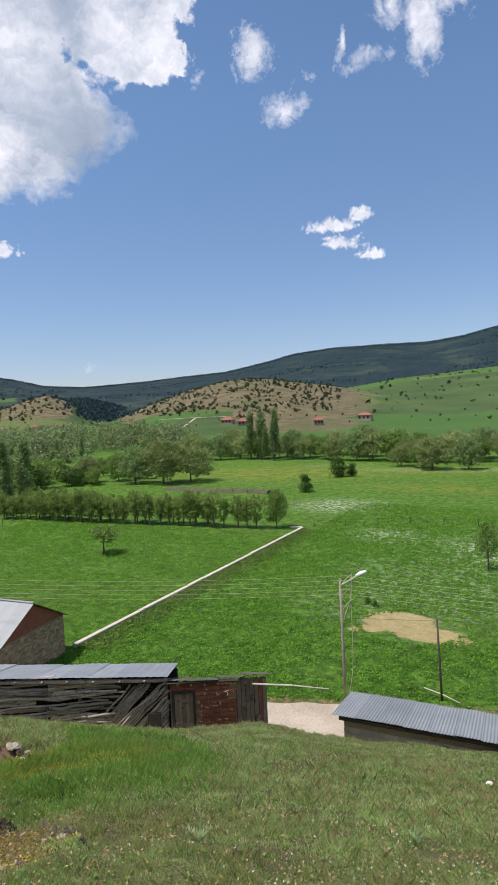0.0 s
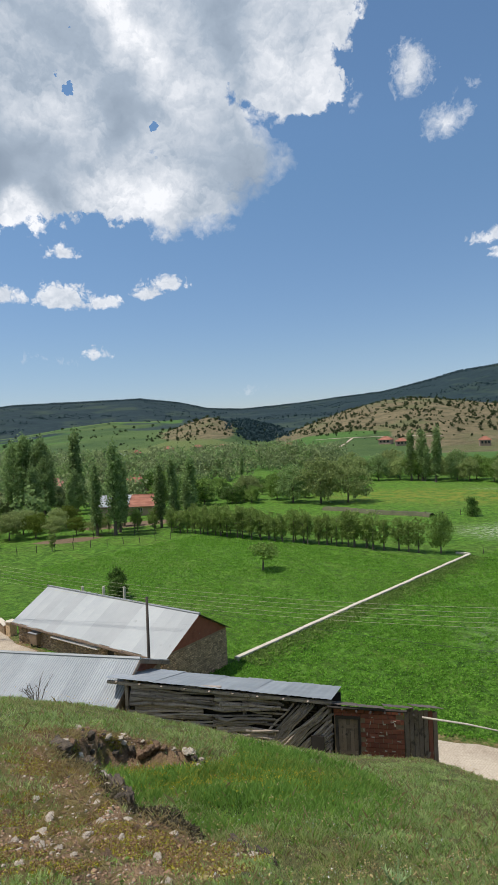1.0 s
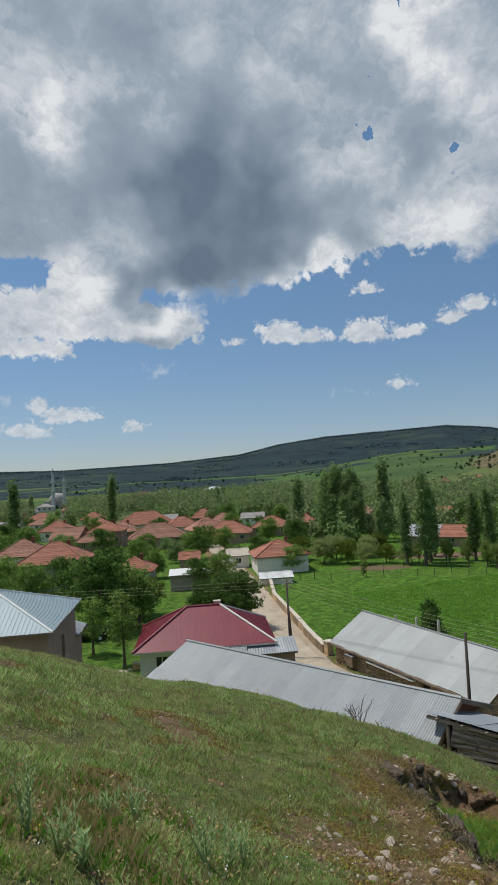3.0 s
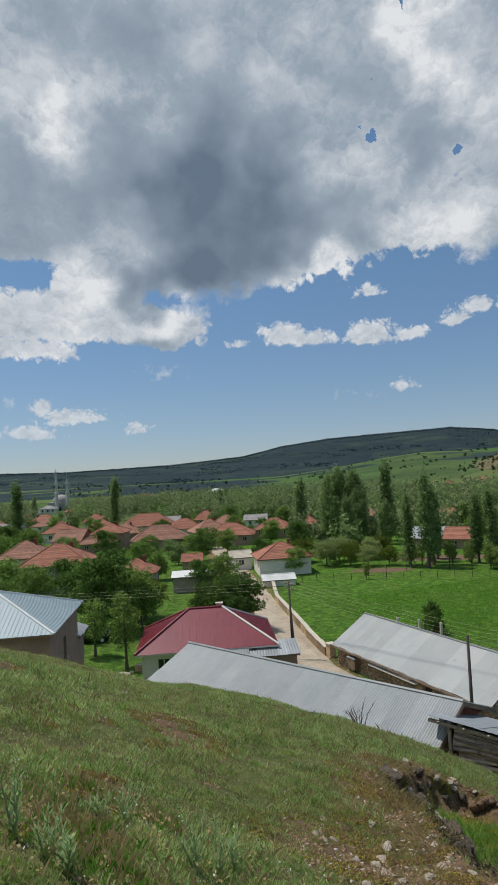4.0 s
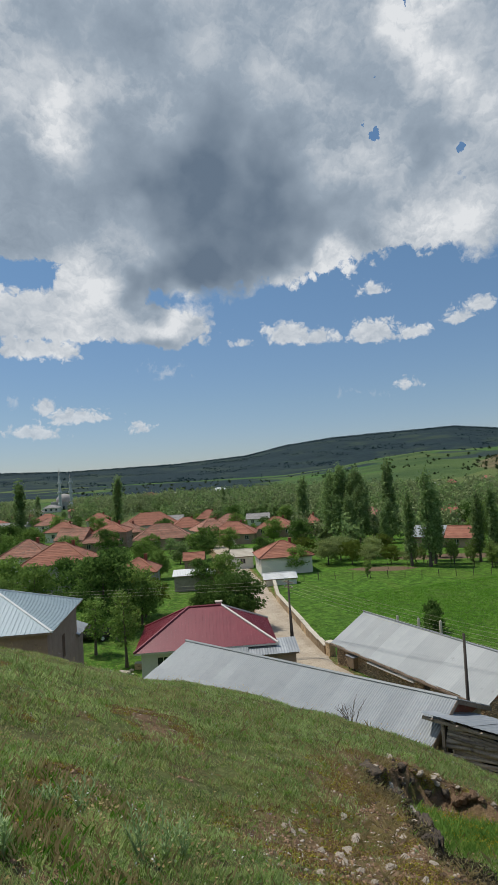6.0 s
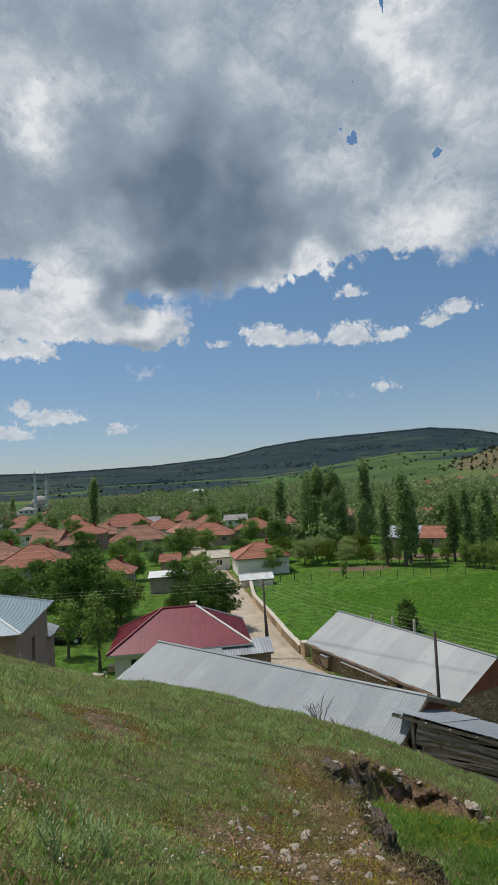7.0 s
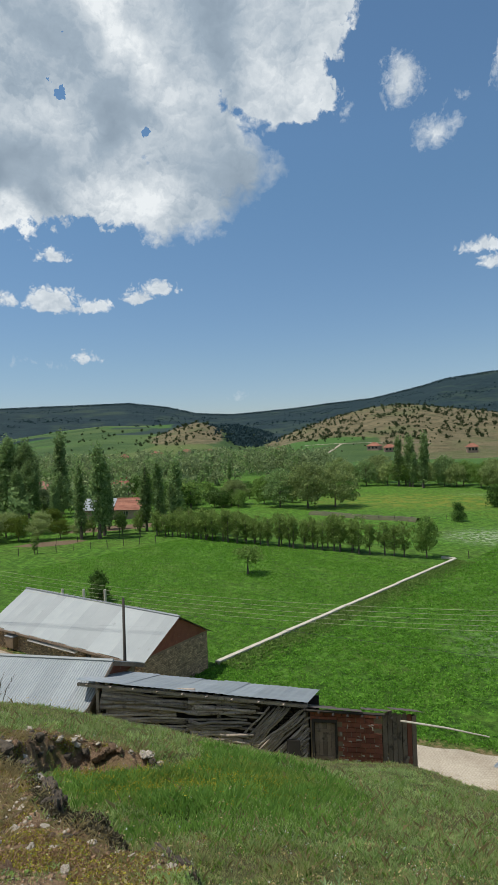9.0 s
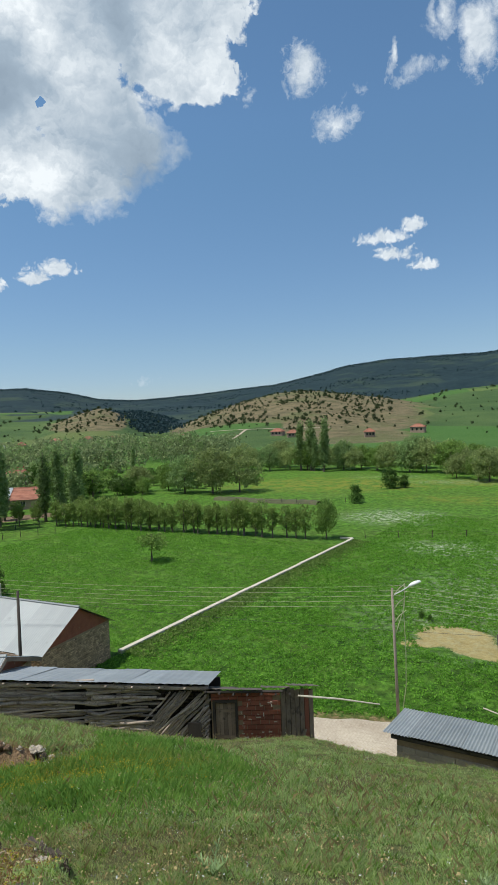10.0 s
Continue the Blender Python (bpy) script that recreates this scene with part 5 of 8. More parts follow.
def make_red_house():
    """The farmhouse with a wine-red ribbed metal hip roof."""
    W, D, wall, roof, over = 9.9, 7.2, 2.7, 2.25, 0.5
    h = thing("house", pose(-49.7, 9.9, 0.45, 0, 0, 77.9 + 180), "whitewashed farmhouse with a wine red ribbed metal hip roof", "house")
    h.matrix_basis = pose(-49.7, 9.9, 0.45, 0, 0, 77.9)
    for (long_, m), count in zip(((W, pose(-W / 2, -D / 2, -0.6)), (D - 0.62, pose(W / 2, -D / 2 + 0.31, -0.6, 0, 0, 90)), (W, pose(W / 2, D / 2, -0.6, 0, 0, 180)), (D - 0.62, pose(-W / 2, D / 2 - 0.31, -0.6, 0, 0, -90))), (3, 2, 3, 2)):
        gaps = [(long_ * (i + 0.5) / count - 0.5, long_ * (i + 0.5) / count + 0.5, 1.6, 2.75) for i in range(count)]
        bm = bmesh.new()
        wall_panel(bm, long_, wall + 0.55, 0.3, gaps, m)
        part("wall", bm, PLASTER, h)
        for g in gaps:
            window(h, m @ pose(g[0], 0.05, g[2]), 1.0, 1.15)
    ex, ey = W / 2 + over, D / 2 + over
    low, top = wall - 0.05, wall + roof
    rx = ex - ey
    bm = bmesh.new()
    block(bm, -ex + 0.02, ex - 0.02, -ey + 0.02, ey - 0.02, low - 0.14, low - 0.02)
    part("eaves_board", bm, PLASTER, h)
    for name, ea, eb, ta, tb in (("front", (-ex, -ey), (ex, -ey), (-rx, 0), (rx, 0)), ("back", (ex, ey), (-ex, ey), (rx, 0), (-rx, 0)), ("end", (ex, -ey), (ex, ey), (rx, 0), (rx, 0)), ("end", (-ex, ey), (-ex, -ey), (-rx, 0), (-rx, 0))):
        a, b, c, d = Vector((*ea, low)), Vector((*eb, low)), Vector((*ta, top)), Vector((*tb, top))
        sl = mesh_object("roof_slope", [a, b, d, c] if (d - c).length > 0.01 else [a, b, c], [(0, 1, 2, 3)] if (d - c).length > 0.01 else [(0, 1, 2)], RED_METAL, h)
        along, long_ = (b - a).normalized(), (b - a).length
        rise = ((c + d) / 2 - (a + b) / 2)
        run, up_ = rise.length, rise.normalized()
        normal = along.cross(up_)
        full = ey / run
        n = int(long_ / 0.27)
        bm = bmesh.new()
        for i in range(1, n):
            s = long_ * i / n
            reach = min(s, long_ - s, ey) / ey * run - 0.04
            if reach < 0.15:
                continue
            m = Matrix((along, up_, normal)).transposed().to_4x4()
            m.translation = a + along * s
            block(bm, -0.03, 0.03, -0.02, reach, 0.001, 0.02, m)
        part("roof_ribs", bm, RED_METAL, sl)
    for i, (p, q) in enumerate((((-rx, 0), (rx, 0)), ((rx, 0), (ex, -ey)), ((rx, 0), (ex, ey)), ((-rx, 0), (-ex, -ey)), ((-rx, 0), (-ex, ey)))):
        bm = bmesh.new()
        za, zb = (top, top) if i == 0 else (top, low)
        cap_line(bm, (*p, za + 0.03), (*q, zb + 0.04), 0.1)
        part("ridge_cap", bm, PLASTER if i in (1, 2) else RED_METAL, h, "white ridge flashing" if i in (1, 2) else "")
    bm = bmesh.new()
    block(bm, 0.9, 1.4, 0.5, 1.0, top - 0.9, top + 0.12)
    block(bm, 0.85, 1.45, 0.45, 1.05, top + 0.122, top + 0.2)
    part("chimney", bm, CONCRETE, h)
    return h


make_red_house()


def make_lean_to(label, x, y, z, turn, w_, d, tall, fall, material, walls=None):
    """A small lean-to: four thin walls under a sheet roof that falls to the front."""
    h = thing("lean_to", pose(x, y, z, 0, 0, turn), label, "shed")
    bm = bmesh.new()
    block(bm, 0, w_, 0, 0.15, -0.6, tall - fall)
    block(bm, 0, w_, d - 0.15, d, -0.6, tall - 0.05)
    block(bm, 0, 0.15, 0.151, d - 0.151, -0.6, tall - fall)
    block(bm, w_ - 0.15, w_, 0.151, d - 0.151, -0.6, tall - fall)
    part("wall", bm, walls or PALE_BRICK, h)
    sheet_roof(h, slope(-0.25, -0.35, tall - fall - 0.02, w_ + 0.25, -0.35, tall - fall - 0.02, -0.25, d + 0.1, tall + 0.06), w_ + 0.5, d + 0.5, material, 0.9, 4, 0.012)
    bm = bmesh.new()
    block(bm, -0.2, w_ + 0.2, -0.3, -0.22, tall - fall - 0.16, tall - fall - 0.05)
    part("eaves_board", bm, PLANK, h)
    return h


make_lean_to("grey sheet roofed lean-to beside the red roofed house", -44.3, 11.9, 0.3, 77.9, 3.6, 2.2, 2.7, 0.35, OLD_ZINC)
make_lean_to("small brick lean-to with flat grey sheet roof", -44.9, 7.9, 0.3, 77.9, 3.8, 1.6, 2.75, 0.3, ZINC)


def make_left_barn():
    """The tall dusty brick barn with a bluish sheet metal hip roof."""
    W, D, wall, roof, over = 8.0, 8.0, 4.3, 1.75, 0.35
    h = thing("brick_barn", pose(-39.3, -4.9, 4.0, 0, 0, 79.5), "dusty brick barn with pale blue-grey metal hip roof", "barn")
    for long_, m in ((W, pose(-W / 2, -D / 2, -2.5)), (D - 0.62, pose(W / 2, -D / 2 + 0.31, -2.5, 0, 0, 90)), (W, pose(W / 2, D / 2, -2.5, 0, 0, 180)), (D - 0.62, pose(-W / 2, D / 2 - 0.31, -2.5, 0, 0, -90))):
        bm = bmesh.new()
        wall_panel(bm, long_, wall + 2.5, 0.3, [(3.2, 4.0, 4.2, 5.6)], m)
        part("wall", bm, PALE_BRICK, h)
    ex, ey = W / 2 + over, D / 2 + over
    low, top, rx = wall - 0.05, wall + roof, 0.05
    for ea, eb, ta, tb in (((-ex, -ey), (ex, -ey), (-rx, 0), (rx, 0)), ((ex, ey), (-ex, ey), (rx, 0), (-rx, 0)), ((ex, -ey), (ex, ey), (rx, 0), (rx, 0)), ((-ex, ey), (-ex, -ey), (-rx, 0), (-rx, 0))):
        a, b, c = Vector((*ea, low)), Vector((*eb, low)), Vector((0, 0, top))
        sl = mesh_object("roof_slope", [a, b, c], [(0, 1, 2)], BLUE_ZINC, h)
        along, long_ = (b - a).normalized(), (b - a).length
        rise = c - (a + b) / 2
        m = Matrix((along, rise.normalized(), along.cross(rise.normalized()))).transposed().to_4x4()
        bm = bmesh.new()
        n = int(long_ / 0.24)
        for i in range(1, n):
            s = long_ * i / n
            reach = min(s, long_ - s) / (long_ / 2) * rise.length - 0.03
            m.translation = a + along * s
            block(bm, -0.03, 0.03, -0.01, reach, 0.001, 0.022, m)
        part("roof_ribs", bm, BLUE_ZINC, sl)
    for sx, sy in ((-1, -1), (1, -1), (1, 1), (-1, 1)):
        bm = bmesh.new()
        cap_line(bm, (0, 0, top + 0.02), (sx * ex, sy * ey, low + 0.02), 0.07)
        part("ridge_cap", bm, LAMP_GREY, h)
    bm = bmesh.new()
    block(bm, -ex + 0.03, ex - 0.03, -ey + 0.03, ey - 0.03, low - 0.12, low - 0.02)
    part("eaves_board", bm, PLANK, h)
    return h


make_left_barn()
make_lean_to("narrow brick lean-to against the brick barn", -42.3, -0.35, 3.9, 169.5, 2.6, 1.6, 3.0, 0.75, OLD_ZINC)

# village houses: label, x, y, turn, width, depth, wall, roof, style, walls, roofing, windows
V = "village houses"
house("large house with red clay tile hip roof among trees", -95.5, -2.6, 80, 9.6, 8.2, 4.6, 2.5, "hip", GREY_PLASTER, TILE, (2, 2, 2, 2), group=V)
house("house with worn red tile roof behind trees", -107, -8.0, 80, 7.5, 7, 4.6, 2.2, "hip", PLASTER, OLD_TILE, group=V)
house("small grey house with orange tile roof", -92.5, 8.6, 75, 5.4, 5.2, 2.9, 1.6, "hip", GREY_PLASTER, TILE, (1, 1, 1, 1), group=V)
house("small brick shed with orange tile roof", -108, 19.9, 78, 3.4, 3.6, 1.9, 1.0, "gable", PALE_BRICK, TILE, (0, 1, 0, 0), over=0.3, smoke=False, group=V)
house("old house with mossy tile roof", -149, 5.0, 70, 7.2, 6.4, 2.6, 2.1, "hip", PALE_BRICK, OLD_TILE, group=V)
house("two-storey house with red tile roof", -155, 8.4, 75, 8.0, 8.0, 4.4, 2.0, "hip", PALE_BRICK, TILE, (3, 2, 3, 2), group=V)
house("long house with red tile hip roof", -187, 21.5, 85, 16, 10, 3.6, 3.2, "hip", PLASTER, TILE, (4, 2, 4, 2), group=V)
house("broad brick house with worn tile roof", -145.5, 19.4, 82, 13, 9, 2.9, 2.9, "hip", PALE_BRICK, OLD_TILE, (4, 2, 4, 2), group=V)
house("broad house with red tile roof", -144, 36.5, 70, 11, 8.5, 2.7, 2.5, "hip", PALE_BRICK, TILE, (3, 2, 3, 2), group=V)
house("house with red tile roof beyond gardens", -153, 33.0, 95, 9, 8, 3.2, 2.6, "hip", PLASTER, OLD_TILE, group=V)
house("far house with pointed tile roof", -207, 44, 80, 8, 7, 2.8, 2.6, "hip", PALE_BRICK, TILE, group=V)
house("house with tile roof near poplars", -150.5, 50, 65, 9.6, 8, 2.6, 2.3, "hip", PALE_BRICK, TILE, (3, 2, 3, 2), group=V)
house("low house with grey metal roof", -190, 57, 70, 7, 6, 2.4, 1.4, "gable", PLASTER, GREY_ROOF, smoke=False, group=V)
house("narrow house with red tile roof beside poplar", -150, 59.5, 75, 4.6, 6, 3.2, 1.8, "hip", PALE_BRICK, TILE, (1, 1, 1, 1), group=V)
house("house with faded tile roof behind poplars", -163, 84, 60, 8, 7, 2.6, 2.2, "hip", PALE_BRICK, OLD_TILE, group=V)
house("house with orange tile roof among trees", -148, 101, 55, 8, 7, 2.5, 2.2, "hip", PALE_BRICK, TILE, group=V)
house("old barn with brown gable roof", -157, -0.6, 60, 7.4, 6.5, 2.9, 2.4, "gable", PALE_BRICK, OLD_TILE, (1, 1, 0, 0), group=V)
house("far low house with tile roof", -240, -9, 80, 12, 8, 2.6, 2.2, "hip", PLASTER, OLD_TILE, group=V)
house("far house with red tile roof", -245, 8, 85, 9, 8, 3.0, 2.2, "hip", PLASTER, TILE, group=V)
house("house with dull grey roof at the village edge", -230, -22, 70, 10, 7, 2.6, 1.8, "gable", GREY_PLASTER, GREY_ROOF, smoke=False, group=V)
house("red tiled house in the village", -186, -4, 78, 9, 8, 3.2, 2.4, "hip", PLASTER, TILE, group=V)
house("tiled house beside gardens", -170, 13, 70, 8.5, 7.5, 3.0, 2.3, "hip", PALE_BRICK, OLD_TILE, group=V)
house("tiled house in the village row", -172, 30, 88, 9.5, 8, 3.0, 2.4, "hip", PLASTER, TILE, group=V)
house("old tiled house by the lane", -196, 8, 75, 9, 8, 3.0, 2.4, "hip", PALE_BRICK, TILE, group=V)
house("tiled house behind the lane", -178, 44, 72, 9, 8, 2.8, 2.3, "hip", PALE_BRICK, OLD_TILE, group=V)
house("house with a grey sheet roof behind", -205, 30, 72, 9, 7, 2.8, 1.6, "gable", PLASTER, GREY_ROOF, smoke=False, group=V)
house("white house with orange tile hip roof by the lane", -95.8, 32.6, 80.5, 8.3, 7.6, 2.95, 2.0, "hip", PLASTER, TILE, (0, 1, 2, 2), over=0.4, group=V)
house("whitewashed annexe with pale gable roof", -103.6, 27.6, 80, 3.6, 4.2, 2.2, 0.9, "gable", PLASTER, CONCRETE, (1, 0, 1, 0), over=0.25, smoke=False, group=V)
half_white = house("low barn with half white and half red roof", -105, 70.2, 40, 11.4, 6.5, 2.1, 1.8, "gable", PALE_BRICK, TILE, (2, 0, 2, 0), over=0.4, smoke=False, group=V)
sheet_roof(half_white, slope(-6.1, -3.75, 2.0, 0.4, -3.75, 2.0, -6.1, 0, 4.02), 6.5, 4.2, PALE_ZINC, 0.9, 4, 0.012)
# grey annexe with a flat white roof
make_lean_to("grey block annexe with flat white roof", -86.3, 12.9, 0.1, 78, 5.8, 3.4, 2.6, 0.3, LAMP_GREY, BLOCK)
house("low white shed with a pale sheet roof in the meadow corner", -84.4, 28.0, 78, 4.6, 3.0, 1.0, 0.55, "gable", PLASTER, LAMP_GREY, (0, 0, 0, 0), over=0.2, smoke=False, name="shed")



# ---- trees and plants ----
def leaf_cloud(centres, spread, per, size, rng, squash=1.0, droop=0.0):
    """Small pointed leaf clumps scattered round centres, as arrays of corners and faces."""
    n = len(centres) * per
    c = np.repeat(centres, per, 0) + rng.normal(0, 1, (n, 3)) * np.array([spread, spread, spread * squash])
    a = rng.normal(0, 1, (n, 3))
    a[:, 2] -= droop
    a /= np.linalg.norm(a, axis=1)[:, None]
    b = np.cross(a, rng.normal(0, 1, (n, 3)))
    b /= np.linalg.norm(b, axis=1)[:, None] + 1e-9
    s = size * rng.uniform(0.6, 1.35, (n, 1))
    verts = np.stack([c - a * s, c + b * s * 0.55, c + a * s, c - b * s * 0.55], 1).reshape(-1, 3)
    return verts, np.arange(n * 4).reshape(-1, 4)


def quads(name, verts, faces, material, parent=None):
    me = bpy.data.meshes.new(name)
    me.vertices.add(len(verts))
    me.vertices.foreach_set("co", np.asarray(verts, np.float32).ravel())
    k = faces.shape[1]
    me.loops.add(faces.size)
    me.loops.foreach_set("vertex_index", faces.ravel().astype(np.int32))
    me.polygons.add(len(faces))
    me.polygons.foreach_set("loop_start", (np.arange(len(faces)) * k).astype(np.int32))
    me.update(calc_edges=True)
    me.validate()
    me.materials.append(material)
    ob = new(name, me)
    if parent is not None:
        ob.parent = parent
    return ob


def tree(name, label, seed, tall, wide, stem, kind_, material, clumps, per, size, group=""):
    """A tapered trunk with limbs and a crown of leaf clumps. kind_: column, round, weeping, shrub or vase."""
    rng = np.random.RandomState(seed)
    t = thing(name, pose(0, 0, -60), label, name.replace("_", " "), group)
    verts, faces = [], []
    lean = rng.uniform(-0.04, 0.04, 2) * tall
    spine = [Vector((lean[0] * k * k, lean[1] * k * k, tall * 0.93 * k)) for k in (0, 0.12, 0.3, 0.55, 0.8, 1.0)]
    r0 = 0.018 * tall + 0.04
    tube([(0, 0, -0.3)] + spine, [r0 * 1.35, r0 * 1.15, r0 * 0.9, r0 * 0.7, r0 * 0.45, r0 * 0.25, 0.02], 7, verts, faces)
    tips = []
    limbs = {"column": 16, "round": 12, "weeping": 14, "shrub": 9, "vase": 11}[kind_]
    for i in range(limbs):
        k = stem + (0.95 - stem) * (i + rng.uniform(0, 0.8)) / limbs
        a = i * 2.4 + rng.uniform(-0.4, 0.4)
        h = tall * k * 0.93
        root = Vector((lean[0] * k * k, lean[1] * k * k, h))
        if kind_ == "column":
            reach, rise = wide / 2 * (1.0 - 0.65 * max(0, k - 0.45) / 0.55) * rng.uniform(0.5, 1.0), tall * 0.12
        else:
            reach, rise = wide / 2 * math.sqrt(max(0.08, 1 - (2 * (k - stem) / (1 - stem) - 0.75) ** 2 * 0.55)) * rng.uniform(0.65, 1.05), tall * rng.uniform(0.04, 0.16)
        tip = root + Vector((math.cos(a) * reach, math.sin(a) * reach, rise if h + rise < tall else 0.02))
        mid = root.lerp(tip, 0.5) + Vector((0, 0, -0.04 * tall if kind_ != "column" else 0.0))
        tube([root, mid, tip], [r0 * 0.32 * (1.1 - k * 0.6), r0 * 0.2 * (1.1 - k * 0.6), 0.012], 5, verts, faces)
        tips += [root.lerp(tip, 0.55), tip]
    mesh_object("trunk", verts, faces, BARK, t, soft=True)
    centres = []
    tips = np.array([tuple(p) for p in tips])
    while len(centres) < clumps:
        p = tips[rng.randint(len(tips))]
        q = p + rng.normal(0, 1, 3) * (wide * 0.13, wide * 0.13, tall * 0.05)
        k = q[2] / tall
        if k < stem * 0.8 or k > 1.0:
            continue
        if kind_ == "column":
            limit = wide / 2 * min(1.0, (k - stem * 0.6) * 6) * (1 if k < 0.55 else 1 - ((k - 0.55) / 0.47) ** 2)
        elif kind_ == "vase":
            u = (k - stem * 0.8) / (1 - stem * 0.8)
            limit = wide / 2 * math.sqrt(max(0.0, 1 - (2 * u - 1.15) ** 2 / 1.35)) * 1.05
        elif kind_ == "shrub":
            limit = wide / 2 * math.sqrt(max(0.0, 1 - k * k)) + 0.1
        else:
            u = (k - stem * 0.8) / (1 - stem * 0.8)
            limit = wide / 2 * math.sqrt(max(0.0, 1 - (2 * u - 0.9) ** 2 / 1.21)) * 1.08
        if math.hypot(q[0], q[1]) <= limit * rng.uniform(0.85, 1.12) + 0.05:
            centres.append(q)
    v, f = leaf_cloud(np.array(centres), size * 1.5, per, size, rng, 1.3 if kind_ == "column" else 0.8, 0.9 if kind_ == "weeping" else 0.0)
    quads("crown", v, f, material, t)
    return t


def plant(kinds, spots, seed, low=0.88, high=1.12):
    """Copies of the kinds on the ground at these spots (x, y, height)."""
    rng = random.Random(seed)
    for i, (x, y, tall) in enumerate(spots):
        source, own = kinds[i % len(kinds)]
        s = tall / own
        c = copy_thing(source, pose(x, y, float(height(x, y)) - 0.02, rng.uniform(-2, 2), rng.uniform(-2, 2), rng.uniform(0, 360)))
        wide_ = s * rng.uniform(low, high)
        c.scale = (wide_, wide_, s)


def drop_sources(kinds):
    for ob, _ in kinds:
        for o in list(ob.children_recursive) + [ob]:
            bpy.data.objects.remove(o)


poplars = [(tree("poplar", "tall slender dark green poplar", 40 + i, 15.0, wd, 0.08, "column", LEAF_POPLAR, 200, 14, 0.28), 15.0) for i, wd in enumerate((2.1, 2.5, 1.9))]
plant(poplars, [(-86.2, 151.1, 14.1), (-83.0, 151.5, 14.7), (-77.6, 148.8, 15.5), (-81.6, 150.5, 9.5), (-84.6, 53.4, 15.6), (-86.5, 55.5, 13.0), (-121.5, 67.3, 17.9), (-83.9, 62.2, 11.6),
                (-81.6, 63.4, 12.6), (-80.0, 65.8, 12.3), (-82.5, 66.8, 10.5), (-149.5, 136.3, 7.0), (-144.7, 141.7, 7.8), (-141, 53.8, 15.4), (-207, 12.7, 19.5), (-169.4, -14.6, 17.6),
                (-335, -20, 13), (-86.8, 51.4, 12.4), (-89.5, 57.0, 9.0), (-92.0, 60, 8.0), (-250, 60, 13), (-252, 63, 12), (-3.6, 150, 11.0), (2, 152, 9), (-10, 158, 10)], 1)
broad = [(tree("poplar", "broad many-stemmed poplar with pale green leaves", 60 + i, 17.0, wd, 0.06, "column", LEAF_POPLAR, 420, 15, 0.26), 17.0) for i, wd in enumerate((6.4, 4.8))]
plant(broad, [(-129.5, 57.0, 16.0), (-126.5, 58.2, 17.6), (-124.0, 60.4, 16.6), (-128, 62.5, 15.0), (-121.5, 59.5, 12.5), (-112, 53, 11.0), (-116, 64, 9.5), (-108, 58.5, 8.0)], 2)
fruit = [(tree("fruit_tree", "young upright leafy fruit tree in an orchard row", 80 + i, 4.6, wd, 0.20, "vase", LEAF_ROW, 95, 17, 0.115), 4.6) for i, wd in enumerate((2.1, 2.4, 1.8, 2.0))]
row_rng = random.Random(31)
row = [(-78.0 + 1.40 * i + row_rng.uniform(-0.35, 0.35), 60.3 + 0.205 * i + row_rng.uniform(-0.3, 0.3), 4.25 + row_rng.uniform(-0.75, 0.6)) for i in range(30)]
row += [(-77.4 + 1.9 * i + row_rng.uniform(-0.5, 0.5), 62.0 + 0.28 * i, 3.7 + row_rng.uniform(-0.6, 0.6)) for i in range(18)]
plant(fruit, row, 3)
plant(fruit, [(-79 - 1.9 * i, 61 + 1.2 * math.sin(i * 2.2), 3.0 + 0.6 * math.sin(i * 2.7)) for i in range(7)] + [(-78 + 2.4 * i, 64.5 + 0.31 * i, 4.2) for i in range(6)], 4)
plant(fruit, [(-81, 40.5, 2.6), (-85, 58.0, 3.9), (-87.5, 54.0, 3.4)], 5, 0.75, 0.95)
round_trees = [(tree("garden_tree", "round leafy garden tree, fresh green", 100 + i, 6.0, wd, 0.2, "round", mt, 300, 16, 0.15), 6.0) for i, (wd, mt) in enumerate(((5.0, LEAF_TREE), (5.8, LEAF_DARK), (4.4, LEAF_TREE)))]
plant(round_trees, [(-35.1, 67.4, 5.0)], 6, 0.72, 0.76)
plant(round_trees, [(-76.4, -5.2, 6.4), (-67, 2.4, 8.6), (-67.8, 6.4, 6.2), (-83.4, 19.6, 5.4), (-85.5, 16.8, 4.6), (-74, 1.4, 6.0), (-79, 6.0, 5.4), (-82, -1.0, 6.4), (-88, 4.8, 5.4),
                    (-85, -9, 6.6)], 7)
plant(round_trees, [(-70, -9, 6.0), (-100, 6, 5.6), (-99, 12.5, 5.0), (-112, 11, 5.4), (-118, 24, 5.0), (-122, 14, 5.6), (-126, 31, 5.2), (-132, 6, 6.4), (-119, -1, 6.2), (-135, 44, 6.0),
                    (-128, 48, 5.6), (-139, 28, 5.0), (-160, 42, 6.4), (-164, 22, 6.0), (-124, -14, 7), (-140, -10, 7), (-160, -16, 7), (-181, 6, 6.5), (-205, -6, 7), (-196, 50, 7), (-171, 60, 7), (-92.3, 33.9, 4.4), (-108, 33, 4.6)], 7)
village_rng = random.Random(5)
village_spots = []
while len(village_spots) < 130:
    az_, r_ = village_rng.uniform(70, 99), village_rng.uniform(105, 330)
    village_spots.append((-math.sin(radians(az_)) * r_, math.cos(radians(az_)) * r_, village_rng.uniform(1.8, 5.2)))
small_trees = [(tree("garden_tree", "leafy tree among the village houses", 110 + i, 4.5, wd, 0.18, "round", mt, 100, 12, 0.21), 4.5) for i, (wd, mt) in enumerate(((4.2, LEAF_TREE), (4.6, LEAF_DARK), (3.6, LEAF_POPLAR)))]
plant(small_trees, village_spots, 16)
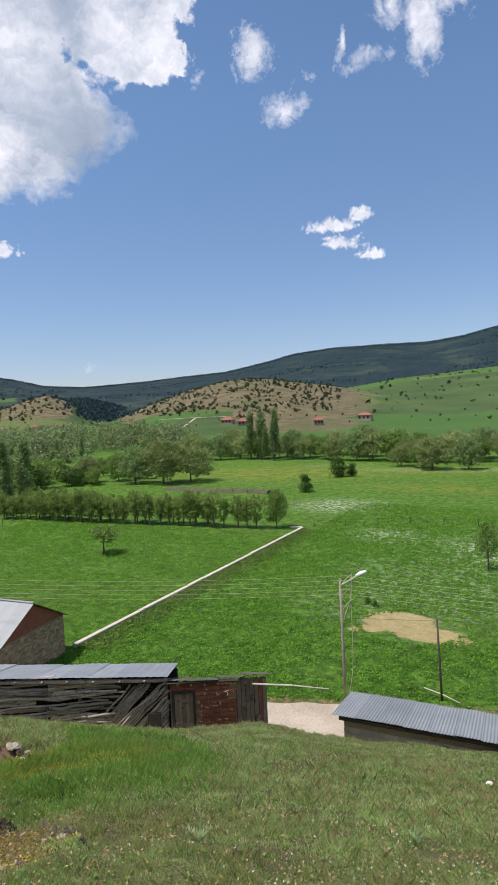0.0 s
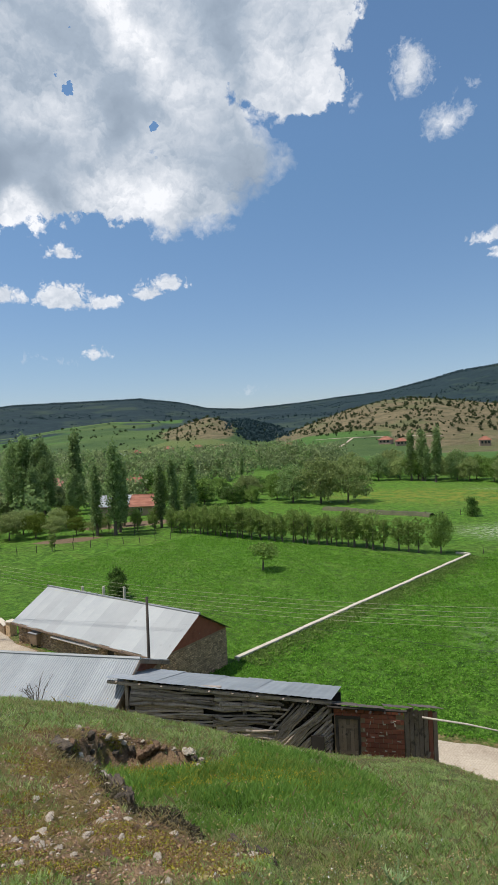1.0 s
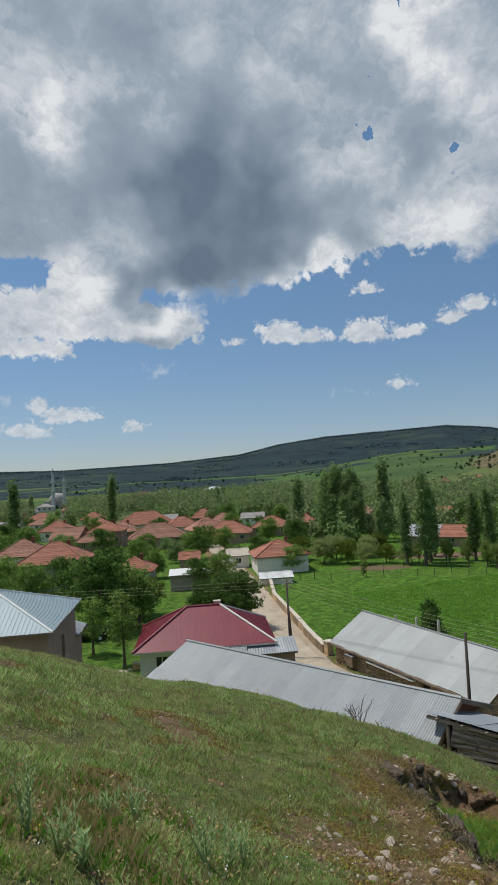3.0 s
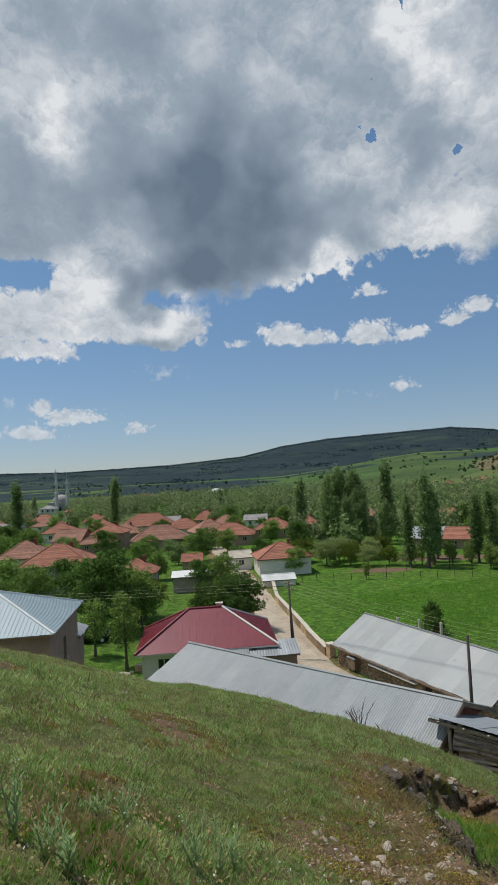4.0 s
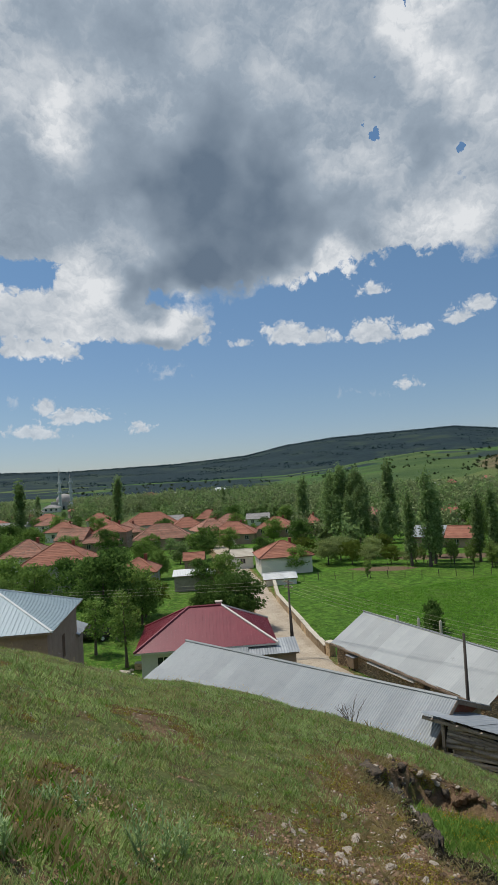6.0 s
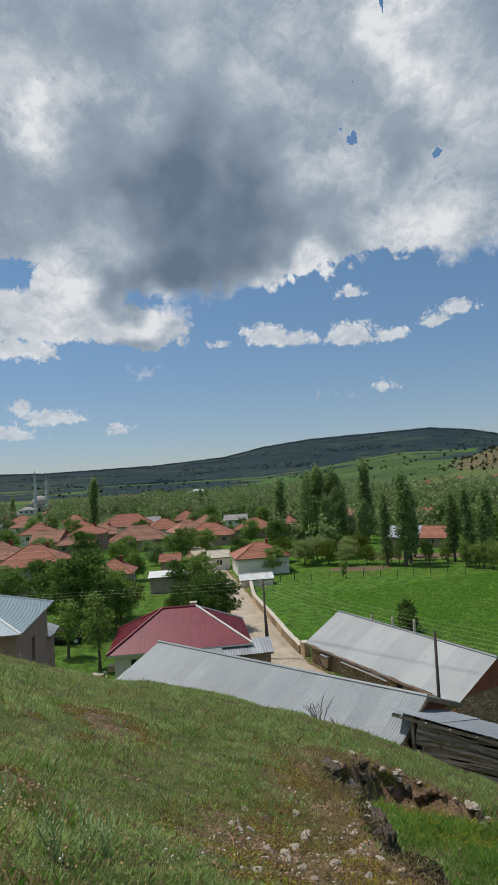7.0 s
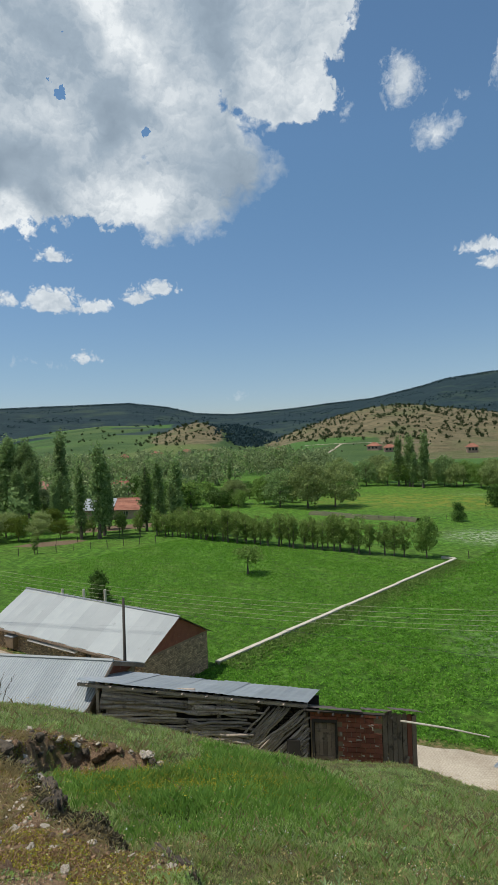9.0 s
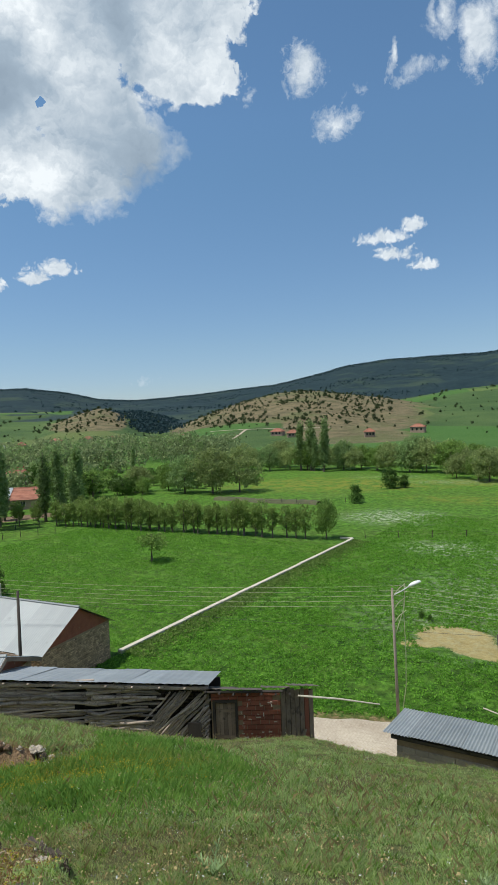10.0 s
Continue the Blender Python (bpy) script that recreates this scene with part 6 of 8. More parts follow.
pale = [(tree("garden_tree", "small pale green blossoming tree", 120 + i, 4.4, 5.0, 0.22, "round", LEAF_YELLOW if i else LEAF_WILLOW, 320, 18, 0.11), 4.4) for i in range(2)]
plant(pale, [(-96.7, 41.1, 4.6), (-94.2, 44.4, 4.3), (-92.0, 46.6, 3.6), (-90.7, 49.8, 3.2), (-100, 45, 4.4), (-103, 39, 4.4), (-88.5, 52.5, 3.2), (-71.5, 7.2, 4.8), (-98.5, 50.5, 4.0), (-101, 53.5, 4.0)], 8)
dense = [(tree("dense_tree", "dense dark green tree beside the farmhouse", 140, 6.0, 5.4, 0.06, "round", LEAF_DARK, 620, 24, 0.115), 6.0)]
plant(dense, [(-61.5, 15.6, 6.0), (-63.4, 13.0, 5.0)], 9)
slim = [(tree("slim_tree", "slim young tree with sparse leaves", 150, 6.2, 2.6, 0.3, "round", LEAF_TREE, 120, 14, 0.13), 6.2)]
plant(slim, [(-8.2, 57.2, 4.6), (-53.2, 3.6, 6.6), (-58.0, 1.2, 5.4)], 10)
willows = [(tree("willow", "broad pale green willow in the valley", 160 + i, 9.5, wd, 0.13, "weeping", mt, 300, 18, 0.235), 9.5) for i, (wd, mt) in enumerate(((9.5, LEAF_WILLOW), (8.0, LEAF_POPLAR), (10.5, LEAF_WILLOW), (8.6, LEAF_TREE)))]
plant(willows, [(-78.8, 100.2, 9.9), (-85.3, 98.8, 8.2), (-74.5, 104, 9.2), (-92, 101, 6.5), (-97, 97, 6.0)], 11)
rng_ = random.Random(77)
line = [(-101 + 5.2 * i + rng_.uniform(-1, 1), 148 + 4.5 * math.sin(i * 0.35) + 0.4 * i + rng_.uniform(-2, 2), rng_.uniform(6.2, 8.8)) for i in range(26)]
line += [(-112 + 8 * i + rng_.uniform(-2, 2), 162 + rng_.uniform(-4, 6), rng_.uniform(6.5, 9.0)) for i in range(18)]
plant(willows, line, 12)
plant(willows, [(-30.5, 133.9, 7.4), (-23.1, 135.2, 7.2), (-39, 139.6, 5.6), (-33.5, 137, 5.8), (-12, 131, 6.5), (-3, 133, 7.5)], 13)
edge_rows = [(-100 - 5 * i + rng_.uniform(-2, 2), 84 + 2.5 * i + rng_.uniform(-4, 4), rng_.uniform(4.2, 6.5)) for i in range(12)]
edge_rows += [(-96 - 4.5 * i, 78 + 2 * i + rng_.uniform(-2, 2), rng_.uniform(3.2, 4.6)) for i in range(8)]
plant(small_trees, edge_rows, 14)
orchard = []
while len(orchard) < 60:
    x_, y_ = rng_.uniform(-150, -84), rng_.uniform(90, 132)
    if 97 < 0.42 * (-x_ - 84) + y_ < 140 and y_ - 90 > 0.9 * (-x_ - 112) and math.hypot(x_ + 82, y_ - 100) > 8:
        orchard.append((x_, y_, rng_.uniform(2.2, 4.0)))
plant(small_trees, orchard, 18)
crooked = [(tree("lone_tree", "small crooked tree with a thick trunk alone in the meadow", 190, 3.1, 2.3, 0.5, "round", LEAF_TREE, 90, 16, 0.12), 3.1)]
plant(crooked, [(-47.5, 49.05, 3.2)], 17, 1.25, 1.35)
shrubs = [(tree("shrub", "small dark green shrub in the meadow", 180 + i, 2.4, 2.2, 0.03, "shrub", LEAF_DARK, 110, 16, 0.12), 2.4) for i in range(2)]
plant(shrubs, [(-44.3, 96.7, 3.4), (-46.1, 117.6, 4.3), (-43.8, 119, 2.9), (-51.6, 32.3, 2.9), (-43.5, 9.0, 1.5), (-15.3, 44.3, 0.6), (-14.6, 44.0, 0.5), (-50.6, 31.8, 2.2)], 15, 0.7, 0.9)
for kinds in (poplars, broad, fruit, round_trees, pale, dense, slim, willows, shrubs, crooked, small_trees):
    drop_sources(kinds)


def field_tufts(name, material, label, count, seed, where_, size):
    """Leafy tufts of weeds standing in the meadow."""
    rng = np.random.RandomState(seed)
    x, y = where_(rng, count)
    c = np.stack([x, y, height(x, y) + size * 0.45], -1)
    v, f = leaf_cloud(c, size * 0.55, 5, size * 0.55, rng, 0.5)
    tagged(quads(name, v, f, material), label, "weeds", kind="stuff")


def beside_wall(rng, count):
    k = rng.uniform(0, 1, count)
    return -30.6 - 1.3 * k + np.abs(rng.normal(0, 1.0, count)) * rng.choice([-0.3, 1.0, 1.0], count) + 0.45, 28.5 + 39.5 * k


def lush_field(rng, count):
    x, y = rng.uniform(-30.5, 4, count * 3), 20 + 68 * rng.uniform(0, 1, count * 3) ** 1.35
    keep = (0.5 + 0.6 * waves(x, y, 9, 41) + 0.4 * waves(x, y, 3, 42) > rng.uniform(-0.5, 0.8, len(x))) & (spot(x, y, -11.1, 40.7, 3.4, 2.8) < 0.5) & (y > interp(x, ROAD_LINE) + 2.4)
    return x[keep][:count], y[keep][:count]


def mown_field(rng, count):
    x, y = rng.uniform(-72, -31.5, count * 2), rng.uniform(29, 64, count * 2)
    keep = (0.5 + 0.6 * waves(x, y, 6, 43) > rng.uniform(-0.6, 0.8, len(x))) & (y - 24 > -0.45 * (x + 31) * 0.2)
    return x[keep][:count], y[keep][:count]


field_tufts("wall_weeds", LEAF_TREE, "dark leafy weeds along the field wall", 4200, 90, beside_wall, 0.17)
field_tufts("field_weeds", MEADOW_LEAF, "lush tufts of grass and weeds in the meadow", 34000, 91, lush_field, 0.13)
field_tufts("meadow_tufts", MEADOW_LEAF, "short tufts in the mown meadow", 34000, 92, mown_field, 0.09)


def far_woods():
    """Willow and poplar woods along the river plain, too many to count."""
    rng = np.random.RandomState(9)
    spots = []
    while len(spots) < 1150:
        az, r = rng.uniform(36, 104), 105 + 365 * rng.uniform(0, 1) ** 0.8
        x, y = -math.sin(math.radians(az)) * r, math.cos(math.radians(az)) * r
        if az < 62 and r > 330 or (az > 82 and r < 265) or (90.2 < az < 93.6) or (az > 70 and r < 215) or (az < 55.5 and r < 185) or (r < 118 + 2.2 * max(0, 62 - az)):
            continue
        if min(math.hypot(x - a, y - b) for a, b in HOUSE_SPOTS) < 9 or -113 < x < -96 and 55 < y < 82:
            continue
        if 0.5 + 0.5 * float(waves(np.array(x), np.array(y), 120, 31)) + rng.uniform(-0.35, 0.35) < 0.38:
            continue
        spots.append((x, y))
    spots = np.array(spots)
    tall = rng.uniform(5.5, 11.5, len(spots)) * np.where(np.hypot(spots[:, 0], spots[:, 1]) < 200, 0.62, 1.0)
    for name, material, pick in (("willow_woods", WOOD_LEAF, rng.rand(len(spots)) < 0.62), ("poplar_woods", LEAF_POPLAR, None)):
        pick = ~first if pick is None else pick
        first = pick
        vs, fs, k = [], [], 0
        for (x, y), h in zip(spots[pick], tall[pick]):
            n = 34
            d = rng.normal(0, 1, (n, 3))
            d /= np.linalg.norm(d, axis=1)[:, None]
            c = d * rng.uniform(0.6, 1.05, (n, 1)) * (h * rng.uniform(0.36, 0.58), h * rng.uniform(0.36, 0.58), h * 0.48) + (x, y, float(height(x, y)) + h * 0.52)
            v, f = leaf_cloud(c, 0.50, 6, 0.52, rng)
            vs.append(v)
            fs.append(f + k)
            k += len(v)
        ob = quads(name, np.concatenate(vs), np.concatenate(fs), material)
        tagged(ob, "pale riverside woods of willows and poplars" if "willow" in name else "darker woods between the willows", "woods", kind="stuff")


far_woods()


def hill_shrubs():
    """Dark junipers dotted over the dry hills and pastures."""
    rng = np.random.RandomState(14)
    vs, fs, k, count = [], [], 0, 0
    while count < 1500:
        az, r = rng.uniform(4, 92), rng.uniform(370, 1250)
        x, y = -math.sin(math.radians(az)) * r, math.cos(math.radians(az)) * r
        on_dry = float(layer(np.array(az), np.array(r), DRY_HILL, 345, 760, 0)) > 9 and r < 770
        on_small = float(layer(np.array(az), np.array(r), SMALL_HILL, 470, 820, 0)) > 9 and r < 830
        dense_ = 0.62 if on_dry and az > 21 else 0.45 if on_small else 0.035
        if rng.rand() > dense_ * (0.55 + 0.45 * float(waves(np.array(x), np.array(y), 70, 33))):
            continue
        h = (1.3 + 2.9 * rng.rand() ** 1.8) * (1.0 if r < 800 else 1.6)
        c = rng.normal(0, 0.17, (7, 3)) * (h, h, h * 0.9) + (x, y, float(height(x, y)) + h * 0.38)
        v, f = leaf_cloud(c, h * 0.12, 9, h * 0.17, rng)
        vs.append(v)
        fs.append(f + k)
        k += len(v)
        count += 1
    ob = quads("juniper_scrub", np.concatenate(vs), np.concatenate(fs), JUNIPER)
    tagged(ob, "dark juniper bushes dotted over dry hills", "bushes", kind="stuff")


hill_shrubs()


def far_forest():
    """Trees of the wooded ridges, one clump each, up to the skyline."""
    rng = np.random.RandomState(15)
    n = 42000
    az, r = rng.uniform(2, 100, n), rng.uniform(1000, 3150, n)
    x, y = -np.sin(np.radians(az)) * r, np.cos(np.radians(az)) * r
    dell = np.arange(n) < 600
    az = np.where(dell, 44.0 + rng.normal(0, 1.3, n), az)
    r = np.where(dell, rng.uniform(650, 1350, n), r)
    x, y = -np.sin(np.radians(az)) * r, np.cos(np.radians(az)) * r
    keep = dell | (r > 1400 + 140 * waves(x, y, 300, 24)) & (0.35 + waves(x, y, 420, 25) + 0.5 * waves(x, y, 130, 26) > rng.uniform(0.4, 2.4, n))
    keep |= r > 2800
    x, y = x[keep], y[keep]
    z = height(x, y)
    tall = rng.uniform(3, 7, len(x))
    c = np.repeat(np.stack([x, y, z + tall * 0.35], -1), 3, 0) + rng.normal(0, 1, (len(x) * 3, 3)) * (2.0, 2.0, 1.0)
    v, f = leaf_cloud(c, 0.9, 2, 2.1, rng)
    tagged(quads("ridge_forest", v, f, HAZED_RIDGE_LEAF), "forest covering the far ridges, its leaves coloured dark blue-green for haze", "forest", kind="stuff")


far_forest()


# ---- the grassy slope in front ----
def blades(name, material, label, count, where_, tall, wide, seed, bend=0.85):
    """Single bent blades; where_ gives x, y and a size factor."""
    rng = np.random.RandomState(seed)
    x, y, s = where_(rng, count)
    n = len(x)
    z = height(x, y) - 0.01
    h = 0.75 * s * rng.uniform(tall[0], tall[1], n)
    a, b = rng.uniform(0, 6.283, n), rng.uniform(0, 6.283, n)
    far_ = np.hypot(x, y)
    w_ = 0.65 * rng.uniform(wide[0], wide[1], n) * np.clip(far_ / 12.0, 0.26, 1.7)
    h = h * np.clip(0.40 + far_ / 18.0, 0.5, 1.0) * (1 - 0.30 * smooth((far_ - 12) / 5))
    side = np.stack([np.cos(a), np.sin(a), 0 * a], -1) * w_[:, None] / 2
    out = np.stack([np.cos(b), np.sin(b), 0 * b], -1) * (h * bend * rng.uniform(0.2, 1.2, n))[:, None]
    root = np.stack([x, y, z], -1)
    upright = np.stack([0 * h, 0 * h, h], -1)
    mid = root + out * 0.3 + upright * 0.6
    tip = root + out + upright
    verts = np.stack([root - side, root + side, mid + side * 0.8, tip], 1).reshape(-1, 3)
    faces = np.arange(n * 4).reshape(-1, 4)
    return tagged(quads(name, verts, faces, material), label, "grass", kind="stuff")


def slope_spread(rng, count):
    """Places over the slope, thinned out with distance, leaving bare ground open."""
    az = np.radians(rng.uniform(-4, 104, count * 2))
    r = 2.7 * (27.0 / 2.7) ** rng.uniform(0, 1, count * 2) ** 0.8
    x, y = -np.sin(az) * r, np.cos(az) * r
    tuft = 0.5 + 0.30 * waves(x, y, 1.3, 51) + 0.38 * waves(x, y, 0.36, 52)
    keep = (near_height(x, y) > 2.0) & (bareness(x, y) + rng.uniform(-0.45, 0.35, len(x)) < 0.5) & (hollow(x, y) < rng.uniform(0.35, 1.2, len(x))) & (tuft > rng.uniform(-0.1, 0.85, len(x)))
    keep &= (y < 16.6 + (x + 13) * 0.6) | (x > -10.8)
    keep &= (y < 17.7)
    x, y, tuft = x[keep][:count], y[keep][:count], tuft[keep][:count]
    return x, y, (0.45 + 0.85 * np.clip(tuft, 0, 1.2)) * (0.75 + 0.35 * smooth((y + 2 - x * 0.1 - 4) / 8))


def hollow_spread(rng, count):
    x, y = rng.uniform(-15, -2, count * 4), rng.uniform(3, 16, count * 4)
    keep = (hollow(x, y) > rng.uniform(0.05, 1.0, len(x))) & (bareness(x, y) < 0.4)
    x, y = x[keep][:count], y[keep][:count]
    return x, y, 0.8 + 0.3 * waves(x, y, 1.4, 61)


def tussocks(rng, count):
    """Blades gathered into tufts of their own size."""
    x, y, s = slope_spread(rng, count // 16)
    far_ = np.hypot(x, y)
    size = rng.uniform(0.6, 1.5, len(x))
    x, y, s, size, far_ = (np.repeat(v, 16) for v in (x, y, s, size, far_))
    wide = 0.014 * size * np.clip(far_ / 5, 0.8, 2.5)
    return x + rng.normal(0, 1, len(x)) * wide, y + rng.normal(0, 1, len(x)) * wide, s * size


def drifts(rng, count):
    """Drifts of withered grass, mostly on the thin soil about the ledge."""
    x, y, s = slope_spread(rng, count * 3)
    near_ = np.exp(-(((x + 8.5) / 4.5) ** 2 + ((y - 3.0) / 3.5) ** 2))
    keep = waves(x, y, 2.1, 77) + 0.6 * waves(x, y, 0.6, 78) + 1.1 * near_ > rng.uniform(0.3, 1.3, len(x))
    return x[keep][:count], y[keep][:count], s[keep][:count]


blades("slope_grass", BLADE, "knee-high grey-green grass on the slope", 340000, slope_spread, (0.05, 0.17), (0.004, 0.009), 70, 0.7)
blades("tussock_grass", BLADE, "tufts of taller grey-green grass on the slope", 110000, tussocks, (0.06, 0.15), (0.0035, 0.007), 74, 0.55)
blades("green_tussocks", BLADE_LUSH, "tufts of fresh green grass on the slope", 40000, tussocks, (0.05, 0.14), (0.004, 0.008), 75, 0.6)
blades("brown_grass", BLADE_DRY, "low withered grass in drifts over the slope", 52000, drifts, (0.04, 0.12), (0.004, 0.008), 76, 0.9)
blades("dry_stalks", BLADE_DRY, "dry straw stalks among the grass", 15000, slope_spread, (0.10, 0.30), (0.004, 0.007), 71, 0.7)
blades("green_grass", BLADE_LUSH, "fresh green grass among the grey grass", 70000, slope_spread, (0.04, 0.16), (0.005, 0.010), 72, 0.8)
blades("hollow_grass", HOLLOW_BLADE, "lush bright green grass in the hollow below the rocks", 60000, hollow_spread, (0.12, 0.36), (0.009, 0.017), 73, 0.6)


def petals(name, material, label, count, where_, seed, up_=(0.06, 0.22), size=0.009):
    rng = np.random.RandomState(seed)
    x, y, s = where_(rng, count)
    c = np.stack([x, y, height(x, y) + rng.uniform(*up_, len(x)) * s], -1)
    v, f = leaf_cloud(c, 0.015, 3, size, rng)
    return tagged(quads(name, v, f, material), label, "flowers", kind="stuff")


def some_of(where_, cx, cy, rx, ry):
    def pick(rng, count):
        x, y, s = where_(rng, count * 12)
        keep = spot(x, y, cx, cy, rx, ry) > rng.uniform(0.2, 0.9, len(x))
        return x[keep][:count], y[keep][:count], s[keep][:count]
    return pick


petals("seed_heads", BLADE_DRY, "pale seed heads over the grass", 7000, slope_spread, 84, (0.10, 0.26), 0.011)
petals("white_flowers", PETAL, "tiny white wildflowers in the grass", 900, slope_spread, 81)
petals("yellow_flowers", PETAL_YELLOW, "small yellow wildflowers in the lush hollow", 1600, some_of(hollow_spread, -8.0, 6.2, 2.2, 1.8), 82, (0.15, 0.3))
petals("violet_flowers", PETAL_VIOLET, "small violet wildflowers near the rocks", 260, some_of(slope_spread, -5.6, 1.8, 0.9, 0.5), 83)


def lip_moss(rng, count):
    x, y = rng.uniform(-11.5, -3.0, count * 8), rng.uniform(-1.2, 7.4, count * 8)
    keep = (bareness(x, y) > rng.uniform(0.3, 0.9, len(x))) & (waves(x, y, 0.9, 63) > 0.15)
    return x[keep][:count], y[keep][:count]


field_tufts("broad_weeds", LEAF_TREE, "low broad-leaved weeds scattered through the grass", 3200, 88, lambda rng, count: slope_spread(rng, count)[:2], 0.034)
field_tufts("grey_weeds", THISTLE, "low grey-leaved weeds scattered through the grass", 2200, 89, lambda rng, count: slope_spread(rng, count)[:2], 0.022)
field_tufts("moss_cushions", MOSS, "yellow-green moss cushions on the rocks", 52000, 95, lip_moss, 0.016)
field_tufts("brown_cushions", BROWN_TUFT, "low brown cushion plants on the thin soil", 36000, 99, lip_moss, 0.020)
field_tufts("rock_tufts", BLADE, "short tufts of grass among the rocks", 9000, 96, lambda rng, count: lip_moss(rng, count), 0.016)


def lip_face(rng, count):
    x = rng.uniform(-9.2, -4.2, count)
    return x, interp(x, LIP) + rng.normal(0.16, 0.1, count)


def lip_dry(rng, count):
    x, y = rng.uniform(-12.5, -3.6, count * 5), rng.uniform(0.5, 8.0, count * 5)
    d1, d2 = into_hollow(x, y)
    keep = (np.minimum(d1, d2) < 0.0) & (np.minimum(d1, d2) + rng.exponential(0.6, len(x)) > 0) & (waves(x, y, 1.1, 66) > rng.uniform(-0.6, 0.5, len(x)))
    x, y = x[keep][:count], y[keep][:count]
    return x, y, np.full(len(x), 0.8)


field_tufts("dark_moss", WITHERED, "dark shaggy growth on the face of the ledge", 12000, 97, lip_face, 0.03)
blades("ochre_grass", BLADE_DRY, "short ochre grass on the thin soil above the ledge", 14000, lip_dry, (0.07, 0.20), (0.006, 0.011), 98, 1.4)


def patch_weeds(rng, count):
    x, y = rng.uniform(-5.6, -3.2, count * 6), rng.uniform(-1.4, 0.9, count * 6)
    keep = (bareness(x, y) > rng.uniform(0.05, 0.9, len(x))) & (waves(x, y, 0.5, 68) > rng.uniform(-0.4, 0.7, len(x)))
    x, y = x[keep][:count], y[keep][:count]
    return x, y, np.full(len(x), 1.5)


blades("patch_stalks", BLADE_DRY, "dry stalks standing on bare soil patches", 2600, patch_weeds, (0.06, 0.20), (0.005, 0.009), 101, 0.5)
blades("patch_weeds", MEADOW_LEAF, "dark green weeds on bare soil patches", 4500, patch_weeds, (0.04, 0.13), (0.007, 0.014), 102, 0.8)


def thistle(x, y, tall, seed):
    """A grey-green thistle with lance leaves up its stems."""
    rng = random.Random(seed)
    t = thing("thistle", pose(x, y, float(height(x, y)), 0, 0, rng.uniform(0, 360)), "grey-green thistle with lance leaves in the grass", "weed")
    for k in range(rng.randint(3, 4)):
        a, lean_ = rng.uniform(0, 6.28), rng.uniform(0.02, 0.16)
        h = tall * rng.uniform(0.7, 1.0)
        tip = Vector((math.cos(a) * lean_, math.sin(a) * lean_, h))
        verts, faces = tube([(0, 0, -0.02), tip * 0.55, tip], [0.006, 0.005, 0.003], 5)
        stem_ = mesh_object("stem", verts, faces, THISTLE, t)
        vs, fs = [], []
        for i in range(22):
            f = 0.1 + 0.9 * i / 21
            p, b = tip * f, a + i * 2.4
            out, up2 = Vector((math.cos(b), math.sin(b), 0)), Vector((0, 0, 1))
            long_ = 0.065 * (1.2 - 0.6 * f)
            side_ = Vector((-out.y, out.x, 0)) * 0.0055
            n = len(vs)
            vs += [p, p + out * long_ * 0.5 + up2 * long_ * 0.55 + side_, p + out * long_ * 0.8 + up2 * long_ * 0.95, p + out * long_ * 0.5 + up2 * long_ * 0.55 - side_]
            fs.append((n, n + 1, n + 2, n + 3))
        mesh_object("leaves", vs, fs, THISTLE, stem_)


for i, (x, y, h) in enumerate(((-3.83, -0.50, 0.30), (-3.70, -0.36, 0.24), (-3.95, 0.42, 0.26), (-4.08, 0.55, 0.28), (-4.25, 0.70, 0.20), (-4.6, 0.10, 0.24), (-4.5, -0.06, 0.18), (-3.5, -0.25, 0.2), (-2.9, 3.9, 0.2), (-1.5, 5.6, 0.22))):
    thistle(x, y, h, i + 3)


# ---- rocks of the ledge ----
def rock_mesh(seed, material):
    rng = random.Random(seed)
    bm = bmesh.new()
    bmesh.ops.create_icosphere(bm, subdivisions=3, radius=1.0)
    shift = Vector((rng.uniform(0, 50), rng.uniform(0, 50), rng.uniform(0, 50)))
    planes = [(Vector((rng.gauss(0, 1), rng.gauss(0, 1), rng.gauss(0, 1))).normalized(), rng.uniform(0.55, 0.9)) for _ in range(9)]
    for v in bm.verts:
        d = v.co.normalized()
        r = min([1.0] + [k / max(d.dot(p), 1e-3) for p, k in planes if d.dot(p) > 0])
        r *= 1 + 0.26 * noise.fractal(d * 1.9 + shift, 0.8, 2.1, 5) + 0.10 * noise.noise(d * 5 + shift)
        v.co = d * r
    me = bpy.data.meshes.new("rock")
    bm.to_mesh(me)
    bm.free()
    me.materials.append(material)
    return me


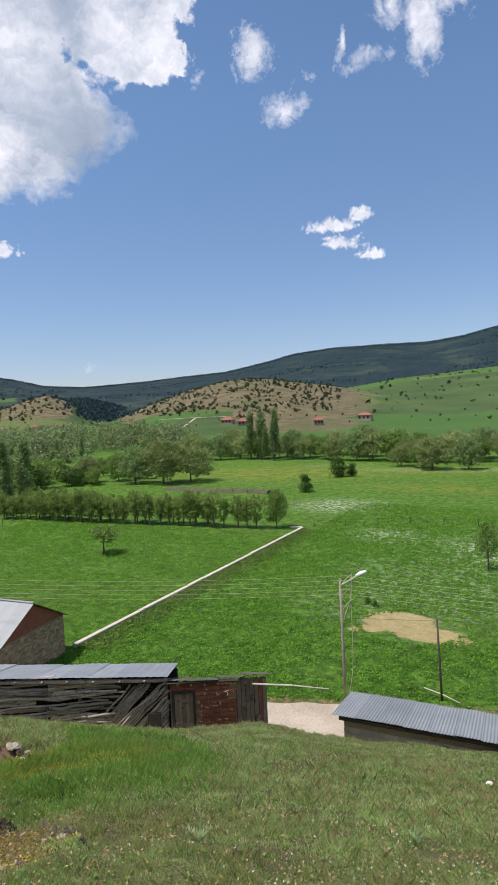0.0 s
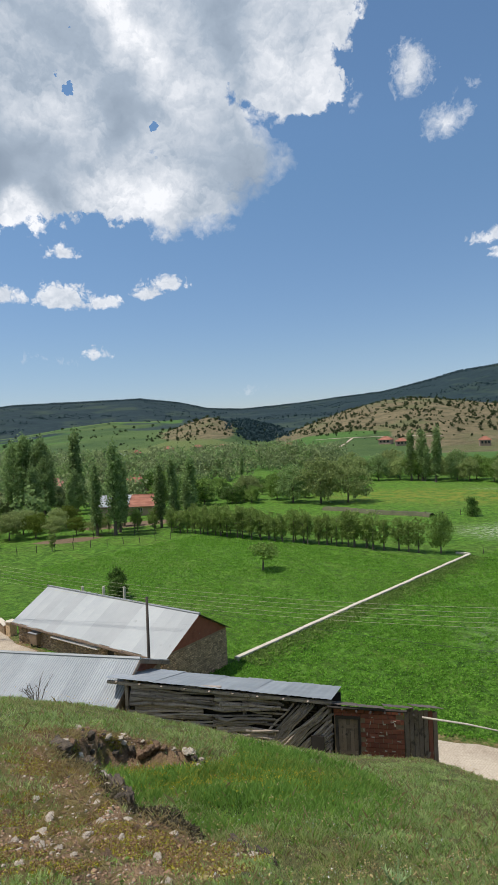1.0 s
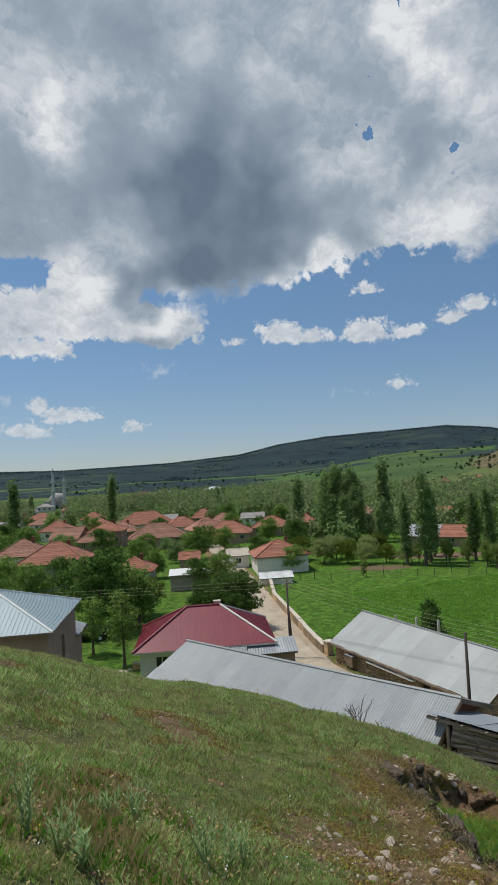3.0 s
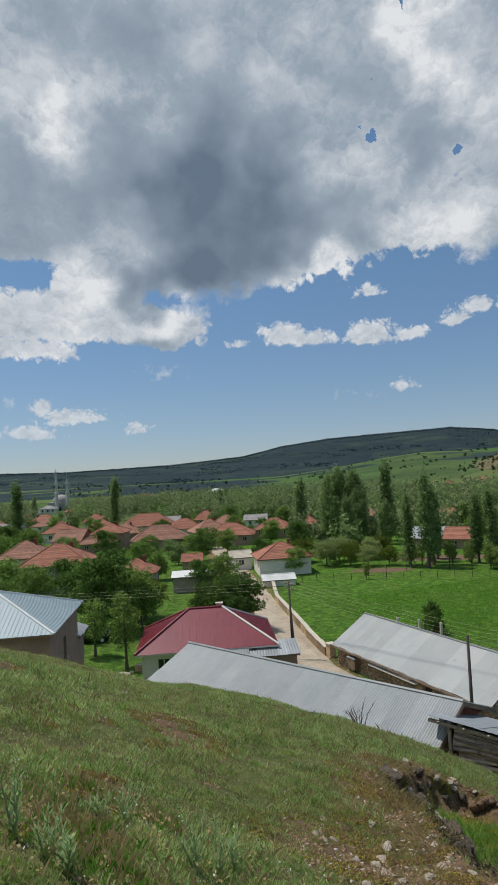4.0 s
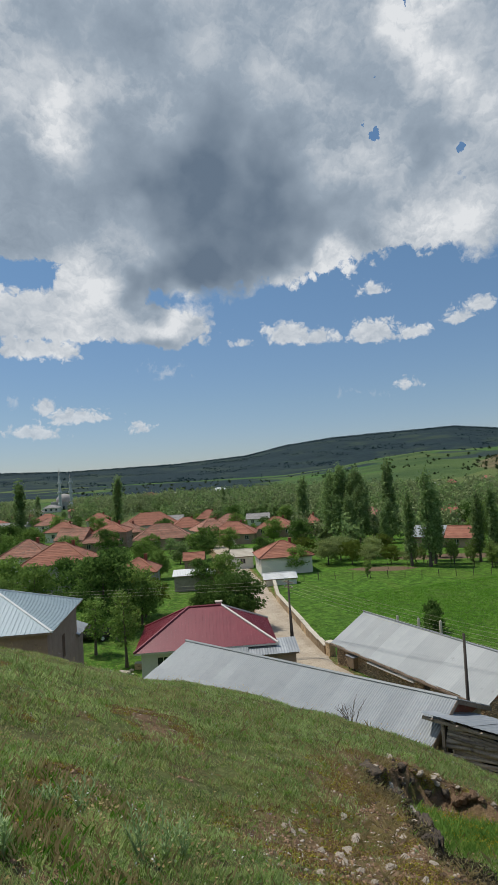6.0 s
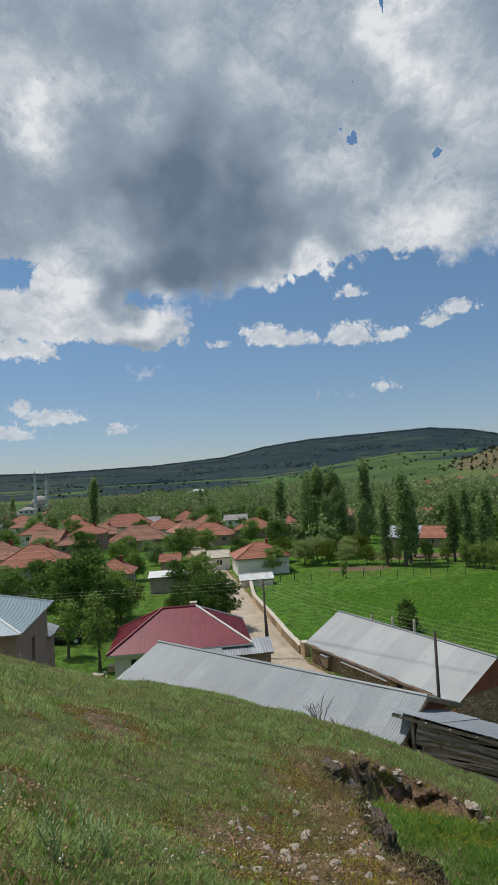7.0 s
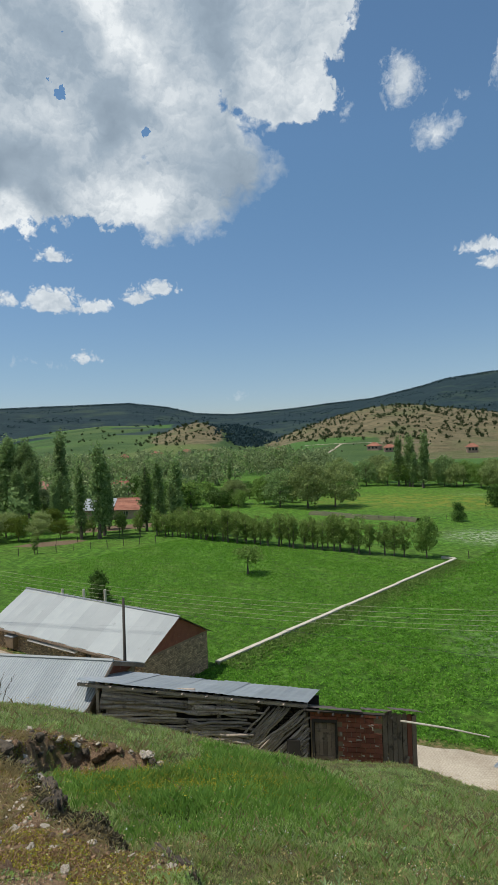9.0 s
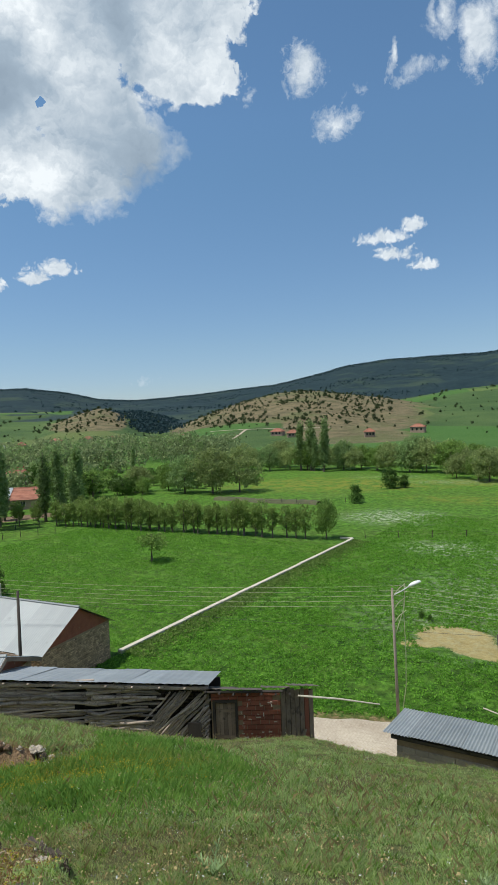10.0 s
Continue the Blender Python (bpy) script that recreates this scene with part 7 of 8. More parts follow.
def lay_rocks():
    rng = random.Random(4)
    kinds = [rock_mesh(s, m) for s, m in ((1, ROCK), (2, DARK_ROCK), (3, ROCK), (4, EARTH_ROCK), (5, DARK_ROCK), (6, ROCK))]

    def lay(x, y, size, tone, flat=0.6, sunk=0.3, label=""):
        me = kinds[tone]
        z = float(height(x, y)) + size * flat * (0.5 - sunk)
        ob = new("rock", me)
        ob.matrix_basis = pose(x, y, z, rng.uniform(-20, 20), rng.uniform(-20, 20), rng.uniform(0, 360)) @ Matrix.Diagonal((size * rng.uniform(0.8, 1.25), size * rng.uniform(0.7, 1.0), size * flat, 1))
        tagged(ob, label or ("rough pale limestone rock in the grass" if tone in (0, 2, 5) else "dark weathered rock in the ledge" if tone in (1, 4) else "rusty brown rock in bare soil"), "rock", "rocks of the ledge")

    # along the lip of the ledge, dark faces towards the hollow and pale slabs on top
    x = -9.0
    while x < -3.4:
        y = float(interp(x, LIP)) - 0.09 * math.sin(x * 5.1 + 4 * 3.3)
        lay(x, y + rng.uniform(0.05, 0.2), rng.uniform(0.04, 0.105) * (0.85 if x < -7 else 0.75 if x < -5.2 else 0.45), rng.choice((1, 4, 3, 3, 0)), 0.8, 0.5)
        if rng.random() < 0.75:
            lay(x + rng.uniform(-0.1, 0.1), y - rng.uniform(0.05, 0.3), rng.uniform(0.02, 0.06), rng.choice((0, 3, 5, 3, 4)), 0.4, 0.3)
        x += rng.uniform(0.07, 0.13)
    y = 4.3
    while y < 7.2:
        x = float(interp(y, BANK))
        lay(x + 0.12 + rng.uniform(-0.1, 0.1), y, rng.uniform(0.04, 0.11), rng.choice((3, 3, 4, 0, 3)), 0.8, 0.45)
        lay(x - rng.uniform(0.0, 0.5), y + rng.uniform(-0.2, 0.2), rng.uniform(0.03, 0.1), rng.choice((3, 3, 0, 4)), 0.6, 0.3)
        y += rng.uniform(0.05, 0.1)
    for _ in range(34):
        x, y = -5.3 + rng.gauss(0, 0.75), 2.45 + rng.gauss(0, 0.4)
        if y < float(interp(x, LIP)):
            lay(x, y, rng.uniform(0.02, 0.05), rng.choice((0, 2, 5, 3, 3)), 0.5, 0.3)
    for x, y, s, tone in ((-9.1, 6.95, 0.22, 0), (-9.3, 7.05, 0.15, 2), (-8.95, 4.25, 0.24, 1), (-8.6, 4.2, 0.2, 4), (-7.7, 4.1, 0.17, 1), (-5.85, 2.46, 0.07, 0), (-5.2, 2.6, 0.08, 2), (-4.75, 2.85, 0.07, 0), (-4.6, 3.1, 0.07, 5),
                          (-2.2, 6.6, 0.05, 0), (-5.6, 2.3, 0.06, 2), (-5.5, 1.9, 0.05, 0), (-6.3, 2.2, 0.06, 5)):
        lay(x, y, s * 0.8, tone, 0.5)


lay_rocks()


def slab_mesh(seed, material):
    """A craggy bed of rock with stepped layers and split edges."""
    rng = random.Random(seed)
    bm = bmesh.new()
    bmesh.ops.create_icosphere(bm, subdivisions=4, radius=1.0)
    shift = Vector((rng.uniform(0, 50), rng.uniform(0, 50), rng.uniform(0, 50)))
    for v in bm.verts:
        d = v.co.normalized()
        r = 0.85 + 0.35 * noise.fractal(d * 1.7 + shift, 0.9, 2.0, 6) + 0.16 * abs(noise.noise(d * 4.5 + shift))
        p = d * r
        p.z = 0.55 * p.z + 0.45 * round(p.z * 4 + noise.noise(p * 2 + shift)) / 4
        v.co = p
    me = bpy.data.meshes.new("rock")
    bm.to_mesh(me)
    bm.free()
    me.materials.append(material)
    return me


def lay_ledge():
    """The beds of dark rock in the ledge's face and the pale ones that break through the turf above it."""
    rng = random.Random(17)
    dark, light = [slab_mesh(s, DARK_ROCK) for s in (31, 32, 33)], [slab_mesh(s, ROCK) for s in (34, 35, 36)] + [slab_mesh(37, EARTH_ROCK)]

    def lay(me, x, y, turn, long_, wide, tall, up_, label):
        ob = new("rock", me)
        ob.matrix_basis = pose(x, y, float(height(x, y)) + up_, rng.uniform(-8, 8), rng.uniform(-8, 8), turn + rng.uniform(-14, 14)) @ Matrix.Diagonal((long_, wide, tall, 1))
        tagged(ob, label, "rock", "rocks of the ledge")

    for x in (-9.15, -8.75, -8.3, -7.8, -7.25, -6.9, -6.5, -6.1, -5.7, -5.3, -4.9, -4.5, -4.0, -3.55):
        big = 1.0 if x < -5.8 else 0.62
        lay(rng.choice(dark), x, float(interp(x, LIP)) + 0.10, -22, rng.uniform(0.22, 0.34) * big, rng.uniform(0.07, 0.11) * big, rng.uniform(0.10, 0.17) * big, -0.05, "dark weathered bed of rock in the face of the ledge")
    for x, y, big in ((-9.25, 4.72, 1.1), (-8.9, 4.45, 0.8), (-9.3, 6.92, 1.0), (-9.05, 7.05, 0.8), (-9.7, 6.1, 0.7), (-6.6, 2.45, 0.9), (-6.2, 2.72, 1.0), (-5.75, 2.45, 0.9), (-5.4, 2.85, 0.85), (-5.25, 2.2, 0.7), (-4.85, 2.72, 0.8), (-4.6, 2.45, 0.6),
                      (-4.3, 2.7, 0.55), (-3.5, 2.62, 0.55), (-3.2, 2.8, 0.5), (-5.9, 2.0, 0.6), (-6.9, 2.9, 0.7), (-3.75, 2.4, 0.4), (-10.1, 5.6, 0.7), (-6.4, 2.1, 0.5)):
        lay(rng.choice(light), x, y, -25, 0.12 * big * rng.uniform(0.6, 1.4), 0.05 * big * rng.uniform(0.6, 1.5), 0.035 * big, 0.003, "pale limestone bed breaking through the thin turf")


lay_ledge()


def scatter_gravel(name, material, label, count, seed, low, high):
    """Loose angular stones on the thin soil, too many to count."""
    rng = np.random.RandomState(seed)
    x, y = rng.uniform(-10.8, -3.2, count * 6), rng.uniform(-1.0, 7.6, count * 6)
    keep = bareness(x, y) > rng.uniform(0.25, 0.95, len(x))
    x, y = x[keep][:count], y[keep][:count]
    n = len(x)
    s = low * (high / low) ** (rng.uniform(0, 1, n) ** 2.2)
    corner = np.array([(1, 0, 0), (0, 1, 0), (-1, 0, 0), (0, -1, 0), (0, 0, 1), (0, 0, -1)], float)
    v = corner[None] * rng.uniform(0.55, 1.2, (n, 6, 1)) + rng.normal(0, 0.18, (n, 6, 3))
    a = rng.uniform(0, 6.283, n)
    c, d = np.cos(a)[:, None], np.sin(a)[:, None]
    v = np.stack([v[..., 0] * c - v[..., 1] * d, v[..., 0] * d + v[..., 1] * c, v[..., 2] * 0.55], -1) * s[:, None, None]
    v += np.stack([x, y, height(x, y) + s * 0.12], -1)[:, None]
    f = np.array([(0, 1, 4), (1, 2, 4), (2, 3, 4), (3, 0, 4), (1, 0, 5), (2, 1, 5), (3, 2, 5), (0, 3, 5)])
    faces = (f[None] + np.arange(n)[:, None, None] * 6).reshape(-1, 3)
    tagged(quads(name, v.reshape(-1, 3), faces, material), label, "gravel", kind="stuff")


scatter_gravel("pale_gravel", ROCK, "small pale stones strewn over the thin soil", 2300, 5, 0.005, 0.032)
scatter_gravel("brown_gravel", EARTH_ROCK, "small brown stones strewn over the thin soil", 6500, 6, 0.006, 0.035)


# ---- poles and wires ----
def wire(points_a, points_b, sag, name, label, material, radius=0.0064):
    """A hanging wire between two points."""
    a, b = Vector(points_a), Vector(points_b)
    pts = [a.lerp(b, k / 16) - Vector((0, 0, sag * 4 * (k / 16) * (1 - k / 16))) for k in range(17)]
    verts, faces = tube(pts, [radius] * 17, 5)
    return tagged(mesh_object(name, verts, faces, material), label, "cable", "overhead wires")


def utility_pole(x, y, z, tall, label, arms=2, turn=0.0, lean=(0, 0), r=0.11):
    p = thing("utility_pole", pose(x, y, z, lean[0], lean[1], turn), label, "utility pole")
    verts, faces = tube([(0, 0, -0.5), (0, 0, tall * 0.5), (0, 0, tall)], [r, r * 0.85, r * 0.65], 9)
    mesh_object("post", verts, faces, POLE, p, soft=True)
    for k in range(arms):
        z_ = tall - 0.2 - 0.42 * k
        bm = bmesh.new()
        block(bm, -0.55, 0.55, -0.05, 0.05, z_, z_ + 0.07)
        part("crossarm", bm, PLANK, p)
        for sx in (-0.48, 0.48):
            verts, faces = tube([(sx, 0, z_ + 0.072), (sx, 0, z_ + 0.16), (sx, 0, z_ + 0.2)], [0.03, 0.045, 0.025], 8)
            mesh_object("insulator", verts, faces, LAMP_GREY, p, soft=True)
    return p


def make_street_lamp():
    x, y = -11.17, 28.5
    lamp = thing("street_lamp", pose(x, y, 0.05, 0, -1.0, 25), "timber lamp post with white street lamp and iron brackets", "street lamp")
    tall = 6.85
    verts, faces = tube([(0, 0, -0.5), (0.0, 0, 3), (0.0, 0, tall)], [0.085, 0.072, 0.058], 10)
    mesh_object("post", verts, faces, GREY_POLE, lamp, soft=True)
    for z in (tall - 0.1, tall - 0.75, tall - 1.4):
        verts, faces = tube([(0.0, 0, z - 0.35), (0.3, 0, z + 0.05), (0.62, 0, z + 0.3)], [0.025] * 3, 6)
        mesh_object("bracket", verts, faces, WIRE, lamp)
    verts, faces = tube([(0.1, 0, tall - 2.2), (0.55, 0, tall - 0.9), (0.6, 0, tall + 0.25)], [0.02] * 3, 6)
    mesh_object("strut", verts, faces, WIRE, lamp)
    verts, faces = tube([(0.1, -0.05, tall - 0.3), (0.5, -0.05, tall - 0.1), (0.85, -0.05, tall + 0.12)], [0.03, 0.03, 0.028], 7)
    arm = mesh_object("lamp_arm", verts, faces, LAMP_GREY, lamp)
    bm = bmesh.new()
    bmesh.ops.create_uvsphere(bm, u_segments=14, v_segments=8, radius=1.0)
    for v in bm.verts:
        v.co = Vector((v.co.x * 0.33, v.co.y * 0.14, max(v.co.z, -0.35) * 0.11))
        v.co = pose(1.08, -0.05, tall + 0.22, 0, -22, 0) @ v.co
    part("lamp_head", bm, LAMP_GREY, arm, "white cobra-head lamp", True)
    verts, faces = tube([(0.5, 0.0, tall - 0.5), (0.52, 0.02, tall * 0.55), (0.45, 0.05, 2), (0.12, 0.05, 0.1)], [0.018] * 4, 6)
    mesh_object("drop_cable", verts, faces, WIRE, lamp)
    return lamp


make_street_lamp()
utility_pole(-48.9, 17.0, 0.0, 6.9, "dark timber power pole beside the lane", 2, 20)
utility_pole(-48.2, 17.0, 0.0, 6.0, "leaning timber strut pole beside the power pole", 0, 20, (0, -4), 0.09)
utility_pole(-25.9, 17.7, 0.25, 7.45, "dark bare timber pole before the stone barn", 0, 0, (0, 1.2), 0.10)
utility_pole(-6.9, 31.35, 0.0, 4.4, "slim timber post in the meadow edge", 0, 0, (1, -2), 0.07)
lamp_top, pole_top = (-11.17, 28.5, 6.65), (-48.9, 17.0, 6.9)
for k in range(5):
    z_ = 0.40 - 0.24 * k
    o = 0.0
    wire((pole_top[0], pole_top[1] + o, pole_top[2] - 0.3 + z_ * 1.2), (lamp_top[0] + 0.2, lamp_top[1] + o * 0.7, lamp_top[2] + z_), 0.75, "wire", "thin pale overhead wire across the meadow", WIRE)
    wire((lamp_top[0] + 0.2, lamp_top[1] + o * 0.7, lamp_top[2] + z_), (28, 33 + o, 6.4 + z_), 0.4, "wire", "thin pale overhead wire across the meadow", WIRE)
for k in range(3):
    wire((pole_top[0], pole_top[1], pole_top[2] - 0.3 * k), (-60 - k, -30, 8.2 - 0.35 * k), 0.3, "wire", "thin overhead wire across the village", WIRE)
    wire((pole_top[0], pole_top[1] + 0.2, pole_top[2] - 0.25 * k), (-98, 24.5, 6.0 - 0.3 * k), 0.5, "wire", "thin overhead wire along the lane", WIRE)
wire((-48.9, 17.0, 6.3), (-6.9, 31.35, 4.3), 0.5, "cable", "dark sagging service cable", DARK_WIRE, 0.008)


# ---- fences, bin, poles in the meadow ----
def fence(points, gap, tall, label, r=0.05):
    """Rough posts with two wires; the posts are parts of one fence."""
    f = thing("fence", pose(points[0][0], points[0][1], 0), label, "fence")
    rng = random.Random(int(points[0][0] * 10))
    me = None
    tops = []
    for a, b in zip(points, points[1:]):
        a, b = Vector(a), Vector(b)
        n = max(1, int((b - a).length / gap))
        for i in range(n + 1):
            p = a.lerp(b, i / n)
            if me is None:
                verts, faces = tube([(0, 0, -0.3), (0, 0, tall)], [r, r * 0.8], 6)
                me = bpy.data.meshes.new("post")
                me.from_pydata([tuple(v) for v in verts], [], faces)
                me.materials.append(POLE)
            z = float(height(p.x, p.y))
            piece("post", me, f, pose(p.x - points[0][0], p.y - points[0][1], z, rng.uniform(-5, 5), rng.uniform(-5, 5)))
            tops.append(Vector((p.x - points[0][0], p.y - points[0][1], z)))
    for h in (tall * 0.5, tall * 0.85):
        verts, faces = tube([p + Vector((0, 0, h)) for p in tops], [0.008] * len(tops), 4)
        mesh_object("fence_wire", verts, faces, POLE, f)
    return f


fence([(-83, 29), (-84.2, 34), (-79.5, 43), (-73.5, 56)], 2.2, 1.1, "rough timber post fence along the meadow")
fence([(-87.5, 44), (-84.0, 52.5), (-80, 58)], 2.6, 1.0, "timber post fence beside the ploughed plot")
fence([(-60, 92), (-48, 93.5), (-46.5, 97)], 3.0, 1.0, "timber posts along the bank")
fence([(-31, 70), (-20, 75), (-8, 77)], 3.4, 0.9, "sparse meadow fence posts")


def make_bank():
    """A low dark earth bank across the far meadow."""
    verts, faces = [], []
    n = 30
    for i in range(n + 1):
        k = i / n
        x, y = -72 + 22 * k, 92.6 + 0.8 * k + 0.4 * math.sin(k * 9)
        for dy, dz in ((-1.2, -0.1), (-0.5, 0.55), (0.4, 0.6), (1.4, -0.1)):
            verts.append((x, y + dy, float(height(x, y)) + dz + 0.06 * math.sin(i * 2.3)))
    for i in range(n):
        for k in range(3):
            faces.append((i * 4 + k, (i + 1) * 4 + k, (i + 1) * 4 + k + 1, i * 4 + k + 1))
    ob = mesh_object("earth_bank", verts, faces, BARE_SOIL, soft=True)
    tagged(ob, "low dark earth bank in the far meadow", "bank", kind="structure")


BARE_SOIL = surface("dark_turf_bank", (0.05, 0.06, 0.025), (0.10, 0.10, 0.045), (0.13, 0.09, 0.06), 1.6, 4, 0.95, bump=0.8, deep=0.1)
make_bank()


def make_bin():
    """A grey metal refuse container by the barn wall."""
    b = thing("waste_bin", pose(-42.30, 19.50, float(height(-42.30, 19.50)), 0, 0, 10) @ Matrix.Diagonal((0.75, 0.8, 1.0, 1)), "rusty grey metal refuse container beside the barn wall", "bin")
    bm = bmesh.new()
    top, low = 0.62, 0.52
    vs = [bm.verts.new((x * s, y * s * 0.72, z)) for z, s in ((0.2, low), (1.0, top)) for x, y in ((-1, -1), (1, -1), (1, 1), (-1, 1))]
    for f in ((0, 3, 2, 1), (4, 5, 6, 7), (0, 1, 5, 4), (1, 2, 6, 5), (2, 3, 7, 6), (3, 0, 4, 7)):
        bm.faces.new([vs[i] for i in f])
    bmesh.ops.bevel(bm, geom=list(bm.edges), offset=0.02, segments=1, affect="EDGES")
    part("body", bm, MORTAR, b)
    bm = bmesh.new()
    block(bm, -0.66, 0.66, -0.48, 0.48, 1.004, 1.06)
    part("rim", bm, OLD_ZINC, b)
    for sx in (-0.42, 0.42):
        for sy in (-0.28, 0.28):
            verts, faces = tube([(sx, sy - 0.03, 0.09), (sx, sy + 0.03, 0.09)], [0.09, 0.09], 10)
            mesh_object("wheel", verts, faces, DARK, b)
    return b


make_bin()
for x, y in ((-47.9, 22.3 + 4.2), (-46.3, 27.6), (-44.6, 28.6)):
    p = thing("concrete_post", pose(x, y, 0), "pale concrete post standing behind the barn", "post")
    bm = bmesh.new()
    block(bm, -0.09, 0.09, -0.09, 0.09, -0.3, 3.0)
    bmesh.ops.bevel(bm, geom=list(bm.edges), offset=0.02, segments=1, affect="EDGES")
    part("shaft", bm, CONCRETE, p)
gate = thing("gate_pillar", pose(-48.75, 20.4, 0, 0, 0, 10), "stone gate pillar at the wall's end", "pillar")
bm = bmesh.new()
block(bm, -0.3, 0.3, -0.3, 0.3, -0.4, 1.3)
part("shaft", bm, STONE, gate)
bm = bmesh.new()
block(bm, -0.36, 0.36, -0.36, 0.36, 1.302, 1.4)
part("cap", bm, CONCRETE, gate)
# a fallen pale pole by the hut and by the meadow post
for a, b_, label in (((-10.6, 18.0, 6.0), (-8.3, 19.5, 5.62), "long pale pole jutting from the hut roof"), ((-7.9, 31.6, 0.4), (-5.9, 31.0, 0.25), "fallen branch in the meadow edge")):
    verts, faces = tube([a, tuple((p + q) / 2 + 0.03 for p, q in zip(a, b_)), b_], [0.035, 0.032, 0.02], 6)
    tagged(mesh_object("timber_pole", verts, faces, CONCRETE), label, "pole")


# ---- a dark car, a low wall and rubble below the slope ----
def make_car():
    """A dark parked estate car, its rear end showing between the trees."""
    car = thing("car", pose(-63.4, 0.9, float(height(-63.4, 0.9)), 0, 0, 78), "dark parked car under the garden trees", "car")
    bm = bmesh.new()
    outline = [(-2.0, 0.38), (2.0, 0.38), (2.05, 0.75), (1.9, 0.92), (1.0, 1.0), (0.45, 1.46), (-1.45, 1.48), (-1.95, 1.0), (-2.05, 0.7)]
    sides = [[bm.verts.new((x, y * (0.84 if z < 1.2 else 0.66), z)) for x, z in outline] for y in (-1, 1)]
    for k in range(len(outline)):
        j = (k + 1) % len(outline)
        bm.faces.new([sides[0][k], sides[0][j], sides[1][j], sides[1][k]])
    bm.faces.new(sides[0][::-1])
    bm.faces.new(sides[1])
    bmesh.ops.bevel(bm, geom=list(bm.edges), offset=0.05, segments=2, affect="EDGES")
    part("body", bm, DARK, car, soft=True)
    for y0, y1 in ((-0.80, -0.74), (0.74, 0.80)):
        bm = bmesh.new()
        block(bm, -1.3, 0.4, y0, y1, 1.02, 1.34)
        part("window", bm, GLASS, car)
    bm = bmesh.new()
    block(bm, -1.86, -1.80, -0.6, 0.6, 1.05, 1.35)
    part("rear_window", bm, GLASS, car)
    for x in (-1.3, 1.3):
        for y in (-0.8, 0.8):
            verts, faces = tube([(x, y - 0.1, 0.31), (x, y + 0.1, 0.31)], [0.31, 0.31], 16)
            wheel = mesh_object("wheel", verts, faces, DARK, car)
            verts, faces = tube([(x, y - 0.11, 0.31), (x, y + 0.11, 0.31)], [0.18, 0.18], 12)
            mesh_object("rim", verts, faces, LAMP_GREY, wheel)


make_car()
low_wall("yard_wall", (-52.3, 4.2), (-51.7, 6.4), 0.5, 0.4, True, "short low stone yard wall with a pale cap")
rubble = random.Random(12)
rubble_mesh = rock_mesh(9, CONCRETE)
for i in range(9):
    x, y, s = -51.4 + rubble.uniform(-0.6, 0.5), 3.5 + rubble.uniform(-0.9, 0.5), rubble.uniform(0.12, 0.3)
    ob = new("rubble", rubble_mesh)
    ob.matrix_basis = pose(x, y, float(height(x, y)) + s * 0.3, 0, 0, rubble.uniform(0, 360)) @ Matrix.Diagonal((s, s * 0.8, s * 0.6, 1))
    tagged(ob, "lump of pale rubble below the grassy slope", "rubble", "rubble heap")


paper = new("white_stone", rubble_mesh.copy())
paper.data.materials.clear()
paper.data.materials.append(PLASTER)
paper.matrix_basis = pose(-1.62, 11.0, float(height(-1.62, 11.0)) + 0.05, 20, 10, 40) @ Matrix.Diagonal((0.1, 0.05, 0.05, 1))
tagged(paper, "white chalky stone lying in the grass", "stone")


# ---- bare twigs on the slope's lip ----
def make_twigs():
    rng = random.Random(6)
    t = thing("bare_shrub", pose(-16.6, 7.45, float(height(-16.6, 7.45))), "bare leafless shrub on the grassy lip", "shrub")
    for i in range(9):
        a, r = rng.uniform(0, 6.28), rng.uniform(0.1, 0.5)
        h = rng.uniform(0.5, 1.0)
        verts, faces = tube([(rng.uniform(-0.25, 0.25), rng.uniform(-0.1, 0.1), -0.05), (math.cos(a) * r * 0.5, math.sin(a) * r * 0.5, h * 0.6), (math.cos(a) * r, math.sin(a) * r, h)], [0.014, 0.01, 0.005], 5)
        for _ in range(4):
            k = rng.uniform(0.4, 0.9)
            p = Vector((math.cos(a) * r * k, math.sin(a) * r * k, h * k))
            tube([p, p + Vector((rng.uniform(-0.15, 0.15), rng.uniform(-0.15, 0.15), rng.uniform(0.08, 0.2)))], [0.007, 0.004], 4, verts, faces)
        mesh_object("stem", verts, faces, BARK, t)


make_twigs()


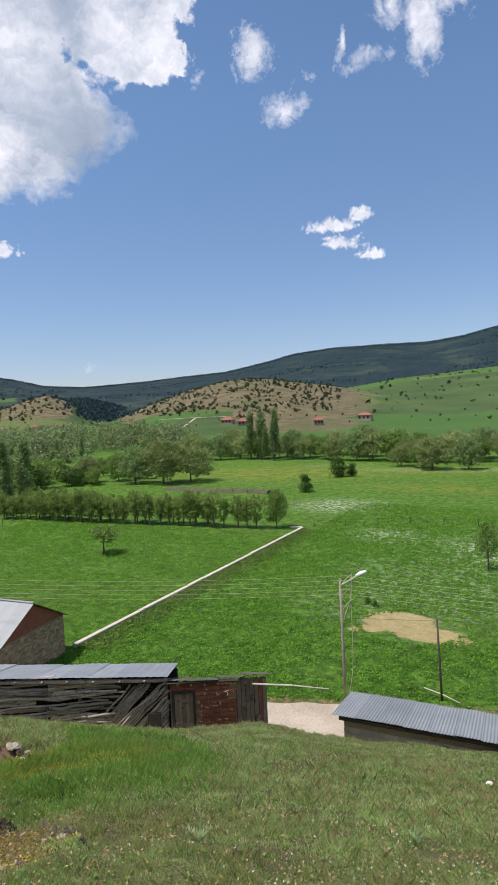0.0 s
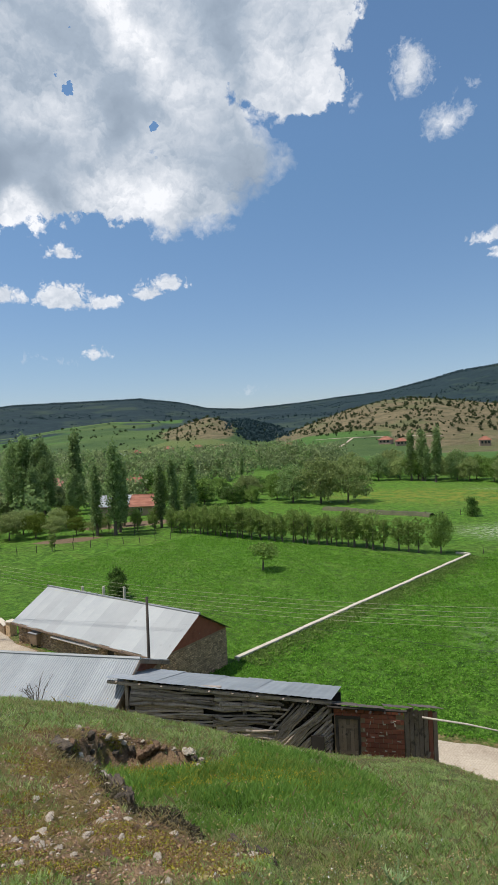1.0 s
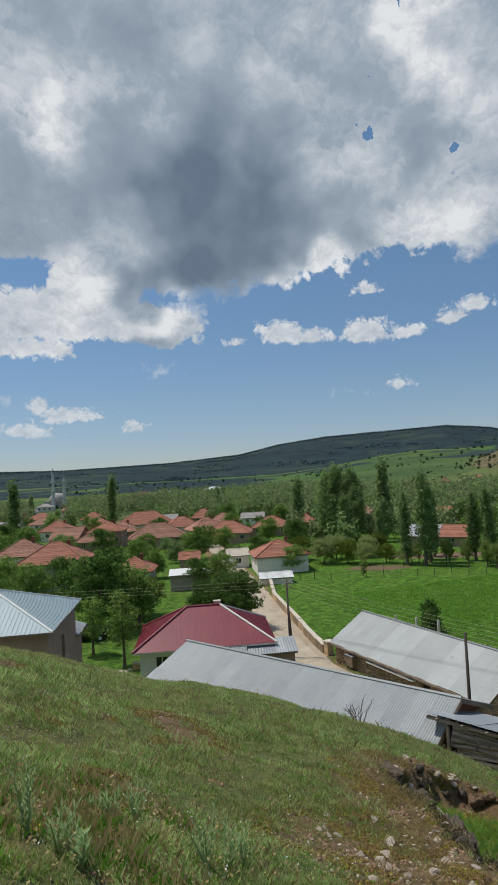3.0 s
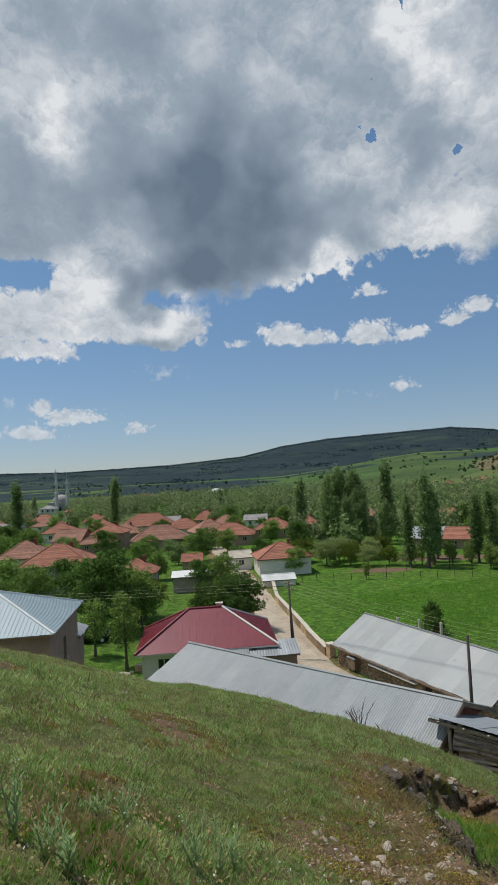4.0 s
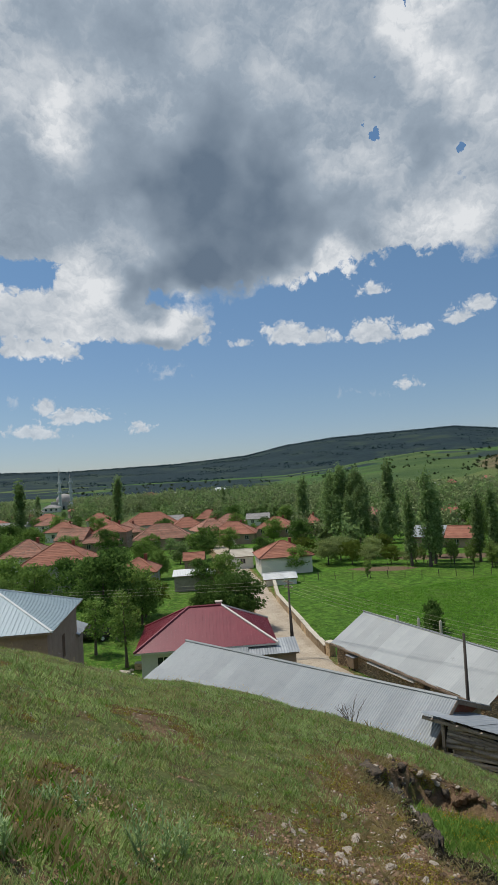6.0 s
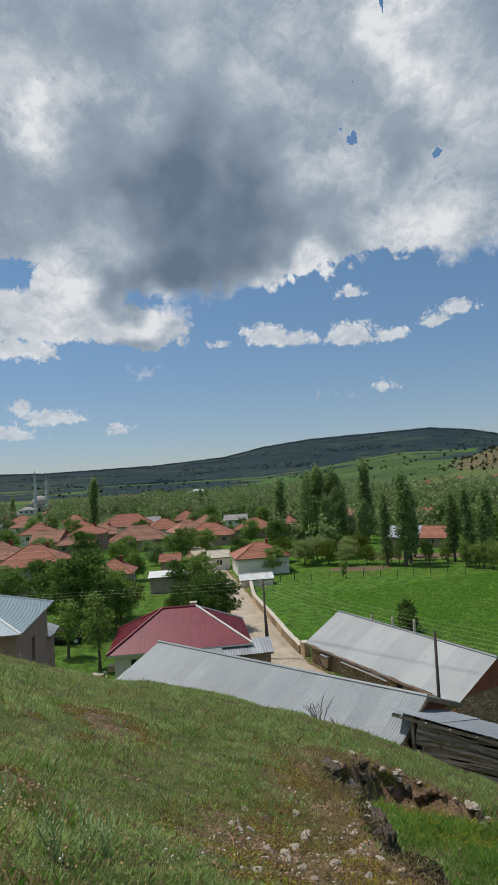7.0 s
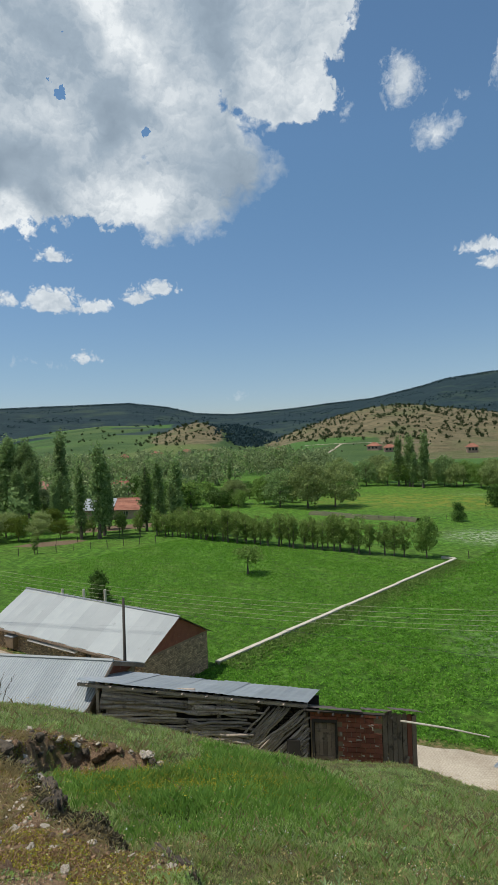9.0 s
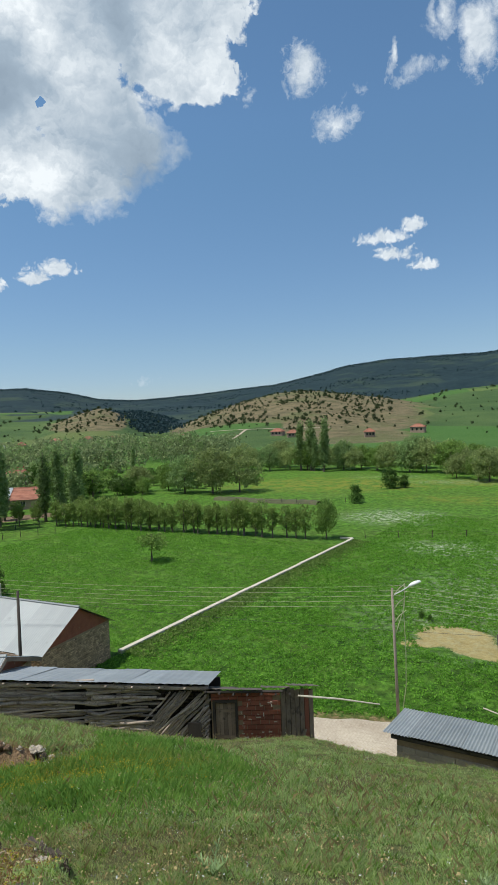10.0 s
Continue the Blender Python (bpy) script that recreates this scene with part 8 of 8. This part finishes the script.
# ---- the far mosque and far roofs ----
def make_mosque():
    q = thing("mosque", pose(-474, -9, -3.0, 0, 0, 85), "far grey mosque with a dome and two slender white minarets", "mosque")
    bm = bmesh.new()
    block(bm, -9, 9, -9, 9, -1, 9)
    part("hall", bm, GREY_PLASTER, q)
    bm = bmesh.new()
    bmesh.ops.create_uvsphere(bm, u_segments=20, v_segments=12, radius=6.5)
    for v in bm.verts:
        v.co = Vector((v.co.x, v.co.y, max(v.co.z, -0.5) * 0.8 + 9.5))
    part("dome", bm, GREY_ROOF, q, "grey lead dome", True)
    for sx, top in ((-2.2, 33.5), (5.6, 31.5)):
        pts = [(sx, -10.5, -1), (sx, -10.5, 8), (sx, -10.5, 8.4), (sx, -10.5, 15), (sx, -10.5, 15.3), (sx, -10.5, 16.4), (sx, -10.5, 16.5), (sx, -10.5, 22), (sx, -10.5, 22.3), (sx, -10.5, 23.3), (sx, -10.5, 23.4), (sx, -10.5, top - 5.5)]
        verts, faces = tube(pts, [1.5, 1.4, 1.05, 1.0, 1.7, 1.7, 0.95, 0.9, 1.55, 1.55, 0.85, 0.8], 12)
        mn = mesh_object("minaret", verts, faces, WHITE_TOWER, q, "white minaret with two balconies")
        verts, faces = tube([(sx, -10.5, top - 5.49), (sx, -10.5, top - 1.5), (sx, -10.5, top)], [1.0, 0.22, 0.05], 12)
        mesh_object("spire", verts, faces, GREY_ROOF, mn)
    for i in range(5):
        bm = bmesh.new()
        block(bm, -7.4 + i * 3.4, -6.2 + i * 3.4, -9.05, -8.98, 2, 5.5)
        part("window", bm, GLASS, q)


make_mosque()


def far_house(x, y, turn, w_, d, wall, roof, roofing, label):
    h = thing("farmhouse", pose(x, y, float(height(x, y)) - 0.1, 0, 0, turn), label, "house", "far farmhouses")
    bm = bmesh.new()
    block(bm, -w_ / 2, w_ / 2, -d / 2, d / 2, -3, wall)
    part("wall", bm, PALE_BRICK if roofing is TILE else PLASTER, h)
    for i in range(3):
        bm = bmesh.new()
        block(bm, -w_ * 0.38 + i * w_ * 0.3, -w_ * 0.38 + i * w_ * 0.3 + 1.1, -d / 2 - 0.04, -d / 2 + 0.02, wall * 0.35, wall * 0.75)
        part("window", bm, GLASS, h)
    roof_parts(h, w_, d, wall, roof, "hip", roofing, 0.5, 6, roofing)


rng_far = random.Random(31)
for az, r, w_, label in ((31.8, 396, 8, "far farmhouse with red roof on the dry hill"), (30.4, 384, 7, "far white farmhouse with red roof"), (18.8, 400, 9, "far farmhouse with orange roof below the hill"), (23.2, 372, 6, "far small farmhouse below the hill"),
                         (40.8, 420, 10, "far low farmhouse with orange roof"), (47.2, 500, 12, "far farmhouse at the foot of the small hill"), (49.6, 500, 10, "far farmhouse at the foot of the small hill"), (52.4, 500, 10, "far farmhouse with red roof"),
                         (57.2, 430, 12, "far long white building"), (58.2, 455, 9, "far white farmhouse in the plain"), (55.4, 480, 8, "far farmhouse with orange roof"), (61.2, 470, 10, "far white building in the plain"),
                         (43.8, 335, 7, "far barn with orange roof in the trees"), (46.0, 350, 6, "far barn with pale roof in the trees"), (50.8, 330, 8, "far house in the trees"),
                         (92.2, 430, 11, "far grey house near the mosque"), (94.5, 410, 12, "far house with dark roof"), (90.6, 520, 12, "far house behind the mosque"), (96.0, 380, 11, "far house with red roof"),
                         (86.0, 560, 14, "far white building in the plain"), (83.4, 590, 14, "far red-roofed building in the plain"), (81.0, 620, 16, "far long white building"), (88.0, 540, 12, "far house in the plain"), (76.8, 640, 18, "far long white hall in the plain"),
                         (94.8, 300, 10, "house with red roof in the village"), (92.6, 275, 10, "house with red roof in the village"), (96.8, 255, 9, "house with worn roof in the village"), (90.0, 330, 9, "house with red roof in the village"), (93.6, 345, 9, "house with grey roof in the village"), (97.5, 330, 10, "house with red roof in the village")):
    x, y = -math.sin(math.radians(az)) * r, math.cos(math.radians(az)) * r
    red = not any(k in label for k in ("white b", "pale", "grey", "dark", "long white", "white hall"))
    far_house(x, y, az + rng_far.uniform(-20, 20), w_, w_ * 0.75, rng_far.uniform(2.8, 4.2), rng_far.uniform(1.6, 2.3), TILE if red else (LAMP_GREY if "white" in label or "pale" in label else GREY_ROOF), label)
